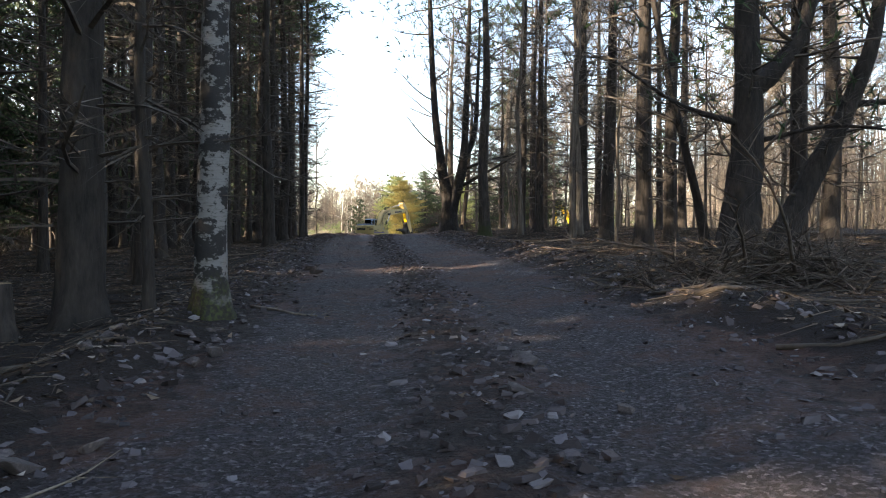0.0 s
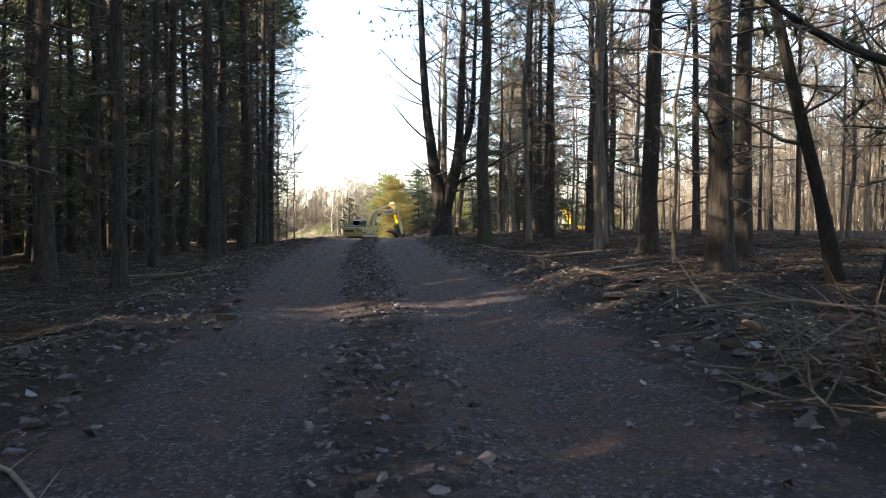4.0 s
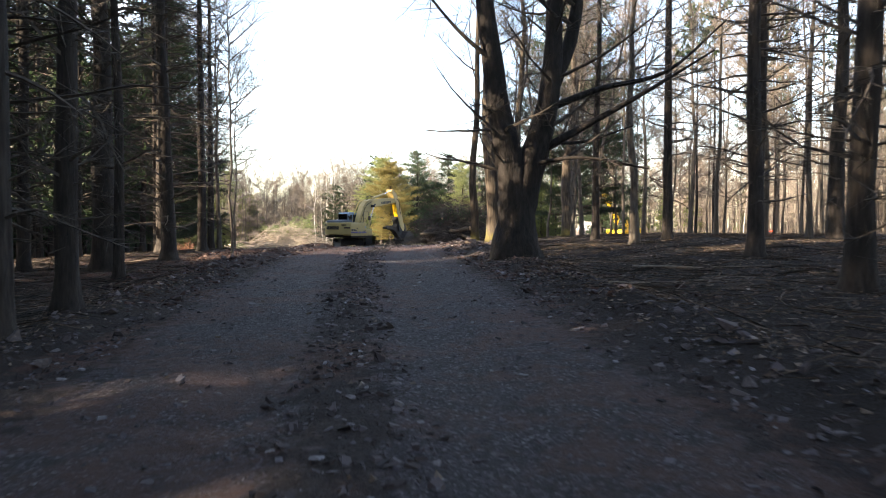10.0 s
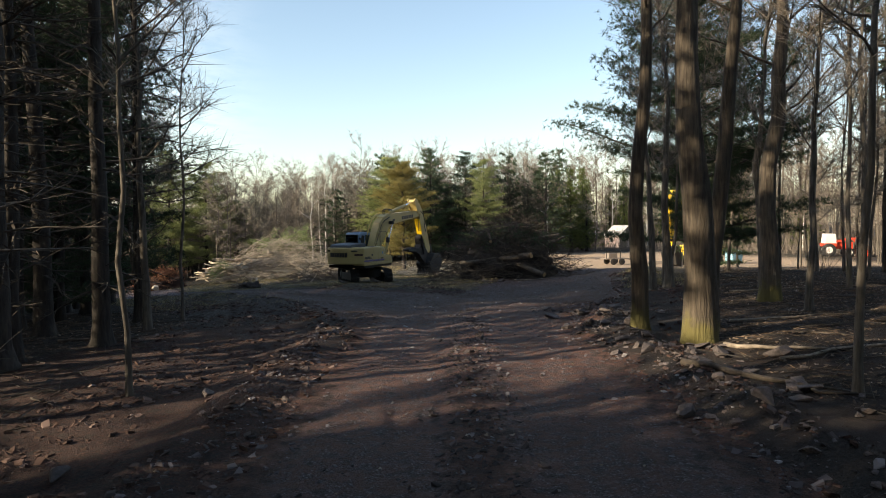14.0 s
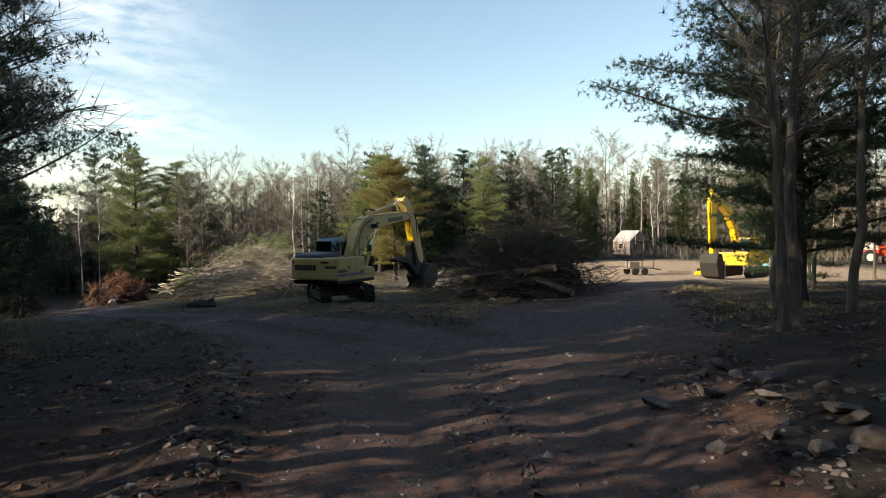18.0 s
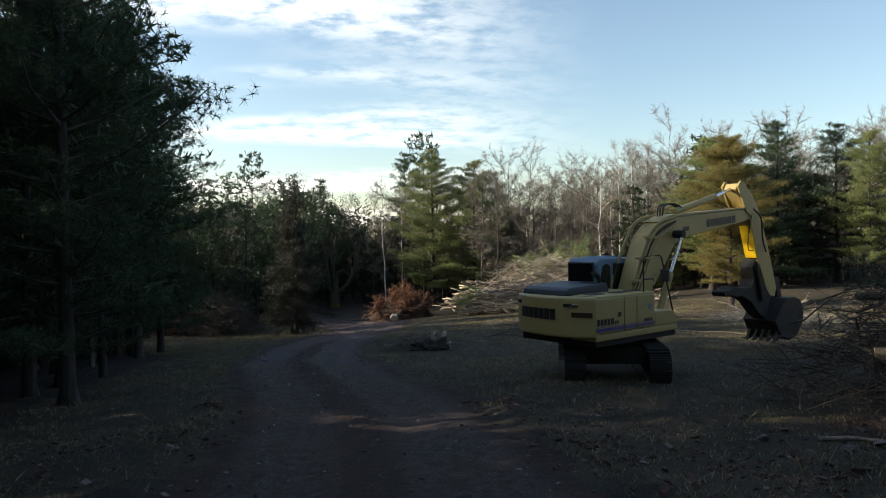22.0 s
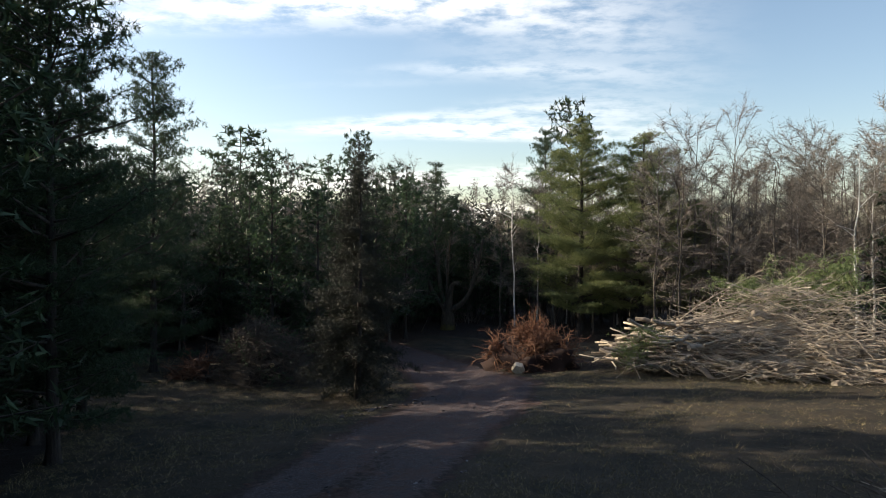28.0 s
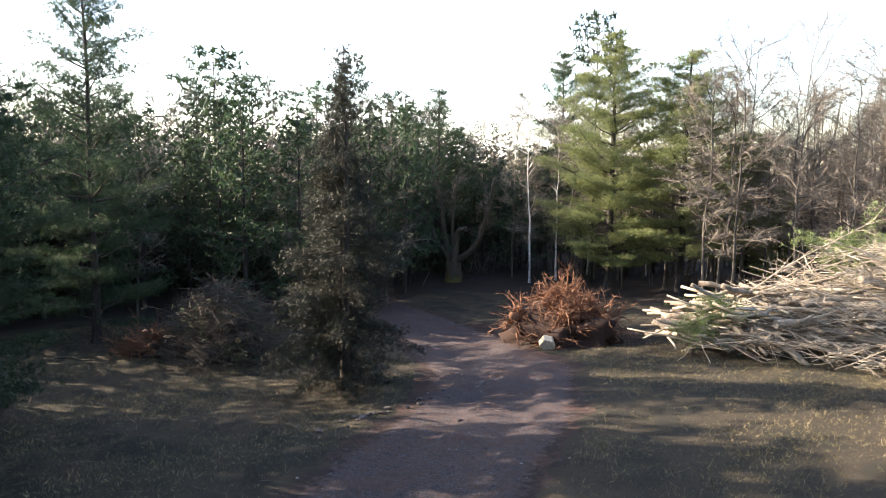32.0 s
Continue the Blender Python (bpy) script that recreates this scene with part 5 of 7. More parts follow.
def excavator():
    x0, y0 = -8.15, 82.6
    ex = thing("excavator", "faded yellow crawler excavator with a blue-grey cab, parked on grass", "excavator", m=pose(x0, y0, sz(x0, y0) + 0.03, 0, 0, 63.8))
    under = part("undercarriage", bm_prism([(-0.9, -0.75), (-0.45, -0.95), (0.45, -0.95), (0.9, -0.75), (0.9, 0.75), (0.45, 0.95), (-0.45, 0.95), (-0.9, 0.75)], 0.35, 0.78, 0.04, "z"), M_STEEL, ex, "dirty steel undercarriage with crawler tracks", m=pose(0, 0, 0, 0, 0, 44))
    track(under, 1.0)
    track(under, -1.0)
    part("swing_ring", bm_rod([(0, 0, 0.76), (0, 0, 0.98)], 0.62, 28), M_STEEL, ex)
    # upper frame and counterweight
    part("deck", bm_box(-2.0, 1.25, -1.2, 1.2, 0.98, 1.14, 0.02), M_STEEL, ex)
    arc = [(-2.5 + 0.40 * abs(y / 1.25) ** 2.6, y) for y in np.linspace(1.25, -1.25, 17)]
    cw = part("counterweight", bm_prism([(-1.9, 1.25)] + arc + [(-1.9, -1.25)], 1.2, 2.17, 0.08, "z", 3), M_YELLOW, ex, "thick curved yellow counterweight")

    def on_rear(y):
        return -2.5 + 0.40 * abs(y / 1.25) ** 2.6

    for k in range(7):
        ya = 0.86 - k * 0.178
        yb = ya - 0.16
        pa, pb = Vector((on_rear(ya), ya, 1.75)), Vector((on_rear(yb), yb, 1.75))
        u = (pb - pa)
        n = Vector((-u.y, u.x, 0)).normalized() * (1 if u.y < 0 else -1)
        n = n if n.x < 0 else -n
        blocks(cw, pa + n * 0.004, u.normalized(), (0, 0, 1), n, 1, (u.length, 0.26), 0, M_DECAL)
    slot = part("rear_grip", bm_box(-0.012, 0.06, -0.25, 0.25, -0.06, 0.06, 0.01), M_SLOT, cw, "recessed dark brown reflector slot", m=pose(on_rear(-1.0), -1.0, 1.76, 0, 0, 24))
    part("tail_lamp", bm_box(-0.014, 0.05, -0.19, 0.19, -0.045, 0.045, 0.01), M_CHROME, cw, "small bright lamp strip", m=pose(on_rear(-0.76), -0.76, 1.98, 0, 0, 15))
    part("tail_lamp", bm_box(-0.014, 0.05, -0.12, 0.12, -0.045, 0.045, 0.01), M_CHROME, cw, m=pose(on_rear(1.0), 1.0, 1.98, 0, 0, -24))
    # hood and panels
    hood = part("engine_hood", bm_prism([(-2.2, 2.16), (-2.15, 2.3), (-2.0, 2.36), (-0.62, 2.42), (-0.5, 2.16)], -0.45, 1.02, 0.06, segments=3), M_HOOD, ex, "dark slate engine hood with louvres")
    for k in range(6):
        part("louvre", bm_box(-1.0 + k * 0.06, -0.97 + k * 0.06, -0.35, 0.1, 2.40, 2.425, 0.006), M_BLACK, hood)
    part("top_panel", bm_box(-1.95, 0.28, -1.24, 1.2, 2.1, 2.185, 0.03), M_YELLOW, ex, "flat yellow engine deck")
    for xa, ya in ((-1.9, 1.05), (-1.75, -0.75), (-0.9, -0.8), (-0.2, -0.75)):
        part("deck_grille", bm_box(xa, xa + 0.5, ya - 0.13, ya + 0.13, 2.18, 2.2, 0.006), M_BLACK, ex, "black deck grille")
    for xa, xb in ((-2.085, -1.0), (-0.985, -0.49), (-0.475, 0.27)):
        pn = part("side_panel", bm_box(xa, xb, -1.255, -0.4, 1.3, 2.13, 0.03), M_YELLOW, ex, "faded yellow door panel")
        part("stripe", bm_box(xa + 0.02, xb - 0.02, -1.262, -1.25, 1.345, 1.43, 0.002), M_PURPLE, pn, "purple decal stripe")
        part("thin_stripe", bm_box(xa + 0.02, xb - 0.02, -1.262, -1.25, 1.45, 1.465, 0.002), M_PURPLE, pn)
    part("panel_latch", bm_box(-1.25, -1.12, -1.265, -1.25, 1.66, 1.77, 0.004), M_BLACK, ex)
    part("side_badge", bm_rod([(0.05, -1.25, 1.82), (0.05, -1.262, 1.82)], 0.08, 14), M_CAB, ex, "round pale blue badge")
    blocks(ex, (-2.04, -1.257, 1.57), (1, 0, 0), (0, 0, 1), (0, -1, 0), 5, (0.10, 0.15), 0.03, M_DECAL)
    blocks(ex, (-1.38, -1.257, 1.54), (1, 0, 0), (0, 0, 1), (0, -1, 0), 2, (0.06, 0.07), 0.02, M_DECAL)
    blocks(ex, (-0.2, -1.257, 1.5), (1, 0, 0), (0, 0, 1), (0, -1, 0), 3, (0.1, 0.07), 0.02, M_DECAL)
    part("left_panel", bm_box(-2.05, -0.28, 0.4, 1.25, 1.2, 2.13, 0.025), M_YELLOW, ex)
    part("sill", bm_box(-2.06, 1.28, -1.25, -0.5, 1.12, 1.285, 0.03), M_YELLOW, ex, "long yellow side sill")
    part("front_box", bm_prism([(0.29, 1.29), (1.27, 1.29), (1.24, 1.5), (1.12, 1.62), (0.92, 1.66), (0.29, 1.66)], -1.24, -0.5, 0.03), M_YELLOW, ex, "low yellow toolbox step")
    # cab
    cab = part("cab", bm_prism([(-0.27, 1.14), (1.75, 1.14), (1.82, 1.8), (1.5, 2.86), (1.35, 3.0), (-0.1, 3.02), (-0.22, 2.9)], 0.16, 1.2, 0.07, segments=3), M_CAB, ex, "blue-grey operator cab with dark windows")
    part("rear_window", bm_box(-0.295, -0.255, 0.29, 1.08, 2.2, 2.86, 0.015), M_GLASS, cab)
    for ya, yb, za, zb in ((0.25, 0.29, 2.16, 2.9), (1.08, 1.12, 2.16, 2.9), (0.25, 1.12, 2.86, 2.9), (0.25, 1.12, 2.16, 2.2)):
        part("window_seal", bm_box(-0.3, -0.26, ya, yb, za, zb, 0.008), M_BLACK, cab)
    part("side_window", bm_prism([(0.42, 1.9), (1.6, 1.9), (1.4, 2.84), (0.42, 2.86)], 0.135, 0.17, 0.01), M_GLASS, cab)
    part("side_window", bm_prism([(-0.1, 1.85), (0.28, 1.85), (0.28, 2.8), (0.12, 2.86), (-0.02, 2.8), (-0.1, 2.55)], 0.135, 0.17, 0.01), M_GLASS, cab)
    part("door_window", bm_prism([(-0.05, 1.9), (1.55, 1.9), (1.35, 2.84), (-0.05, 2.84)], 1.19, 1.225, 0.01), M_GLASS, cab)
    part("front_window", bm_prism([(1.76, 1.35), (1.82, 1.8), (1.5, 2.84), (1.54, 2.86), (1.86, 1.82), (1.8, 1.33)], 0.28, 1.1, 0), M_GLASS, cab)
    part("roof_hatch", bm_box(0.3, 1.05, 0.4, 1.0, 3.0, 3.045, 0.012), M_CAB, cab)
    part("operator_seat", bm_prism([(0.35, 1.4), (0.95, 1.4), (0.95, 1.62), (0.55, 1.66), (0.45, 2.5), (0.3, 2.5)], 0.45, 0.95, 0.05), M_BLACK, cab, "black operator seat")
    part("exhaust_pipe", bm_rod(bend([(-0.75, -0.3, 2.3), (-0.75, -0.3, 2.5), (-0.84, -0.3, 2.62), (-1.0, -0.3, 2.68)], 4), 0.06, 10), M_STEEL, ex, "short bent exhaust pipe")
    # boom, arm, bucket
    boom = part("boom", bm_prism([(0.35, 1.55), (0.5, 2.1), (0.85, 2.9), (1.25, 3.6), (1.72, 3.93), (2.3, 4.1), (6.6, 4.4), (6.95, 4.32), (6.98, 4.12), (6.4, 3.98), (3.16, 3.55), (2.55, 3.35), (1.35, 2.0), (1.05, 1.45)], -0.38, 0.1, 0.03), M_YELLOW, ex, "long faded yellow cranked boom")
    blocks(boom, (4.2, -0.384, 3.93), (1, 0, 0.085), (0, 0, 1), (0, -1, 0), 7, (0.2, 0.22), 0.045, M_DECAL)
    blocks(boom, (2.95, -0.384, 3.76), (1, 0, 0.1), (0, 0, 1), (0, -1, 0), 1, (0.3, 0.13), 0.0, M_DECAL, "boom_plate")
    part("boom_rib", bm_prism([(1.75, 3.94), (2.3, 4.11), (6.6, 4.41), (6.6, 4.45), (2.28, 4.16), (1.7, 3.98)], -0.41, 0.13, 0.005), M_YELLOW, boom)
    arm = part("arm", bm_prism([(6.0, 5.02), (6.12, 5.2), (6.5, 5.17), (7.0, 4.9), (7.37, 4.5), (7.99, 3.33), (8.63, 1.75), (8.5, 1.45), (8.05, 1.55), (7.36, 2.81), (6.97, 3.86), (6.6, 4.35)], -0.34, 0.06, 0.03), M_YELLOW, ex, "faded yellow dipper arm hanging down")
    # thin sheet over the arm's inner face, sunlight painted as brighter yellow
    part("arm_plate", bm_prism([(6.95, 3.86), (7.34, 2.82), (7.30, 2.80), (6.91, 3.84)], -0.33, 0.05, 0.004), M_BRIGHT, arm, "inner face of the arm, its sunlight painted in brighter yellow")
    for y in (-0.4, 0.12):
        part("pivot_cheek", bm_prism([(5.98, 5.1), (6.15, 5.28), (6.45, 5.2), (6.95, 4.5), (6.85, 4.15), (6.5, 4.3)], y - 0.03, y + 0.03, 0.01), M_YELLOW, arm)
    for y in (-0.62, 0.34):
        bc = part("boom_cylinder", bm_rod([(1.3, y, 1.35), (1.95, y, 2.55)], 0.09, 12), M_YELLOW, ex, "yellow lift cylinder")
        part("cylinder_rod", bm_rod([(1.95, y, 2.55), (2.5, y, 3.55)], 0.045, 10), M_CHROME, bc, "chrome rod")
    part("boom_pin", bm_rod([(2.52, -0.68, 3.62), (2.52, 0.4, 3.62)], 0.11, 12), M_STEEL, boom)
    ac = part("arm_cylinder", bm_rod([(2.9, -0.14, 4.27), (5.1, -0.14, 4.76)], 0.1, 12), M_YELLOW, ex, "yellow arm cylinder along the boom")
    part("cylinder_rod", bm_rod([(5.1, -0.14, 4.76), (6.1, -0.14, 5.04)], 0.05, 10), M_CHROME, ac, "chrome rod")
    kc = part("bucket_cylinder", bm_rod([(7.3, -0.14, 4.75), (8.15, -0.14, 3.3)], 0.09, 12), M_YELLOW, ex)
    part("cylinder_rod", bm_rod([(8.15, -0.14, 3.3), (8.75, -0.14, 2.0)], 0.045, 10), M_CHROME, kc)
    part("bucket_link", bm_prism([(8.55, 2.1), (8.85, 2.1), (9.15, 1.25), (8.9, 1.1)], -0.3, 0.02, 0.02), M_STEEL, ex)
    bucket = part("bucket", bm_prism([(8.6, 1.42), (8.2, 1.12), (7.78, 0.72), (8.2, 0.2), (8.8, -0.02), (9.4, 0.12), (9.8, 0.55), (9.85, 1.0), (9.6, 1.3), (9.2, 1.42)], -0.7, 0.42, 0.04), M_STEEL, ex, "dark muddy digging bucket")
    for y in np.linspace(-0.6, 0.32, 5):
        part("tooth", bm_prism([(8.1, 0.4), (8.25, 0.12), (7.85, 0.0)], y - 0.05, y + 0.05, 0.01), M_STEEL, bucket)
    thumb = part("thumb", bm_prism([(6.98, 2.5), (7.2, 2.78), (7.7, 1.95), (8.2, 1.5), (7.85, 0.75), (7.47, 0.92), (6.86, 1.4), (6.3, 1.62), (5.98, 1.6), (5.6, 1.68), (5.3, 1.66), (5.22, 1.8), (5.32, 1.86), (5.62, 1.84), (5.8, 1.95), (6.4, 1.86), (6.9, 1.85), (7.1, 2.1)], -0.36, 0.08, 0.025), M_STEEL, ex, "dark steel thumb held out towards the tracks")
    part("thumb_cylinder", bm_rod([(7.05, -0.42, 2.7), (7.45, -0.42, 1.4)], 0.06, 10), M_STEEL, thumb)
    # hoses and steel pipes up the boom
    for k in range(6):
        y = -0.47 + 0.03 * (k % 2) if k < 4 else 0.16
        o = -0.42 + 0.13 * k if k < 4 else 0.06 * (k - 3)
        part("hose", bm_rod(bend([(0.25 - o * 0.8, y, 1.95), (0.5 - o * 0.8, y, 2.45 + o * 0.3), (1.12 - o * 0.7, y, 3.5 + o * 0.5), (1.62 - o * 0.45, y, 3.95 + o * 0.8), (2.5, y, 4.13 + o * 0.5)], 4), 0.026, 6), M_YELLOW if k != 1 else M_BLACK, boom)
    for k, (cx, cz) in enumerate(((0.62, 2.4), (0.95, 3.0), (1.35, 3.55))):
        part("pipe_clamp", bm_box(cx - 0.28, cx + 0.32, -0.5, -0.37, cz - 0.03, cz + 0.03, 0.006), M_YELLOW, boom)
    for k in range(3):
        part("hose", bm_rod(bend([(2.2, -0.2 + k * 0.08, 4.08), (2.3, -0.2 + k * 0.08, 4.42), (2.8, -0.2 + k * 0.08, 4.5), (3.3, -0.2 + k * 0.08, 4.36)], 4), 0.022, 6), M_BLACK, boom)
    part("hose", bm_rod(bend([(6.85, -0.42, 4.25), (6.55, -0.46, 3.6), (6.6, -0.42, 3.1), (7.0, -0.38, 3.05)], 5), 0.018, 6), M_BLACK, arm)
    part("hose", bm_rod(bend([(6.9, -0.4, 4.45), (7.35, -0.46, 4.1), (7.5, -0.44, 3.4), (7.8, -0.4, 3.0)], 5), 0.028, 6), M_BLACK, arm)
    # rails and mirror
    rail = part("hand_rail", bm_rod([(-0.1, -1.18, 2.15), (-0.1, -1.18, 3.0), (-0.04, -1.18, 3.07), (0.6, -1.18, 3.09), (0.7, -1.18, 3.0), (1.28, -1.2, 1.2)], 0.02, 8), M_BLACK, ex, "black tubular hand rail")
    part("rail_bar", bm_rod([(-0.1, -1.18, 2.5), (0.3, -1.18, 2.5), (0.36, -1.18, 2.4), (0.3, -1.18, 2.25)], 0.018, 8), M_BLACK, rail)
    part("mirror", bm_box(0.7, 0.82, -1.34, -1.12, 2.4, 2.72, 0.03), M_BLACK, ex)
    return ex


excavator()


# ---- second excavator in the yard, mostly behind branches ----


def yard_excavator():
    ex = thing("excavator", "bright yellow excavator in the yard, half hidden by branches", "excavator", m=pose(18.6, 97.5, sz(18.6, 97.5), 0, 0, 222))
    for y in (-0.95, 0.95):
        part("track", bm_prism([(-1.7, 0.4), (-1.45, 0.05), (1.45, 0.05), (1.7, 0.4), (1.45, 0.78), (-1.45, 0.78)], y - 0.25, y + 0.25, 0.04), M_STEEL, ex)
    part("counterweight", bm_prism([(-1.8, 1.1), (-1.9, 0.5), (-2.0, 0), (-1.9, -0.5), (-1.8, -1.1), (-0.9, -1.1), (-0.9, 1.1)], 0.95, 1.9, 0.06, "z"), M_BRIGHT, ex)
    part("deck", bm_box(-0.9, 1.5, -1.1, 1.1, 0.9, 1.75, 0.04), M_BRIGHT, ex)
    cab = part("cab", bm_prism([(-0.2, 1.75), (1.4, 1.75), (1.2, 2.8), (-0.1, 2.8)], 0.15, 1.1, 0.05), M_BRIGHT, ex)
    part("side_window", bm_prism([(0.0, 2.0), (1.2, 2.0), (1.08, 2.65), (0.0, 2.65)], 0.13, 0.16, 0.005), M_GLASS, cab)
    part("front_window", bm_prism([(1.42, 1.85), (1.24, 2.7), (1.26, 2.72), (1.45, 1.86)], 0.25, 1.0, 0), M_GLASS, cab)
    part("boom", bm_prism([(0.2, 1.7), (1.3, 3.9), (2.2, 5.0), (4.6, 5.9), (4.8, 5.7), (4.5, 5.4), (2.7, 4.5), (1.7, 3.5), (0.7, 1.5)], -0.35, 0.05, 0.03), M_BRIGHT, ex, "bright yellow cranked boom")
    arm = part("arm", bm_prism([(4.2, 6.2), (4.7, 6.15), (5.05, 5.4), (4.75, 1.8), (4.45, 1.75), (4.2, 5.3)], -0.3, 0.0, 0.03), M_BRIGHT, ex, "bright yellow upright arm")
    part("arm_cylinder", bm_rod([(2.4, -0.15, 5.3), (4.3, -0.15, 6.05)], 0.1, 10), M_STEEL, ex)
    part("bucket_cylinder", bm_rod([(5.1, -0.15, 5.2), (4.95, -0.15, 2.4)], 0.09, 10), M_BRIGHT, arm)
    bucket = part("bucket", bm_prism([(4.4, 1.8), (5.0, 1.8), (5.2, 1.2), (4.9, 0.3), (4.2, 0.1), (4.0, 0.9)], -0.75, 0.45, 0.04), M_STEEL, ex, "steel bucket set down on the sand")
    part("bucket_plate", bm_box(3.9, 4.0, -0.75, 0.45, 0.1, 1.3, 0.02), plain("pale scoured steel", (0.45, 0.43, 0.40), 0.45, 0.6, amount=0.4), bucket, "pale scoured steel back of the bucket")


yard_excavator()


# ---- shed ----


def shed():
    x, y = 30.4, 162.4
    s = thing("shed", "small weathered shed with a pale metal roof and lean-to", "shed", m=pose(x, y, sz(x, y) - 0.05, 0, 0, 205))
    # front faces +x
    boards = np.linspace(-1.9, 1.9, 13)
    for k in range(12):
        if 4 <= k <= 6:
            for z0, z1 in ((0, 0.95), (1.75, 2.3)):
                part("board", bm_box(1.84, 1.9, boards[k] + 0.005, boards[k + 1] - 0.005, z0, z1, 0.006), M_PINKISH, s)
        else:
            part("board", bm_box(1.84, 1.9, boards[k] + 0.005, boards[k + 1] - 0.005, 0, 2.3, 0.006), M_PINKISH, s)
    win = part("window", bm_box(1.83, 1.87, boards[4], boards[7], 0.95, 1.75, 0.0), M_GLASS, s)
    for a, b, c, d in ((boards[4], boards[7], 0.92, 0.98), (boards[4], boards[7], 1.72, 1.78), (boards[4], boards[7], 1.32, 1.36), (boards[4] - 0.03, boards[4] + 0.03, 0.95, 1.75), (boards[7] - 0.03, boards[7] + 0.03, 0.95, 1.75)):
        part("window_bar", bm_box(1.87, 1.92, a, b, c, d, 0.005), M_WHITE, win)
    part("back_wall", bm_box(-1.9, -1.84, -1.9, 1.9, 0, 2.3, 0.01), M_GREYWOOD, s)
    # gables in grey wood, not pinkish boards: their shade is given as colour
    for yy in (-1.9, 1.84):
        part("gable_wall", bm_prism([(-1.83, 0), (1.83, 0), (1.83, 2.28), (0, 3.75), (-1.83, 2.28)], yy, yy + 0.06, 0.0), M_GREYWOOD, s, "weathered gable boards in dark grey, shade put into the colour")
    for yy in (-1.93, 1.9):
        part("corner_board", bm_box(1.86, 1.96, yy, yy + 0.08, 0, 2.35, 0.01), M_WHITE, s, "white corner board")
    for sgn in (1, -1):
        part("roof_sheet", bm_prism([(0, 3.80), (sgn * 2.15, 2.06), (sgn * 2.15, 2.12), (0, 3.87)], -2.1, 2.1, 0.01), M_ROOF, s, "pale metal roof sheet")
    part("stove_pipe", bm_rod([(0.9, 2.05, 1.6), (0.9, 2.15, 1.7), (0.9, 2.15, 4.0)], 0.07, 8), M_ROOF, s)
    part("lean_to_roof", bm_prism([(-1.9, 1.95), (1.4, 2.3), (1.4, 2.36), (-1.9, 2.01)], 1.95, 4.6, 0.01), M_GREYWOOD, s, "dark sagging lean-to roof")
    for xx in (-1.8, 1.2):
        part("post", bm_box(xx, xx + 0.1, 4.4, 4.5, 0, 2.1, 0.01), M_GREYWOOD, s)
    part("door", bm_box(-0.6, 0.3, 1.9, 1.95, 0.0, 1.9, 0.01), M_PINKISH, s, "pinkish board door")


shed()

# ---- things in the yard ----


def trailer():
    x, y = 14.6, 109.0
    s = thing("trailer", "low dark flat trailer with rails in the yard", "trailer", m=pose(x, y, sz(x, y), 0, 0, 12))
    part("bed", bm_box(-1.3, 1.3, -0.7, 0.7, 0.55, 0.65, 0.01), M_GREYWOOD, s)
    for xx in (-0.55, 0.35):
        for yy in (-0.8, 0.66):
            w = part("wheel", bm_rod([(xx, yy, 0.32), (xx, yy + 0.03, 0.32), (xx, yy + 0.13, 0.32), (xx, yy + 0.16, 0.32)], np.array([0.24, 0.32, 0.32, 0.24]), 16), M_BLACK, s)
            part("rim", bm_rod([(xx, yy - 0.01, 0.32), (xx, yy + 0.17, 0.32)], 0.15, 12), M_STEEL, w)
    for xx in (-1.28, 0.2, 1.25):
        part("post", bm_box(xx - 0.03, xx + 0.03, -0.7, -0.64, 0.65, 1.35, 0.005), M_STEEL, s)
    part("rail", bm_box(-1.3, 0.25, -0.7, -0.65, 1.25, 1.33, 0.005), M_STEEL, s)
    part("crate", bm_box(-0.9, 0.0, -0.45, 0.4, 0.65, 1.15, 0.02), M_GREYWOOD, s, "grey wooden crate")
    part("tow_bar", bm_rod([(1.3, 0, 0.55), (2.3, 0, 0.4)], 0.05, 8), M_STEEL, s)


trailer()


def beam_heap():
    for k, (x, y, L, a, h) in enumerate(((17.2, 108.2, 2.4, 5, 0.2), (18.3, 108.9, 2.0, -4, 0.35), (17.9, 109.4, 2.6, 12, 0.16), (22.6, 108.4, 3.2, 2, 0.14), (20.6, 107.9, 1.6, 30, 0.2))):
        t = thing("timber", "loose grey timber beam lying on the sand", "timber", "timbers in the yard", pose(x, y, sz(x, y), 0, 0, a))
        part("beam", bm_box(-L / 2, L / 2, -0.1, 0.1, 0.0, h, 0.01), M_GREYWOOD, t)
    x, y = 19.4, 107.0
    t = thing("machine_attachment", "small bright yellow machine attachment on the sand", "attachment", m=pose(x, y, sz(x, y), 0, 0, -8) @ Matrix.Scale(0.5, 4))
    part("casing", bm_prism([(-1.0, 0.05), (1.0, 0.05), (0.85, 0.45), (0.45, 0.75), (-0.5, 0.75), (-0.9, 0.45)], -0.4, 0.4, 0.05), M_BRIGHT, t)
    part("bracket", bm_box(-0.55, 0.45, -0.2, 0.2, 0.75, 1.15, 0.03), M_STEEL, t)
    part("side_plate", bm_prism([(0.85, 0.0), (1.25, 0.0), (1.1, 0.55), (0.8, 0.6)], -0.42, 0.42, 0.02), M_BRIGHT, t)


beam_heap()


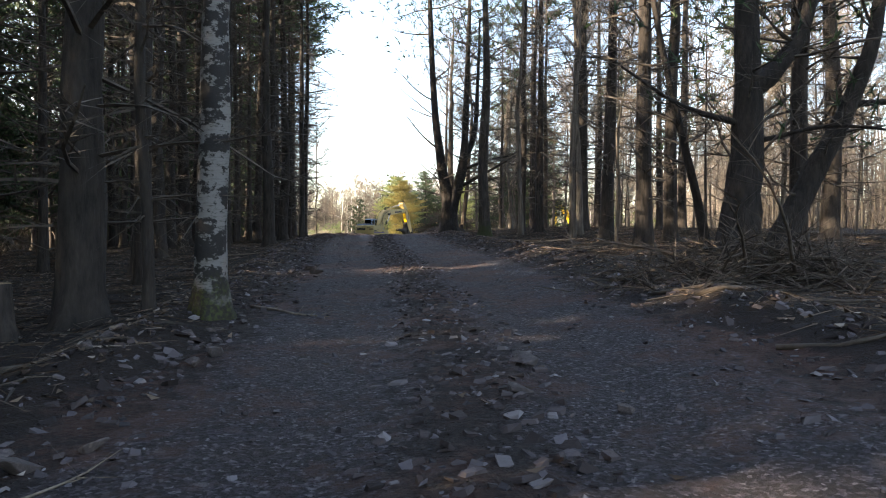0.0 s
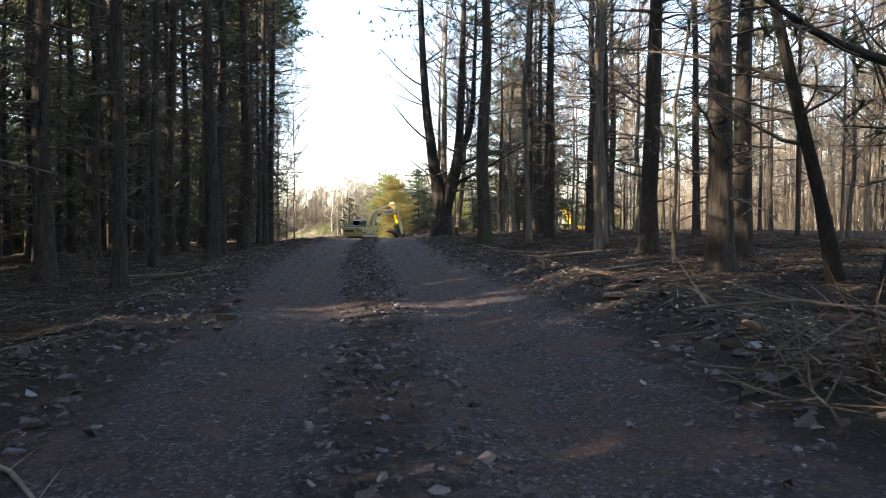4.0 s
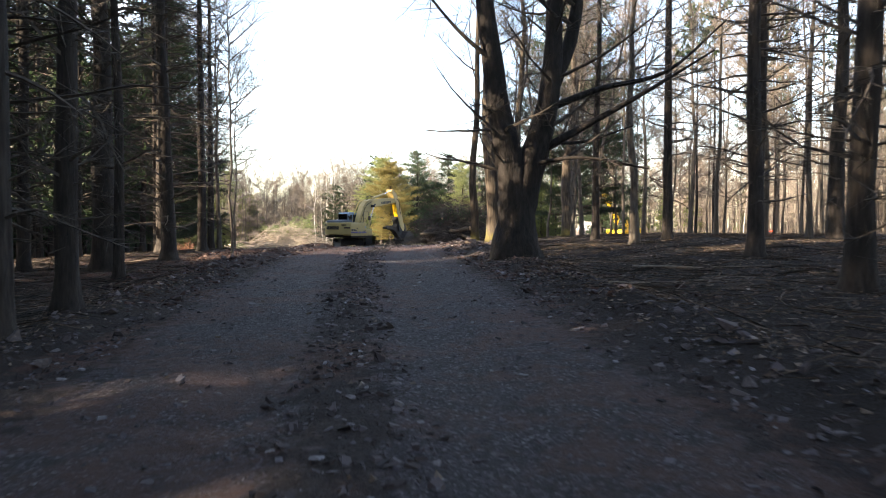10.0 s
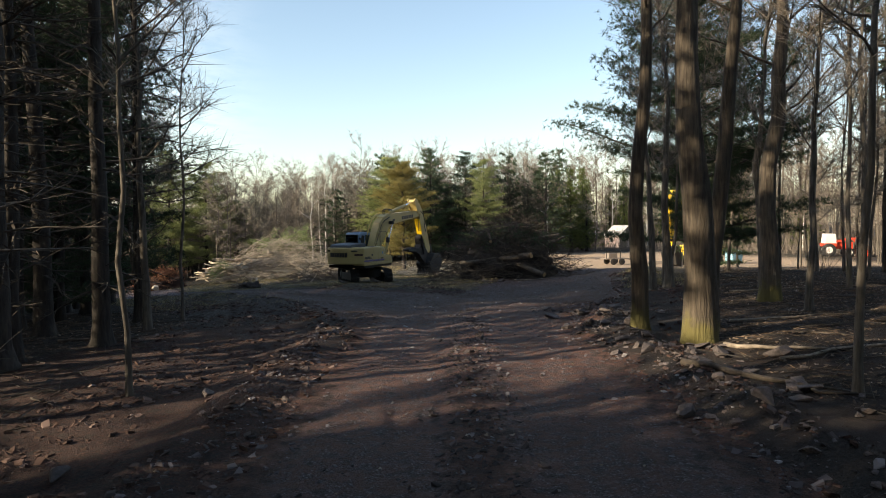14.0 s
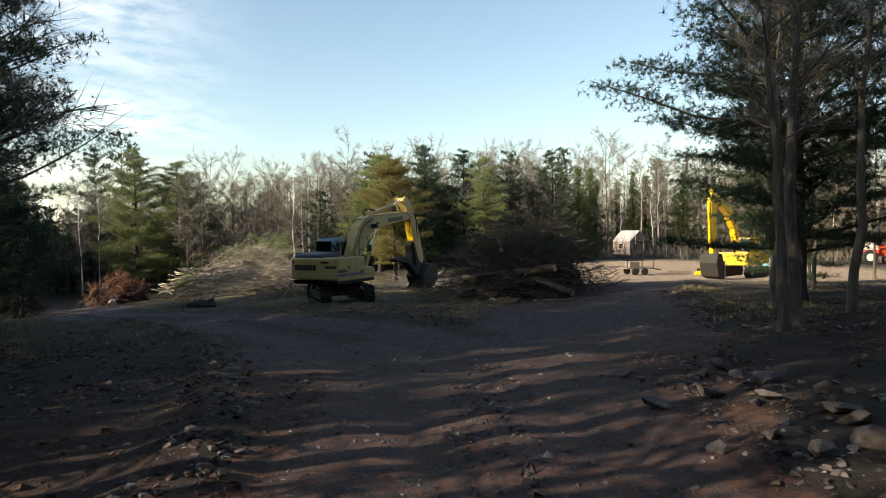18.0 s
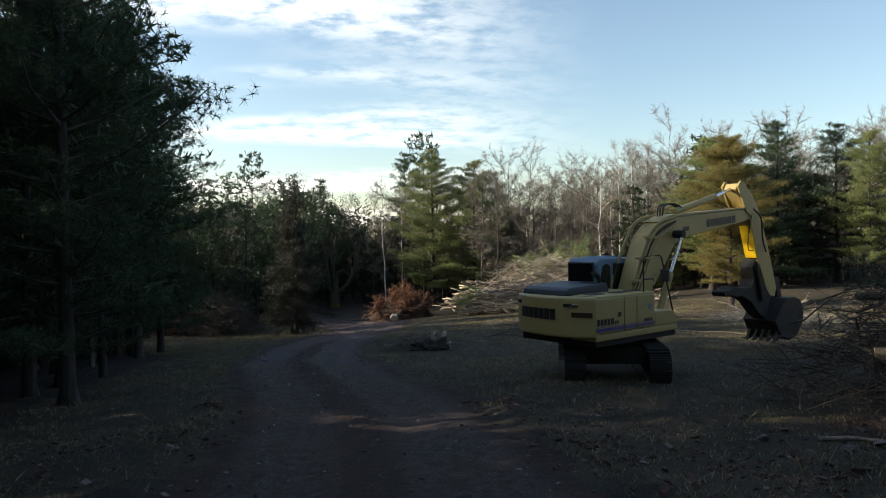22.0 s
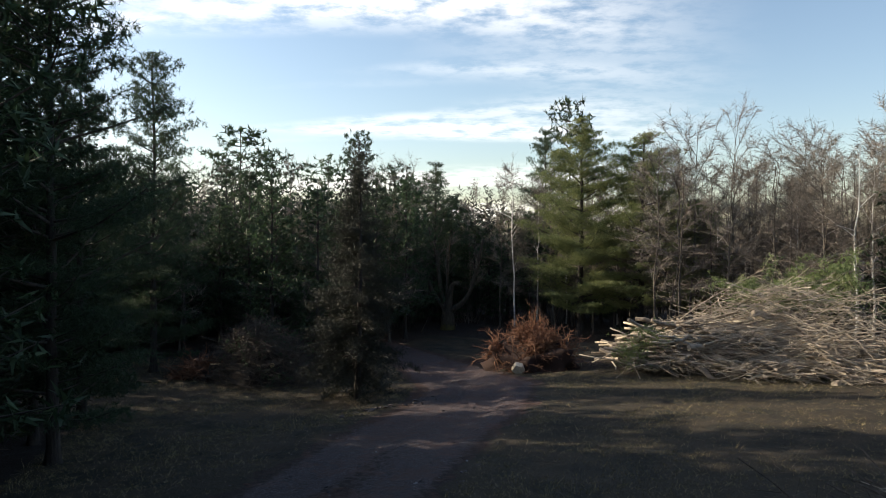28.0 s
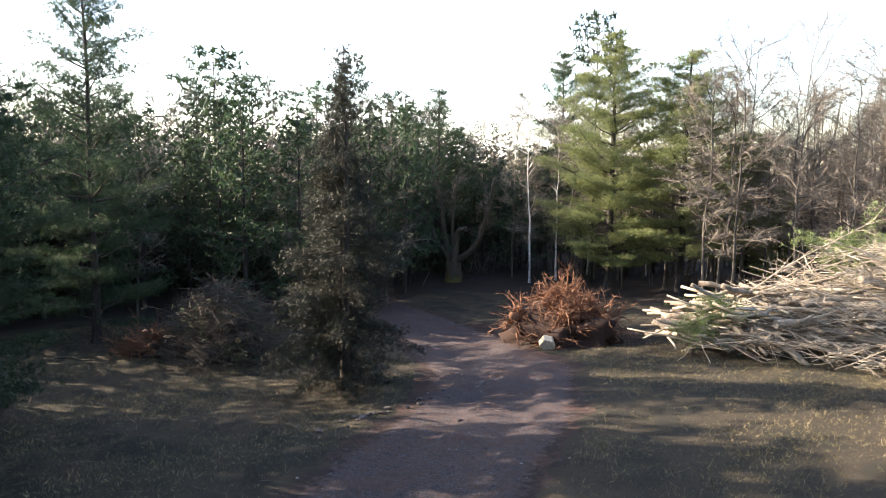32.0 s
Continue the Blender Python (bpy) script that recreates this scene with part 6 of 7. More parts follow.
def red_tractor():
    x, y = 45.0, 123.0
    s = thing("tractor", "red tractor with a loader and pale cab behind the trees", "tractor", m=pose(x, y, sz(x, y), 0, 0, -14))
    part("engine_hood", bm_box(0.2, 2.1, -0.45, 0.45, 0.9, 1.75, 0.08), M_REDPAINT, s)
    part("fender", bm_box(-1.2, 0.2, -0.95, 0.95, 1.2, 1.6, 0.08), M_REDPAINT, s)
    part("cab", bm_prism([(-1.1, 1.6), (0.25, 1.6), (0.1, 2.75), (-1.0, 2.75)], -0.75, 0.75, 0.06), M_WHITE, s, "pale cab")
    for xx, r in ((-0.7, 0.8), (1.6, 0.5)):
        for yy in (-1.05, 0.7):
            w = part("wheel", bm_rod([(xx, yy, r), (xx, yy + 0.05, r), (xx, yy + 0.3, r), (xx, yy + 0.35, r)], np.array([r * 0.8, r, r, r * 0.8]), 18), M_BLACK, s)
            part("rim", bm_rod([(xx, yy - 0.01, r), (xx, yy + 0.36, r)], r * 0.5, 12), M_WHITE, w)
    for yy in (-0.75, 0.65):
        part("loader_arm", bm_prism([(0.1, 1.9), (2.4, 2.3), (3.3, 1.0), (3.15, 0.95), (2.3, 2.1), (0.1, 1.7)], yy, yy + 0.1, 0.02), M_REDPAINT, s)
    part("loader_bucket", bm_prism([(3.1, 0.1), (3.9, 0.1), (3.4, 0.9), (3.1, 0.9)], -1.0, 1.0, 0.02), M_REDPAINT, s)


red_tractor()


def blue_sheet():
    x, y = 26.4, 108.6
    t = thing("covered_stack", "stack under a pale blue sheet behind branches", "stack", m=pose(x, y, sz(x, y), 0, 0, 20))
    bm = bm_box(-0.7, 0.7, -0.5, 0.5, 0, 1.3, 0.12)
    bmesh.ops.subdivide_edges(bm, edges=list(bm.edges), cuts=3)
    for v in bm.verts:
        v.co += Vector((noise.noise(v.co * 2.1), noise.noise(v.co * 2.3 + Vector((5, 0, 0))), noise.noise(v.co * 1.7 + Vector((0, 7, 0))))) * 0.09
    part("sheet", bm, M_BLUETARP, t, smooth=True)


blue_sheet()

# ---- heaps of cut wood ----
M_CORE = bark("dark brown mound", (0.016, 0.012, 0.01), (0.055, 0.042, 0.033), 7, (1, 1, 1), 1.0)


def log_mesh(seed, L, r, crook=0.04):
    rng = np.random.default_rng(seed)
    s = Shape()
    n = 6
    P = np.zeros((n, 3))
    P[:, 0] = np.linspace(-L / 2, L / 2, n)
    P[1:-1, 1:] = rng.normal(0, crook * L * 0.25, (n - 2, 2))
    R = np.linspace(r, r * 0.72, n)[:, None] * (1 + 0.05 * rng.normal(size=(n, 9)))
    s.tube(P, R, 9, cap=True)
    return s


def lie(name, shape_mesh, root, x, y, z, yaw, pitch, roll=0.0, label=""):
    return put(name, shape_mesh, root, label, pose(x, y, z, 0, pitch, yaw) @ pose(0, 0, 0, roll, 0, 0))


def brush(rng, centre, spread, n, L, r, flat=0.35, toward=None, twig=8, w=0.016):
    """A tangle of cut branches: tubes with fine twigs."""
    s = Shape()
    for k in range(n):
        u = rng.normal(0, 0.45, 3)
        u[:2] = np.clip(u[:2], -1, 1)
        top = max(0.08, 1 - (u[0] ** 2 + u[1] ** 2))
        p = np.array([centre[0] + u[0] * spread[0], centre[1] + u[1] * spread[1], centre[2] + spread[2] * top * rng.uniform(0.1, 1.0)])
        a = rng.uniform(0, 6.3) if toward is None else toward + rng.normal(0, 0.45) + (math.pi if rng.random() < 0.5 else 0)
        d = np.array([math.cos(a), math.sin(a), rng.normal(0.05, flat)])
        l = L * rng.uniform(0.5, 1.3)
        B = limb(s, p - d * l / 2, d, l, r * rng.uniform(0.5, 1.4), rng, rng.uniform(-0.3, 0.2), 5, 4, 0.12)
        twigs(s, B, twig, 0.75, w, rng, 0.1, 0.3)
    return s


def soil_mound(rng, rx, ry, h, material, name, root, label="", bumps=0.25):
    bm = bmesh.new()
    bmesh.ops.create_icosphere(bm, subdivisions=4, radius=1)
    for v in bm.verts:
        c = v.co.copy()
        k = 1 + bumps * noise.noise(c * 2.3 + Vector((rx, ry, h))) + bumps * 0.6 * noise.noise(c * 5.5)
        v.co = Vector((c.x * rx * k, c.y * ry * k, max(-0.25, c.z * h * k)))
    return part(name, bm, material, root, label, True)


def log_pile():
    rng = np.random.default_rng(41)
    x0, y0 = -22.5, 120.8
    g = sz(x0, y0)
    root = thing("log_pile", "long pile of pale peeled logs and cut branches", "log pile", m=pose(x0, y0, g, 0, 0, 7))
    kinds = [(log_mesh(400 + k, L, r, 0.07).mesh("log", m, True), L, r) for k, (L, r, m) in enumerate(((4.2, 0.055, M_PEEL), (3.4, 0.08, M_LOG), (4.6, 0.04, M_BRUSH), (2.2, 0.16, M_LOG), (3.2, 0.045, M_DEAD), (2.4, 0.065, M_PEEL), (3.4, 0.09, M_LOG), (4.0, 0.032, M_BRUSH), (2.6, 0.11, M_DEAD), (3.8, 0.05, M_DEAD)))]
    half = 8.6
    for k in range(300):
        u = rng.uniform(-1, 1)
        layer = rng.random() ** 0.8
        prof = (1 - abs(u) ** 3)
        v = rng.uniform(-1, -0.2) if k % 2 else rng.uniform(-1, 1)
        z = 0.12 + 2.9 * prof * layer * (1 - 0.35 * abs(v))
        me, L, r = kinds[rng.integers(10)]
        lie("log", me, root, u * (half - 1.9), v * (2.4 - 1.1 * layer), z, rng.normal(0, 32), rng.normal(0, 10), rng.uniform(0, 360))
    cut = kinds[3][0]
    for k, (x, y, z, a) in enumerate(((-1.6, -2.0, 1.35, 40), (2.6, -1.9, 0.85, 25), (4.4, -2.2, 0.3, 55))):
        b = lie("sawn_log", cut, root, x, y, z, a, 0, 0, "short thick log with a sawn end")
        part("sawn_end", bm_rod([(-1.112, 0, 0), (-1.102, 0, 0)], 0.165, 14), M_LOG, b)
    t = brush(rng, (2.0, -0.2, 0.4), (7.5, 3.0, 4.3), 760, 2.6, 0.02, 0.3, 0.0, 14, 0.022)
    tagged(put("brush", t.mesh("brush", M_BRUSH, False), root, "pale tangle of cut branches"), kind="stuff")
    t = brush(rng, (1.5, -2.0, 0.1), (6.5, 1.2, 2.6), 220, 2.0, 0.012, 0.35, 0.0, 10, 0.016)
    tagged(put("brush", t.mesh("brush", M_BRUSH, False), root, "loose pale sticks along the pile's face"), kind="stuff")
    t = brush(rng, (7.0, -0.6, 0.1), (4.5, 2.8, 2.0), 170, 3.0, 0.022, 0.25, 0.2, 14, 0.024)
    tagged(put("brush", t.mesh("brush", M_BRUSH, False), root, "fine pale brush at the pile's end"), kind="stuff")
    tw = Shape()
    for k, (x, y, z, dx, dy, dz, L) in enumerate(((-6.5, -1.4, 0.9, 1.0, 0.15, 0.42, 8.5), (-5.6, -1.0, 1.1, 1.0, 0.3, 0.5, 7.5), (-4.0, 0.0, 1.5, 1.0, 0.2, 0.4, 6.0), (-2.5, 0.3, 1.7, 0.9, 0.3, 0.3, 5.0))):
        s = Shape()
        B = limb(s, (x, y, z), (dx, dy, dz), L, 0.04, rng, -0.15, 6, 6, 0.09)
        twigs(tw, B, 46, 1.3, 0.02, rng, 0.15, 0.3)
        put("branch", s.mesh("branch", M_BRUSH), root, "long pale branch sticking up")
    tagged(put("twig_mass", tw.mesh("twig_mass", M_BRUSH, False), root), kind="stuff")
    for k, (x, y, z, sx) in enumerate(((-4.6, -2.2, 1.7, 0.9), (-5.4, -2.3, 0.7, 0.8))):
        s = Shape()
        C = np.array([x, y, z]) + rng.normal(0, 1, (210, 3)) * (sx * 0.55, 0.22, 0.34)
        tufts(s, C, 0.22, 0.02, rng, 9, -0.3)
        tagged(put("green_bough", s.mesh("green_bough", M_CUT_NEEDLE, False), root, "cut green pine bough"), kind="stuff")


log_pile()


def cut_top():
    """A cut evergreen top lying on the log pile."""
    rng = np.random.default_rng(42)
    x, y = -21.6, 123.6
    root = thing("cut_pine_top", "cut green pine top lying across the log pile", "pine top", m=pose(x, y, sz(x, y) + 3.9, 0, 0, 0))
    d, c = Shape(), Shape()
    B0 = limb(d, (-3.2, -0.3, -0.6), (1, 0.1, 0.15), 7.0, 0.1, rng, 0, 6, 6, 0.03)
    for k in range(95):
        i = rng.integers(1, 6)
        B = limb(d, B0[i], rng.normal(0, 1, 3) * (0.6, 1, 0.8) + (0.3, -0.3, 0.7), rng.uniform(1.2, 2.6), 0.02, rng, -1.1, 4, 3)
        q = rng.uniform(0.2, 1, 26)
        C = np.stack([np.interp(q * 4, np.arange(5), B[:, j]) for j in range(3)], 1) + rng.normal(0, 0.14, (26, 3))
        tufts(c, C, 0.26, 0.03, rng, 9, -0.4)
    put("stem", d.mesh("stem", M_TWIG), root)
    tagged(put("crown", c.mesh("crown", M_CUT_NEEDLE, False), root), kind="stuff")


cut_top()


def root_heap(name, label, x, y, rx, ry, h, n, m_root, seed, turn=0):
    rng = np.random.default_rng(seed)
    root = thing(name, label, "root heap", m=pose(x, y, sz(x, y) - 0.1, 0, 0, turn))
    for k in range(n):
        a = rng.uniform(0, 6.3)
        q = rng.uniform(0, 0.62)
        cx, cy, cz = math.cos(a) * rx * q, math.sin(a) * ry * q, h * rng.uniform(0.15, 0.72) * (1 - q * 0.8)
        s = Shape()
        face = rng.normal(0, 1, 3) + (0, -0.9, 0.4)
        face /= np.linalg.norm(face)
        for j in range(52):
            d = rng.normal(0, 1, 3)
            d = d - face * (d @ face) * 0.75
            L = rng.uniform(0.7, 2.1)
            B = limb(s, (cx, cy, cz), d, L, rng.uniform(0.015, 0.075), rng, rng.uniform(-0.6, 0.3), 5, 4, 0.55)
            twigs(s, B, 15, 0.45, 0.03, rng, 0.1, 0.2)
        s.tube([np.array((cx, cy, cz)) - face * 0.2, np.array((cx, cy, cz)) + face * 0.25, np.array((cx, cy, cz)) + face * 0.55], [0.26, 0.2, 0.15], 11, cap=True)
        put("stump", s.mesh("stump", m_root), root, "torn-up stump with twisted roots")
    soil_mound(rng, rx * 0.66, ry * 0.66, h * 0.5, M_CLOD, "earth_core", root, "red clinging earth", 0.5)
    return root


root_heap("root_heap", "heap of torn-up red-brown stumps and roots in sunlight", -34.2, 119.4, 4.2, 2.6, 3.5, 20, M_ROOT, 51)
rh = thing("wood_chunk", "pale freshly cut chunk of wood on the root heap", "wood", m=pose(-33.9, 117.3, sz(-33.9, 117.3) + 0.25, 20, 30, 40))
part("block", bm_prism([(-0.3, -0.2), (0.25, -0.28), (0.38, 0.1), (0.1, 0.34), (-0.28, 0.2)], -0.25, 0.25, 0.03), M_PEEL, rh)


def brush_pile(name, label, x, y, rx, ry, h, n, L, r, m_brush, seed, green=0, logs=0, turn=0, core=None, long=14):
    rng = np.random.default_rng(seed)
    root = thing(name, label, "brush pile", m=pose(x, y, sz(x, y) - 0.05, 0, 0, turn))
    t = brush(rng, (0, 0, 0.05), (rx, ry, h), n, L, r, 0.35, None, 12, 0.018)
    tagged(put("brush", t.mesh("brush", m_brush, False), root, "tangled cut branches"), kind="stuff")
    tw = Shape()
    for k in range(long):
        s = Shape()
        a = rng.uniform(0, 6.3)
        B = limb(s, (math.cos(a) * rx * 0.4, math.sin(a) * ry * 0.4, h * rng.uniform(0.2, 0.8)), compass(a + rng.normal(0, 0.6), rng.normal(0.1, 0.35)), rng.uniform(1.2, 3.0), 0.032, rng, -0.2, 6, 6, 0.14)
        twigs(tw, B, 16, 0.8, 0.02, rng, 0.2, 0.3)
        put("branch", s.mesh("branch", M_BRUSH if k % 3 == 0 and long > 6 else m_brush), root, "long crooked cut branch")
    if long:
        tagged(put("twig_mass", tw.mesh("twig_mass", m_brush, False), root), kind="stuff")
    for k in range(logs):
        Lg, rg = rng.uniform(1.6, 3.4), rng.uniform(0.09, 0.17)
        me = log_mesh(seed * 10 + k, Lg, rg).mesh("log", M_DARKBRUSH if k % 2 else M_GREY_BARK)
        a, q = rng.uniform(0, 6.3), rng.uniform(0.2, 0.8)
        b = lie("log", me, root, math.cos(a) * rx * q, math.sin(a) * ry * q, h * (1 - q) * rng.uniform(0.5, 0.9) + 0.2, rng.uniform(0, 360), rng.normal(0, 14), 0, "cut log in the brush")
        part("sawn_end", bm_rod([(-Lg / 2 - 0.012, 0, 0), (-Lg / 2 - 0.002, 0, 0)], rg * 0.95, 12), M_CUT, b)
    if green:
        for k in range(6):
            s = Shape()
            a, q = rng.uniform(0, 6.3), rng.uniform(0.2, 0.85)
            C = np.array([math.cos(a) * rx * q, math.sin(a) * ry * q, h * (1 - q * q) * 0.75]) + rng.normal(0, 1, (green, 3)) * (0.65, 0.65, 0.3)
            C[:, 2] = np.maximum(C[:, 2], 0.05)
            tufts(s, C, 0.26, 0.035, rng, 6, -0.2)
            tagged(put("green_bough", s.mesh("green_bough", M_NEEDLE, False), root, "dull green cut bough"), kind="stuff")
    # a solid dark mound fills the middle of the pile
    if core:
        soil_mound(rng, rx * 0.62, ry * 0.62, h * 0.55, core, "core", root, "solid dark mound inside the pile", 0.3)
    return root


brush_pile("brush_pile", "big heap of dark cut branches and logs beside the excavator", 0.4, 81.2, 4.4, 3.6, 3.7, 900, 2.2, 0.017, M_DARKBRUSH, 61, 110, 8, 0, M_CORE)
pl = thing("log", "pale sawn log sticking out of the brush heap", "log", m=pose(2.3, 81.2, sz(2.3, 81.2) + 2.2, 0, -8, 14))
part("trunk", bm_rod(bend([(-1.3, 0, 0.05), (0, 0.05, 0), (1.3, 0, 0.04)], 3), 0.09, 12), M_DEAD, pl)
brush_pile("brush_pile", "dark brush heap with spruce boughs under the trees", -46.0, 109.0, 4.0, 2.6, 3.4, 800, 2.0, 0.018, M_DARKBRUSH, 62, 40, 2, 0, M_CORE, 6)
root_heap("root_heap", "small shaded heap of reddish roots before the brush", -49.0, 106.9, 1.5, 1.0, 1.1, 4, M_ROOT, 63)
brush_pile("brush_pile", "low loose spread of grey cut branches in the grass", -12.6, 98.5, 4.2, 2.4, 1.0, 190, 2.6, 0.018, M_DARKBRUSH, 64)
brush_pile("brush_pile", "low scatter of pale branches beside the golden conifer", -3.8, 104.0, 4.0, 2.2, 0.6, 90, 2.2, 0.015, M_BRUSH, 65)

brush_pile("brush_pile", "low dark bank of sticks and roots beside the drive", 4.6, 9.6, 2.2, 1.3, 0.55, 150, 1.1, 0.01, M_DARKBRUSH, 66, long=5)


def stump(x, y, r, h, label, material=None):
    rng = np.random.default_rng(int(abs(x * 100)))
    t = thing("stump", label, "stump", m=pose(x, y, sz(x, y), 0, 0, 0))
    s = Shape()
    sides = 14
    a = np.arange(sides) * 2 * math.pi / sides
    lob = 1 + 0.25 * np.cos(4 * a + 1)
    s.tube([(0, 0, -0.2), (0, 0, 0.05), (0, 0, 0.25), (0, 0, h)], np.stack([r * 1.7 * lob, r * 1.5 * lob, r * (1.1 + 0.1 * lob), r * (1 + 0.04 * rng.normal(size=sides))]), sides)
    put("trunk", s.mesh("trunk", material or M_PINE_BARK), t)
    part("sawn_top", bm_rod([(0, 0, h - 0.01), (0, 0, h + 0.004)], r * 0.97, 14), M_CUT, t)


stump(-4.75, 7.4, 0.16, 0.62, "short dark rotten stump among leaves")
stump(-48.2, 107.6, 0.3, 0.9, "cut stump beside the brush heap")
stump(1.0, 45.2, 0.26, 0.55, "sawn stump at the foot of an old pine")


def broken_chunks():
    """Split pale trunk pieces standing in the grass."""
    x, y = -16.8, 89.6
    rng = np.random.default_rng(71)
    t = thing("broken_stump", "pale broken trunk pieces standing in the grass", "stump", m=pose(x, y, sz(x, y), 0, 0, 30))
    for k, (px, py, lean, L, r) in enumerate(((0.0, 0.0, 20, 0.85, 0.1), (0.5, 0.15, 38, 0.9, 0.12), (0.25, 0.5, 70, 0.8, 0.11), (-0.5, 0.35, 62, 0.7, 0.07), (0.75, -0.2, 52, 0.6, 0.08))):
        me = log_mesh(720 + k, L, r, 0.3).mesh("trunk_piece", M_LOG)
        put("trunk_piece", me, t, "split grey birch trunk piece", pose(px, py, L * 0.42 * math.cos(radians(lean)), 0, -90 + lean, 67 * k))
    soil_mound(rng, 0.8, 0.7, 0.42, M_CORE, "soil", t, "dark torn soil round the pieces", 0.5)
    s = brush(rng, (-0.7, 0.3, 0.05), (1.3, 1.0, 0.5), 34, 1.3, 0.018, 0.3)
    tagged(put("brush", s.mesh("brush", M_DARKBRUSH, False), t, "dark twigs round the pieces"), kind="stuff")


broken_chunks()

# ---- stones, litter and grass ----
rng_s = np.random.default_rng(500)


def stone_mesh(seed):
    r = random.Random(seed)
    bm = bmesh.new()
    for k in range(11):
        v = Vector((r.gauss(0, 1), r.gauss(0, 1), r.gauss(0, 1))).normalized()
        bm.verts.new((v.x * 0.5 * r.uniform(0.8, 1.1), v.y * 0.38 * r.uniform(0.8, 1.1), v.z * 0.27 * r.uniform(0.75, 1.1)))
    g = bmesh.ops.convex_hull(bm, input=bm.verts)
    loose = [v for v in bm.verts if not v.link_faces]
    bmesh.ops.delete(bm, geom=loose, context="VERTS")
    bmesh.ops.bevel(bm, geom=list(bm.edges), offset=0.012, segments=1, affect="EDGES")
    me = bpy.data.meshes.new("stone")
    bm.to_mesh(me)
    bm.free()
    me.materials.append(M_STONE)
    return me


STONES = [stone_mesh(900 + k) for k in range(9)]


def rock(x, y, size, label="grey-red field stone lying at the drive's edge", group="stones along the drive", lift=0.12):
    k = rng_s.integers(9)
    ob = put("rock", STONES[k], None, "", pose(x, y, sz(x, y) + size * lift, rng_s.uniform(-18, 18), rng_s.uniform(-18, 18), rng_s.uniform(0, 360)) @ Matrix.Diagonal((size, size, size * rng_s.uniform(0.7, 1.1), 1)))
    return tagged(ob, label, "rock", group)


for x, y, s in ((-1.95, 3.2, 0.32), (-1.75, 3.5, 0.2), (-2.1, 5.6, 0.3), (-2.0, 6.1, 0.26), (-2.3, 6.8, 0.3), (-2.45, 7.5, 0.34), (-2.2, 7.9, 0.22), (-2.55, 7.0, 0.2), (0.75, 6.9, 0.18), (0.62, 5.35, 0.3), (0.55, 4.5, 0.3), (1.05, 4.0, 0.16), (2.45, 14.4, 0.38), (2.75, 14.0, 0.3), (-3.3, 17.3, 0.34), (-3.0, 16.2, 0.3), (-2.6, 14.4, 0.42), (-2.4, 13.6, 0.3), (-2.9, 15.2, 0.36), (1.25, 23.9, 0.36), (1.7, 23.5, 0.3), (1.0, 23.0, 0.28), (0.75, 22.6, 0.2), (0.4, 23.2, 0.3), (-30.9, 106.2, 0.35), (-8.4, 47.4, 0.5), (-7.9, 50.6, 0.35)):
    rock(x, y, s)
for k in range(150):
    y = rng_s.uniform(-2, 62)
    line = MAIN
    cx = np.interp(y, line[:, 1], line[:, 0])
    w = np.interp(y, line[:, 1], line[:, 2])
    side = -1 if rng_s.random() < 0.55 else 1
    rock(cx + side * w * rng_s.uniform(0.92, 1.28), y, 0.08 + 0.26 * rng_s.random() ** 2.2)
for k in range(95):
    rock(rng_s.uniform(-1.3, 1.0) + (0.5 if k % 2 else 0), rng_s.uniform(47.5, 60.5), 0.16 + 0.46 * rng_s.random() ** 1.7, "rough stone tipped on the bank beside the oaks")
for k in range(26):
    t = rng_s.uniform(0, 1)
    rock(-33.9 + 1.2 * t + rng_s.normal(0, 0.22), 102.5 + 8.5 * t, 0.18 + 0.2 * rng_s.random(), "grey stone in the row along the drive")
for k in range(22):
    a = rng_s.uniform(-6, 6)
    rock(a, 76.9 + rng_s.normal(0, 0.8) - 0.04 * a * a, 0.12 + 0.24 * rng_s.random(), "loose stone at the foot of the brush heap")


def scatter_on(n, region, seed):
    """Random places in a region (x0, x1, y0, y1)."""
    r = np.random.default_rng(seed)
    return r.uniform(region[0], region[1], n), r.uniform(region[2], region[3], n), r


SLAB = np.array([(x, y, z) for z in (-1, 1) for x, y in ((-1, -1), (1, -1), (1, 1), (-1, 1))], float)
SLAB_F = [(0, 1, 5, 4), (1, 2, 6, 5), (2, 3, 7, 6), (3, 0, 4, 7), (4, 5, 6, 7)]


def pebbles(name, label, x, y, size, r, material=None):
    n = len(x)
    z = surface(x, y)
    V = SLAB[None] * np.where(SLAB[:, 2:] > 0, 0.62, 0.85)[None] * (size[:, None, None] * r.uniform(0.55, 1.25, (n, 8, 1))) * np.stack([np.ones(n), r.uniform(0.45, 0.95, n), r.uniform(0.2, 0.5, n)], 1)[:, None, :]
    a = r.uniform(0, 6.3, n)
    c, s = np.cos(a)[:, None], np.sin(a)[:, None]
    tx, ty = r.normal(0, 0.3, n)[:, None], r.normal(0, 0.3, n)[:, None]
    X = V[:, :, 0] * c - V[:, :, 1] * s + x[:, None]
    Y = V[:, :, 0] * s + V[:, :, 1] * c + y[:, None]
    Z = V[:, :, 2] + tx * V[:, :, 0] + ty * V[:, :, 1] + z[:, None] + size[:, None] * 0.06
    sh = Shape()
    sh.add(np.stack([X, Y, Z], -1).reshape(-1, 3), [tuple(8 * i + q for q in f) for i in range(n) for f in SLAB_F])
    tagged(new(name, sh.mesh(name, material or M_GRAVEL, False)), label, "gravel", kind="stuff")


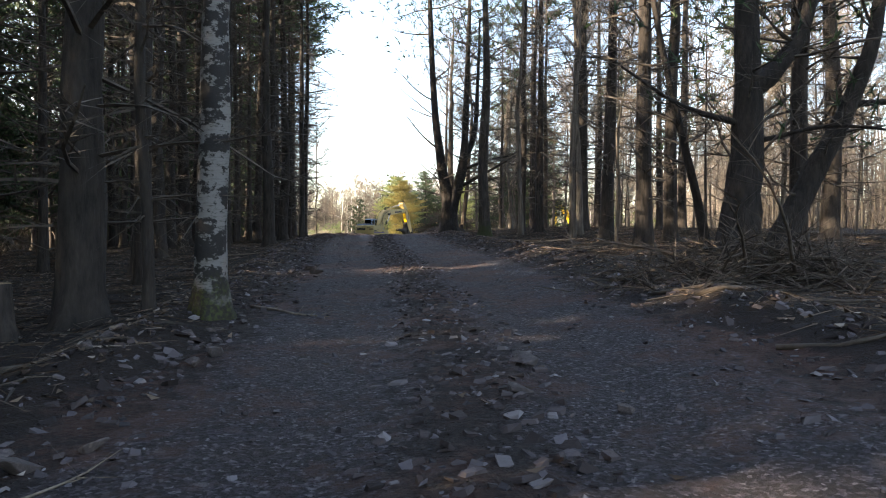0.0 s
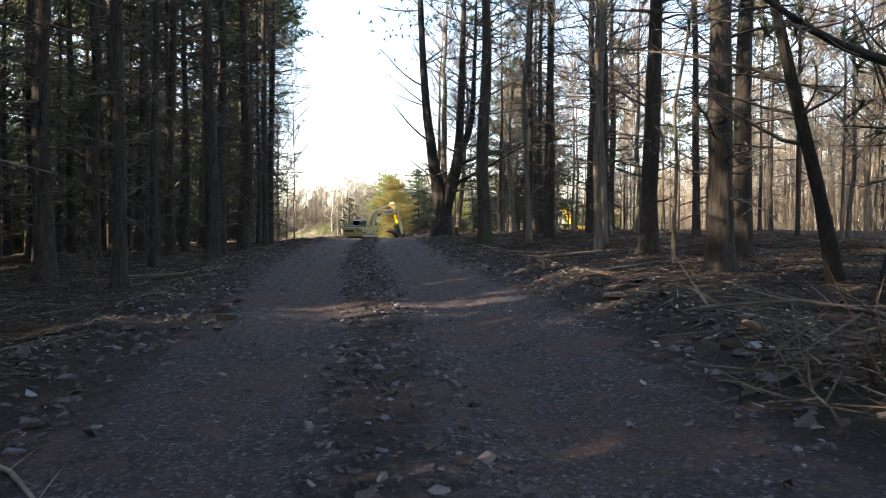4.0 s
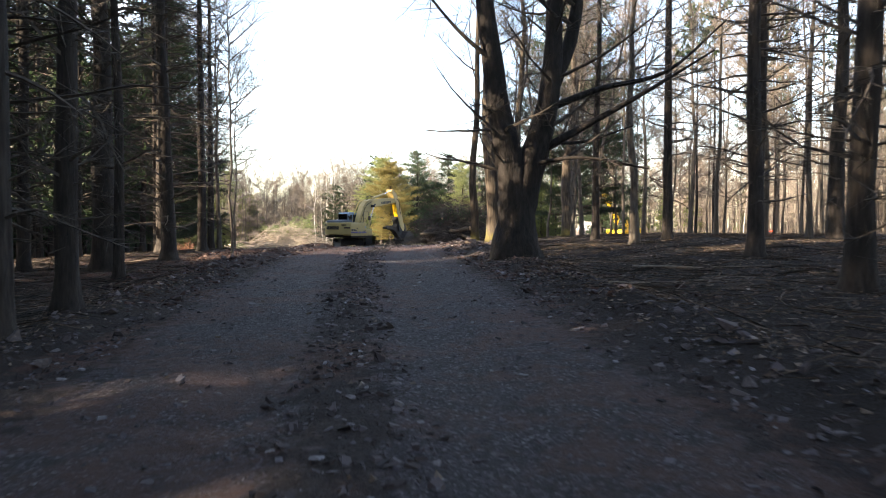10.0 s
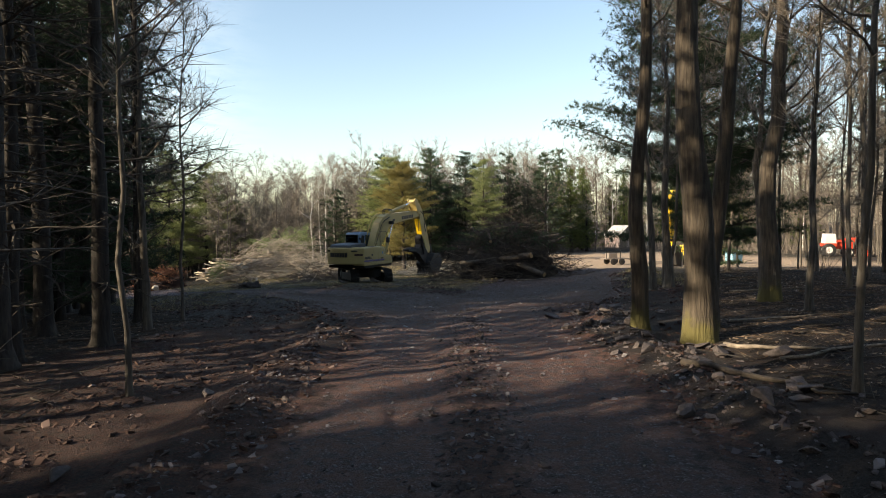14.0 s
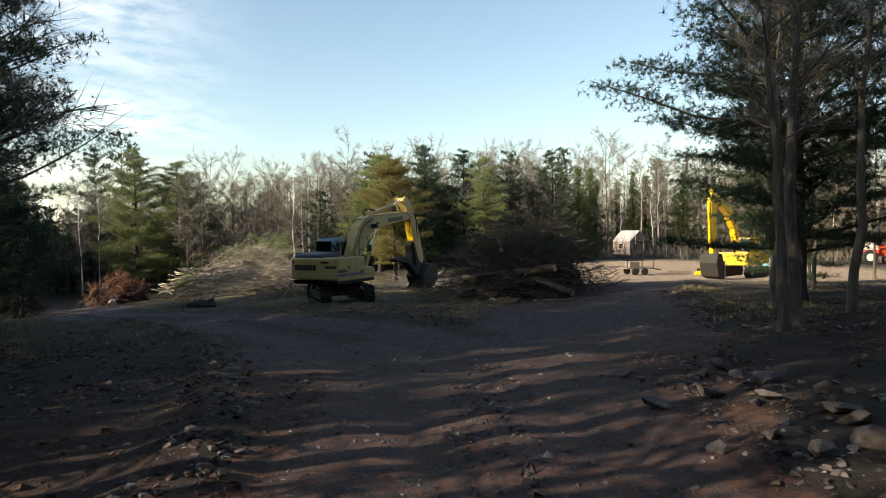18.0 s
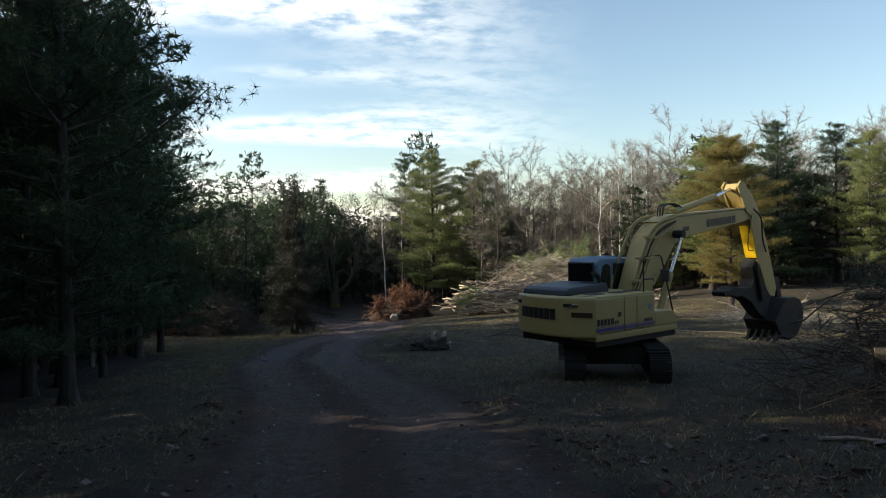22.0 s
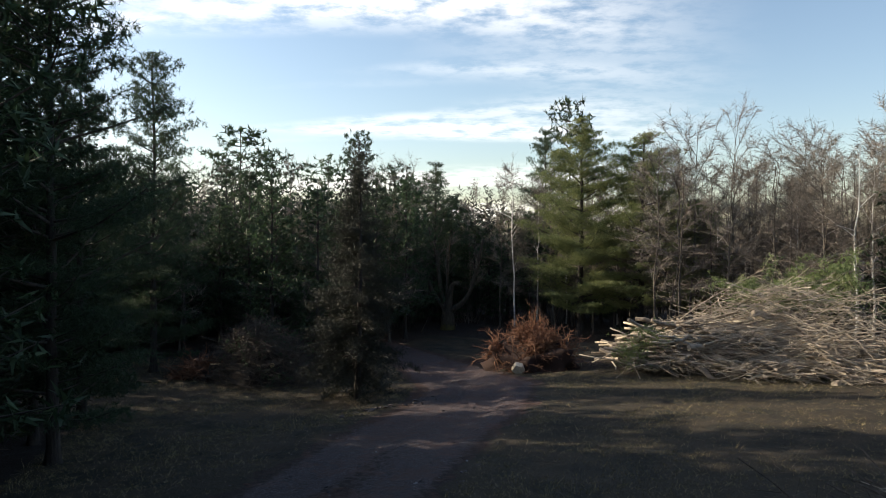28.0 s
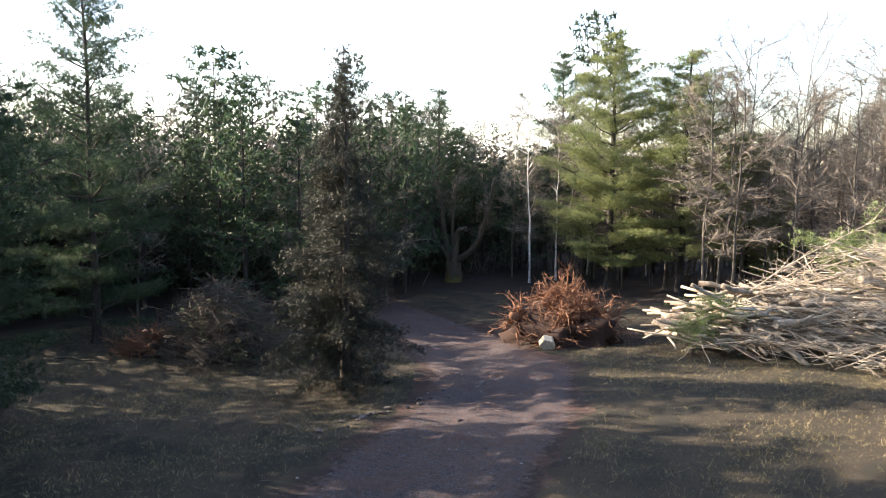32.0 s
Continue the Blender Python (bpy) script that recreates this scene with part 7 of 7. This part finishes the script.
def road_gravel():
    x, y, r = scatter_on(90000, (-7.5, 3.5, -2, 60), 601)
    d, s = lane(x, y, MAIN)
    mid = np.exp(-((np.abs(s) - 0.05) / 0.35) ** 2) + np.exp(-((d - 1.0) / 0.22) ** 2)
    keep = (d < 1.35) & (r.random(len(x)) < 0.16 + 0.34 * np.clip(mid, 0, 1) * np.clip(1.2 - y / 60, 0.3, 1))
    x, y = x[keep], y[keep]
    d = d[keep]
    size = 0.010 + 0.04 * r.random(len(x)) ** 3 + 0.04 * (r.random(len(x)) < 0.06) * np.clip(d, 0.4, 1)
    pebbles("gravel", "loose grey gravel and small stones on the drive", x, y, size, r)
    x, y, r = scatter_on(60000, (-42, 8, 58, 122), 602)
    d = np.minimum(lane(x, y, LEFT)[0], lane(x, y, RIGHT)[0])
    keep = (d < 1.1) & (r.random(len(x)) < 0.55)
    x, y = x[keep], y[keep]
    pebbles("gravel", "sparse gravel on the rutted track", x, y, 0.015 + 0.05 * r.random(len(x)) ** 3, r)
    # broken lumps along the banks
    x, y, r = scatter_on(30000, (-10, 4, -2, 62), 603)
    d, s = lane(x, y, MAIN)
    keep = (np.abs(d - 1.12) < 0.2) & (r.random(len(x)) < 0.8)
    x, y = x[keep], y[keep]
    pebbles("rubble", "earthy rubble heaped along the drive's banks", x, y, 0.022 + 0.07 * r.random(len(x)) ** 2.4, r, M_RUBBLE)
    # earth and stones thrown up along the middle of the drive
    x, y, r = scatter_on(46000, (-6, 2.5, -2, 62), 605)
    d, s = lane(x, y, MAIN)
    keep = (np.abs(s) < 0.42 + 0.25 * r.random(len(x))) & (r.random(len(x)) < 0.75) | (np.abs(d - 0.98) < 0.12) & (r.random(len(x)) < 0.6)
    x, y = x[keep], y[keep]
    pebbles("earth_clods", "brown clods and stones along the drive's middle ridge", x, y, 0.012 + 0.065 * r.random(len(x)) ** 2.6, r, M_RUBBLE)
    # torn red earth round the fork and on the bare bank
    x, y, r = scatter_on(60000, (-16, 6, 34, 78), 604)
    d = np.minimum(np.minimum(lane(x, y, MAIN)[0], lane(x, y, LEFT)[0]), lane(x, y, RIGHT)[0])
    patch = fbm(x * 0.5, y * 0.5, 44)
    keep = inside(x, y, OPEN) & (d > 0.9) & (r.random(len(x)) < np.clip((patch - 0.3) * 2.2, 0.05, 0.8))
    x, y = x[keep], y[keep]
    pebbles("earth_clods", "torn red-brown earth clods beside the drive", x, y, 0.02 + 0.075 * r.random(len(x)) ** 2.5, r, M_CLOD)


road_gravel()


def flakes(name, label, x, y, size, r, material, category, curl=0.5, lift=0.012):
    n = len(x)
    z = surface(x, y) + lift
    a = r.uniform(0, 6.3, n)
    u = np.stack([np.cos(a), np.sin(a), r.normal(0, curl * 0.4, n)], 1) * size[:, None]
    v = np.stack([-np.sin(a), np.cos(a), r.normal(0, curl * 0.4, n)], 1) * (size * r.uniform(0.45, 0.8, n))[:, None]
    p = np.stack([x, y, z], 1)
    up = np.zeros((n, 3))
    up[:, 2] = size * curl * r.uniform(0, 0.8, n)
    V = np.stack([p - u * 0.5 + up * 0.6, p - v * 0.5, p + u * 0.5 + up, p + v * 0.5], 1)
    sh = Shape()
    sh.add(V.reshape(-1, 3), [(4 * i, 4 * i + 1, 4 * i + 2, 4 * i + 3) for i in range(n)])
    tagged(new(name, sh.mesh(name, material, False)), label, category, kind="stuff")


def litter():
    x, y, r = scatter_on(150000, (-20, 18, -2, 66), 611)
    d = lane(x, y, MAIN)[0]
    keep = ~(inside(x, y, OPEN) & (y > 44)) & (d > 1.08) & (r.random(len(x)) < np.clip(1.6 - d / 4.5, 0.1, 0.75)) & (np.hypot((x + 9.6) / 4.2, (y - 49) / 11) > 0.9) | (r.random(len(x)) < 0.012 + 0.05 * np.exp(-(lane(x, y, MAIN)[1] / 0.5) ** 2)) & (d < 1.1) & (y < 56)
    x, y = x[keep], y[keep]
    flakes("leaf_litter", "fallen brown and pale leaves on the forest floor", x, y, r.uniform(0.04, 0.1, len(x)), r, M_LEAF, "leaves")
    x, y, r = scatter_on(9000, (-2, 24, 56, 84), 612)
    keep = (lane(x, y, RIGHT)[0] > 1.25) & (x > -1) & ~inside(x, y, OPEN)
    flakes("leaf_litter", "fallen leaves under the edge trees", x[keep], y[keep], r.uniform(0.06, 0.12, keep.sum()), r, M_LEAF, "leaves")


litter()


def sticks(name, label, n, region, seed, L, w, ok, material):
    x, y, r = scatter_on(n, region, seed)
    keep = ok(x, y)
    x, y = x[keep], y[keep]
    n = len(x)
    z = surface(x, y)
    a = r.uniform(0, 6.3, n)
    l = L * r.uniform(0.3, 1.3, n) ** 1.5
    b = np.stack([x, y, z + 0.015], 1)
    e = b + np.stack([np.cos(a) * l, np.sin(a) * l, np.zeros(n)], 1)
    e[:, 2] = surface(e[:, 0], e[:, 1]) + 0.02 + np.abs(r.normal(0, 0.06, n)) * l
    sh = Shape()
    sh.spikes(b, e, w * r.uniform(0.6, 1.6, n))
    sh.spikes(b, e, w * r.uniform(0.6, 1.6, n))
    tagged(new(name, sh.mesh(name, material, False)), label, "twigs", kind="stuff")


sticks("twig_litter", "dead twigs and pine straw on the forest floor", 36000, (-18, 16, -2, 62), 621, 0.5, 0.012, lambda x, y: (lane(x, y, MAIN)[0] > 1.12) & ~(inside(x, y, OPEN) & (y > 44)) & (np.hypot((x + 9.6) / 4.2, (y - 49) / 11) > 0.95), M_LEAF)
sticks("twig_litter", "dark dead twigs over the forest floor", 18000, (-18, 16, -2, 66), 622, 1.1, 0.02, lambda x, y: (lane(x, y, MAIN)[0] > 1.2) & ~(inside(x, y, OPEN) & (y > 44)), M_TWIG)
sticks("twig_litter", "twigs and debris strewn over the clearing", 2600, (-45, 14, 66, 124), 623, 0.5, 0.01, lambda x, y: np.minimum(lane(x, y, LEFT)[0], lane(x, y, RIGHT)[0]) > 1.1, M_DEAD)


def fallen(x, y, yaw, L, r, material, label):
    rng = np.random.default_rng(int(abs(x * 31 + y * 7)))
    t = thing("fallen_branch", label, "branch", "fallen branches", pose(x, y, sz(x, y), 0, 0, yaw))
    s = Shape()
    n = 7
    P = np.zeros((n, 3))
    P[:, 0] = np.linspace(-L / 2, L / 2, n)
    P[:, 1] = rng.normal(0, 0.035 * L, n)
    ca, sa = math.cos(radians(yaw)), math.sin(radians(yaw))
    base = sz(x, y)
    P[:, 2] = [sz(x + ca * p[0] - sa * p[1], y + sa * p[0] + ca * p[1]) - base + r * 0.8 for p in P]
    s.tube(P, np.linspace(r, r * 0.35, n), 7, cap=True)
    put("stem", s.mesh("stem", material), t)
    s = Shape()
    twigs(s, P, 12, 0.35, 0.008, rng, 0.1, 0.3)
    tagged(put("twig_mass", s.mesh("twig_mass", material, False), t), kind="stuff")


for x, y, a, L, r, pale in ((-2.0, 8.9, -40, 1.5, 0.02, 1), (-1.75, 2.8, 70, 0.8, 0.012, 1), (-3.2, 5.9, 35, 1.4, 0.022, 0), (-3.4, 4.6, 20, 1.2, 0.018, 0), (3.2, 8.4, -30, 1.4, 0.028, 0), (3.7, 7.6, -20, 1.8, 0.035, 0), (3.1, 5.0, -35, 1.3, 0.025, 0), (4.2, 9.3, 10, 1.5, 0.04, 0), (3.6, 10.2, -15, 2.2, 0.03, 0), (2.9, 15.6, -40, 1.6, 0.016, 0), (3.6, 18.6, 30, 2.4, 0.035, 1), (2.6, 24.5, -20, 2.2, 0.04, 0), (3.4, 23.2, 15, 2.0, 0.04, 1), (1.6, 52.0, -38, 1.7, 0.05, 1), (0.3, 49.8, -55, 2.6, 0.06, 0), (2.8, 51.5, 10, 3.0, 0.04, 1), (2.4, 47.0, -10, 3.2, 0.05, 0), (4.2, 49.5, 25, 2.6, 0.04, 0), (3.3, 55.2, 5, 2.2, 0.04, 1), (-5.9, 21.0, 15, 2.2, 0.03, 1), (-7.6, 24.0, -20, 2.4, 0.04, 0), (-8.0, 30.5, 25, 2.0, 0.035, 1), (-11.5, 47.5, 10, 2.5, 0.04, 1), (-12.5, 57.0, -15, 2.2, 0.05, 0), (2.0, 36.0, 20, 2.3, 0.035, 1), (3.5, 38.5, -30, 2.6, 0.04, 1), (7.0, 63.5, 20, 2.0, 0.03, 0), (6.0, 61.0, -10, 2.2, 0.03, 1), (8.5, 69.0, 15, 3.0, 0.04, 0), (9.5, 73.0, -5, 2.4, 0.03, 1), (-2.2, 76.6, 8, 2.8, 0.04, 1), (1.5, 77.0, -5, 2.4, 0.04, 1), (-50.5, 104.5, 20, 2.6, 0.05, 0), (-55.5, 103.5, -10, 1.2, 0.06, 1), (-6.5, 97, -15, 4.0, 0.05, 1)):
    fallen(x, y, a, L, r, M_DEAD if pale else M_DARKBRUSH, "pale dead branch lying on the ground" if pale else "dark dead branch lying among leaves")


def grass():
    x, y, r = scatter_on(270000, (-58, 8, 64, 122), 631)
    road = np.minimum(lane(x, y, LEFT)[0], lane(x, y, RIGHT)[0])
    patch = fbm(x * 0.35, y * 0.35, 33)
    keep = inside(x, y, OPEN) & (road > 1.05) & (r.random(len(x)) < np.clip((patch - 0.3) * 2.2, 0.12, 0.9)) & (y > 66)
    x, y = x[keep], y[keep]
    n = len(x)
    k = 4
    b = np.repeat(np.stack([x, y, surface(x, y) - 0.01], 1), k, 0) + r.normal(0, 0.06, (n * k, 3)) * (1, 1, 0)
    tall = np.repeat(0.04 + 0.11 * r.random(n) ** 2 + 0.2 * (r.random(n) < 0.012), k)
    e = b + r.normal(0, 0.5, (n * k, 3)) * (1, 1, 0) * tall[:, None]
    e[:, 2] = b[:, 2] + tall * r.uniform(0.5, 1, n * k)
    sh = Shape()
    sh.spikes(b, e, np.full(n * k, 0.012))
    tagged(new("grass", sh.mesh("grass", M_GRASS, False)), "short dry yellow-brown grass of the clearing", "grass", kind="stuff")


grass()
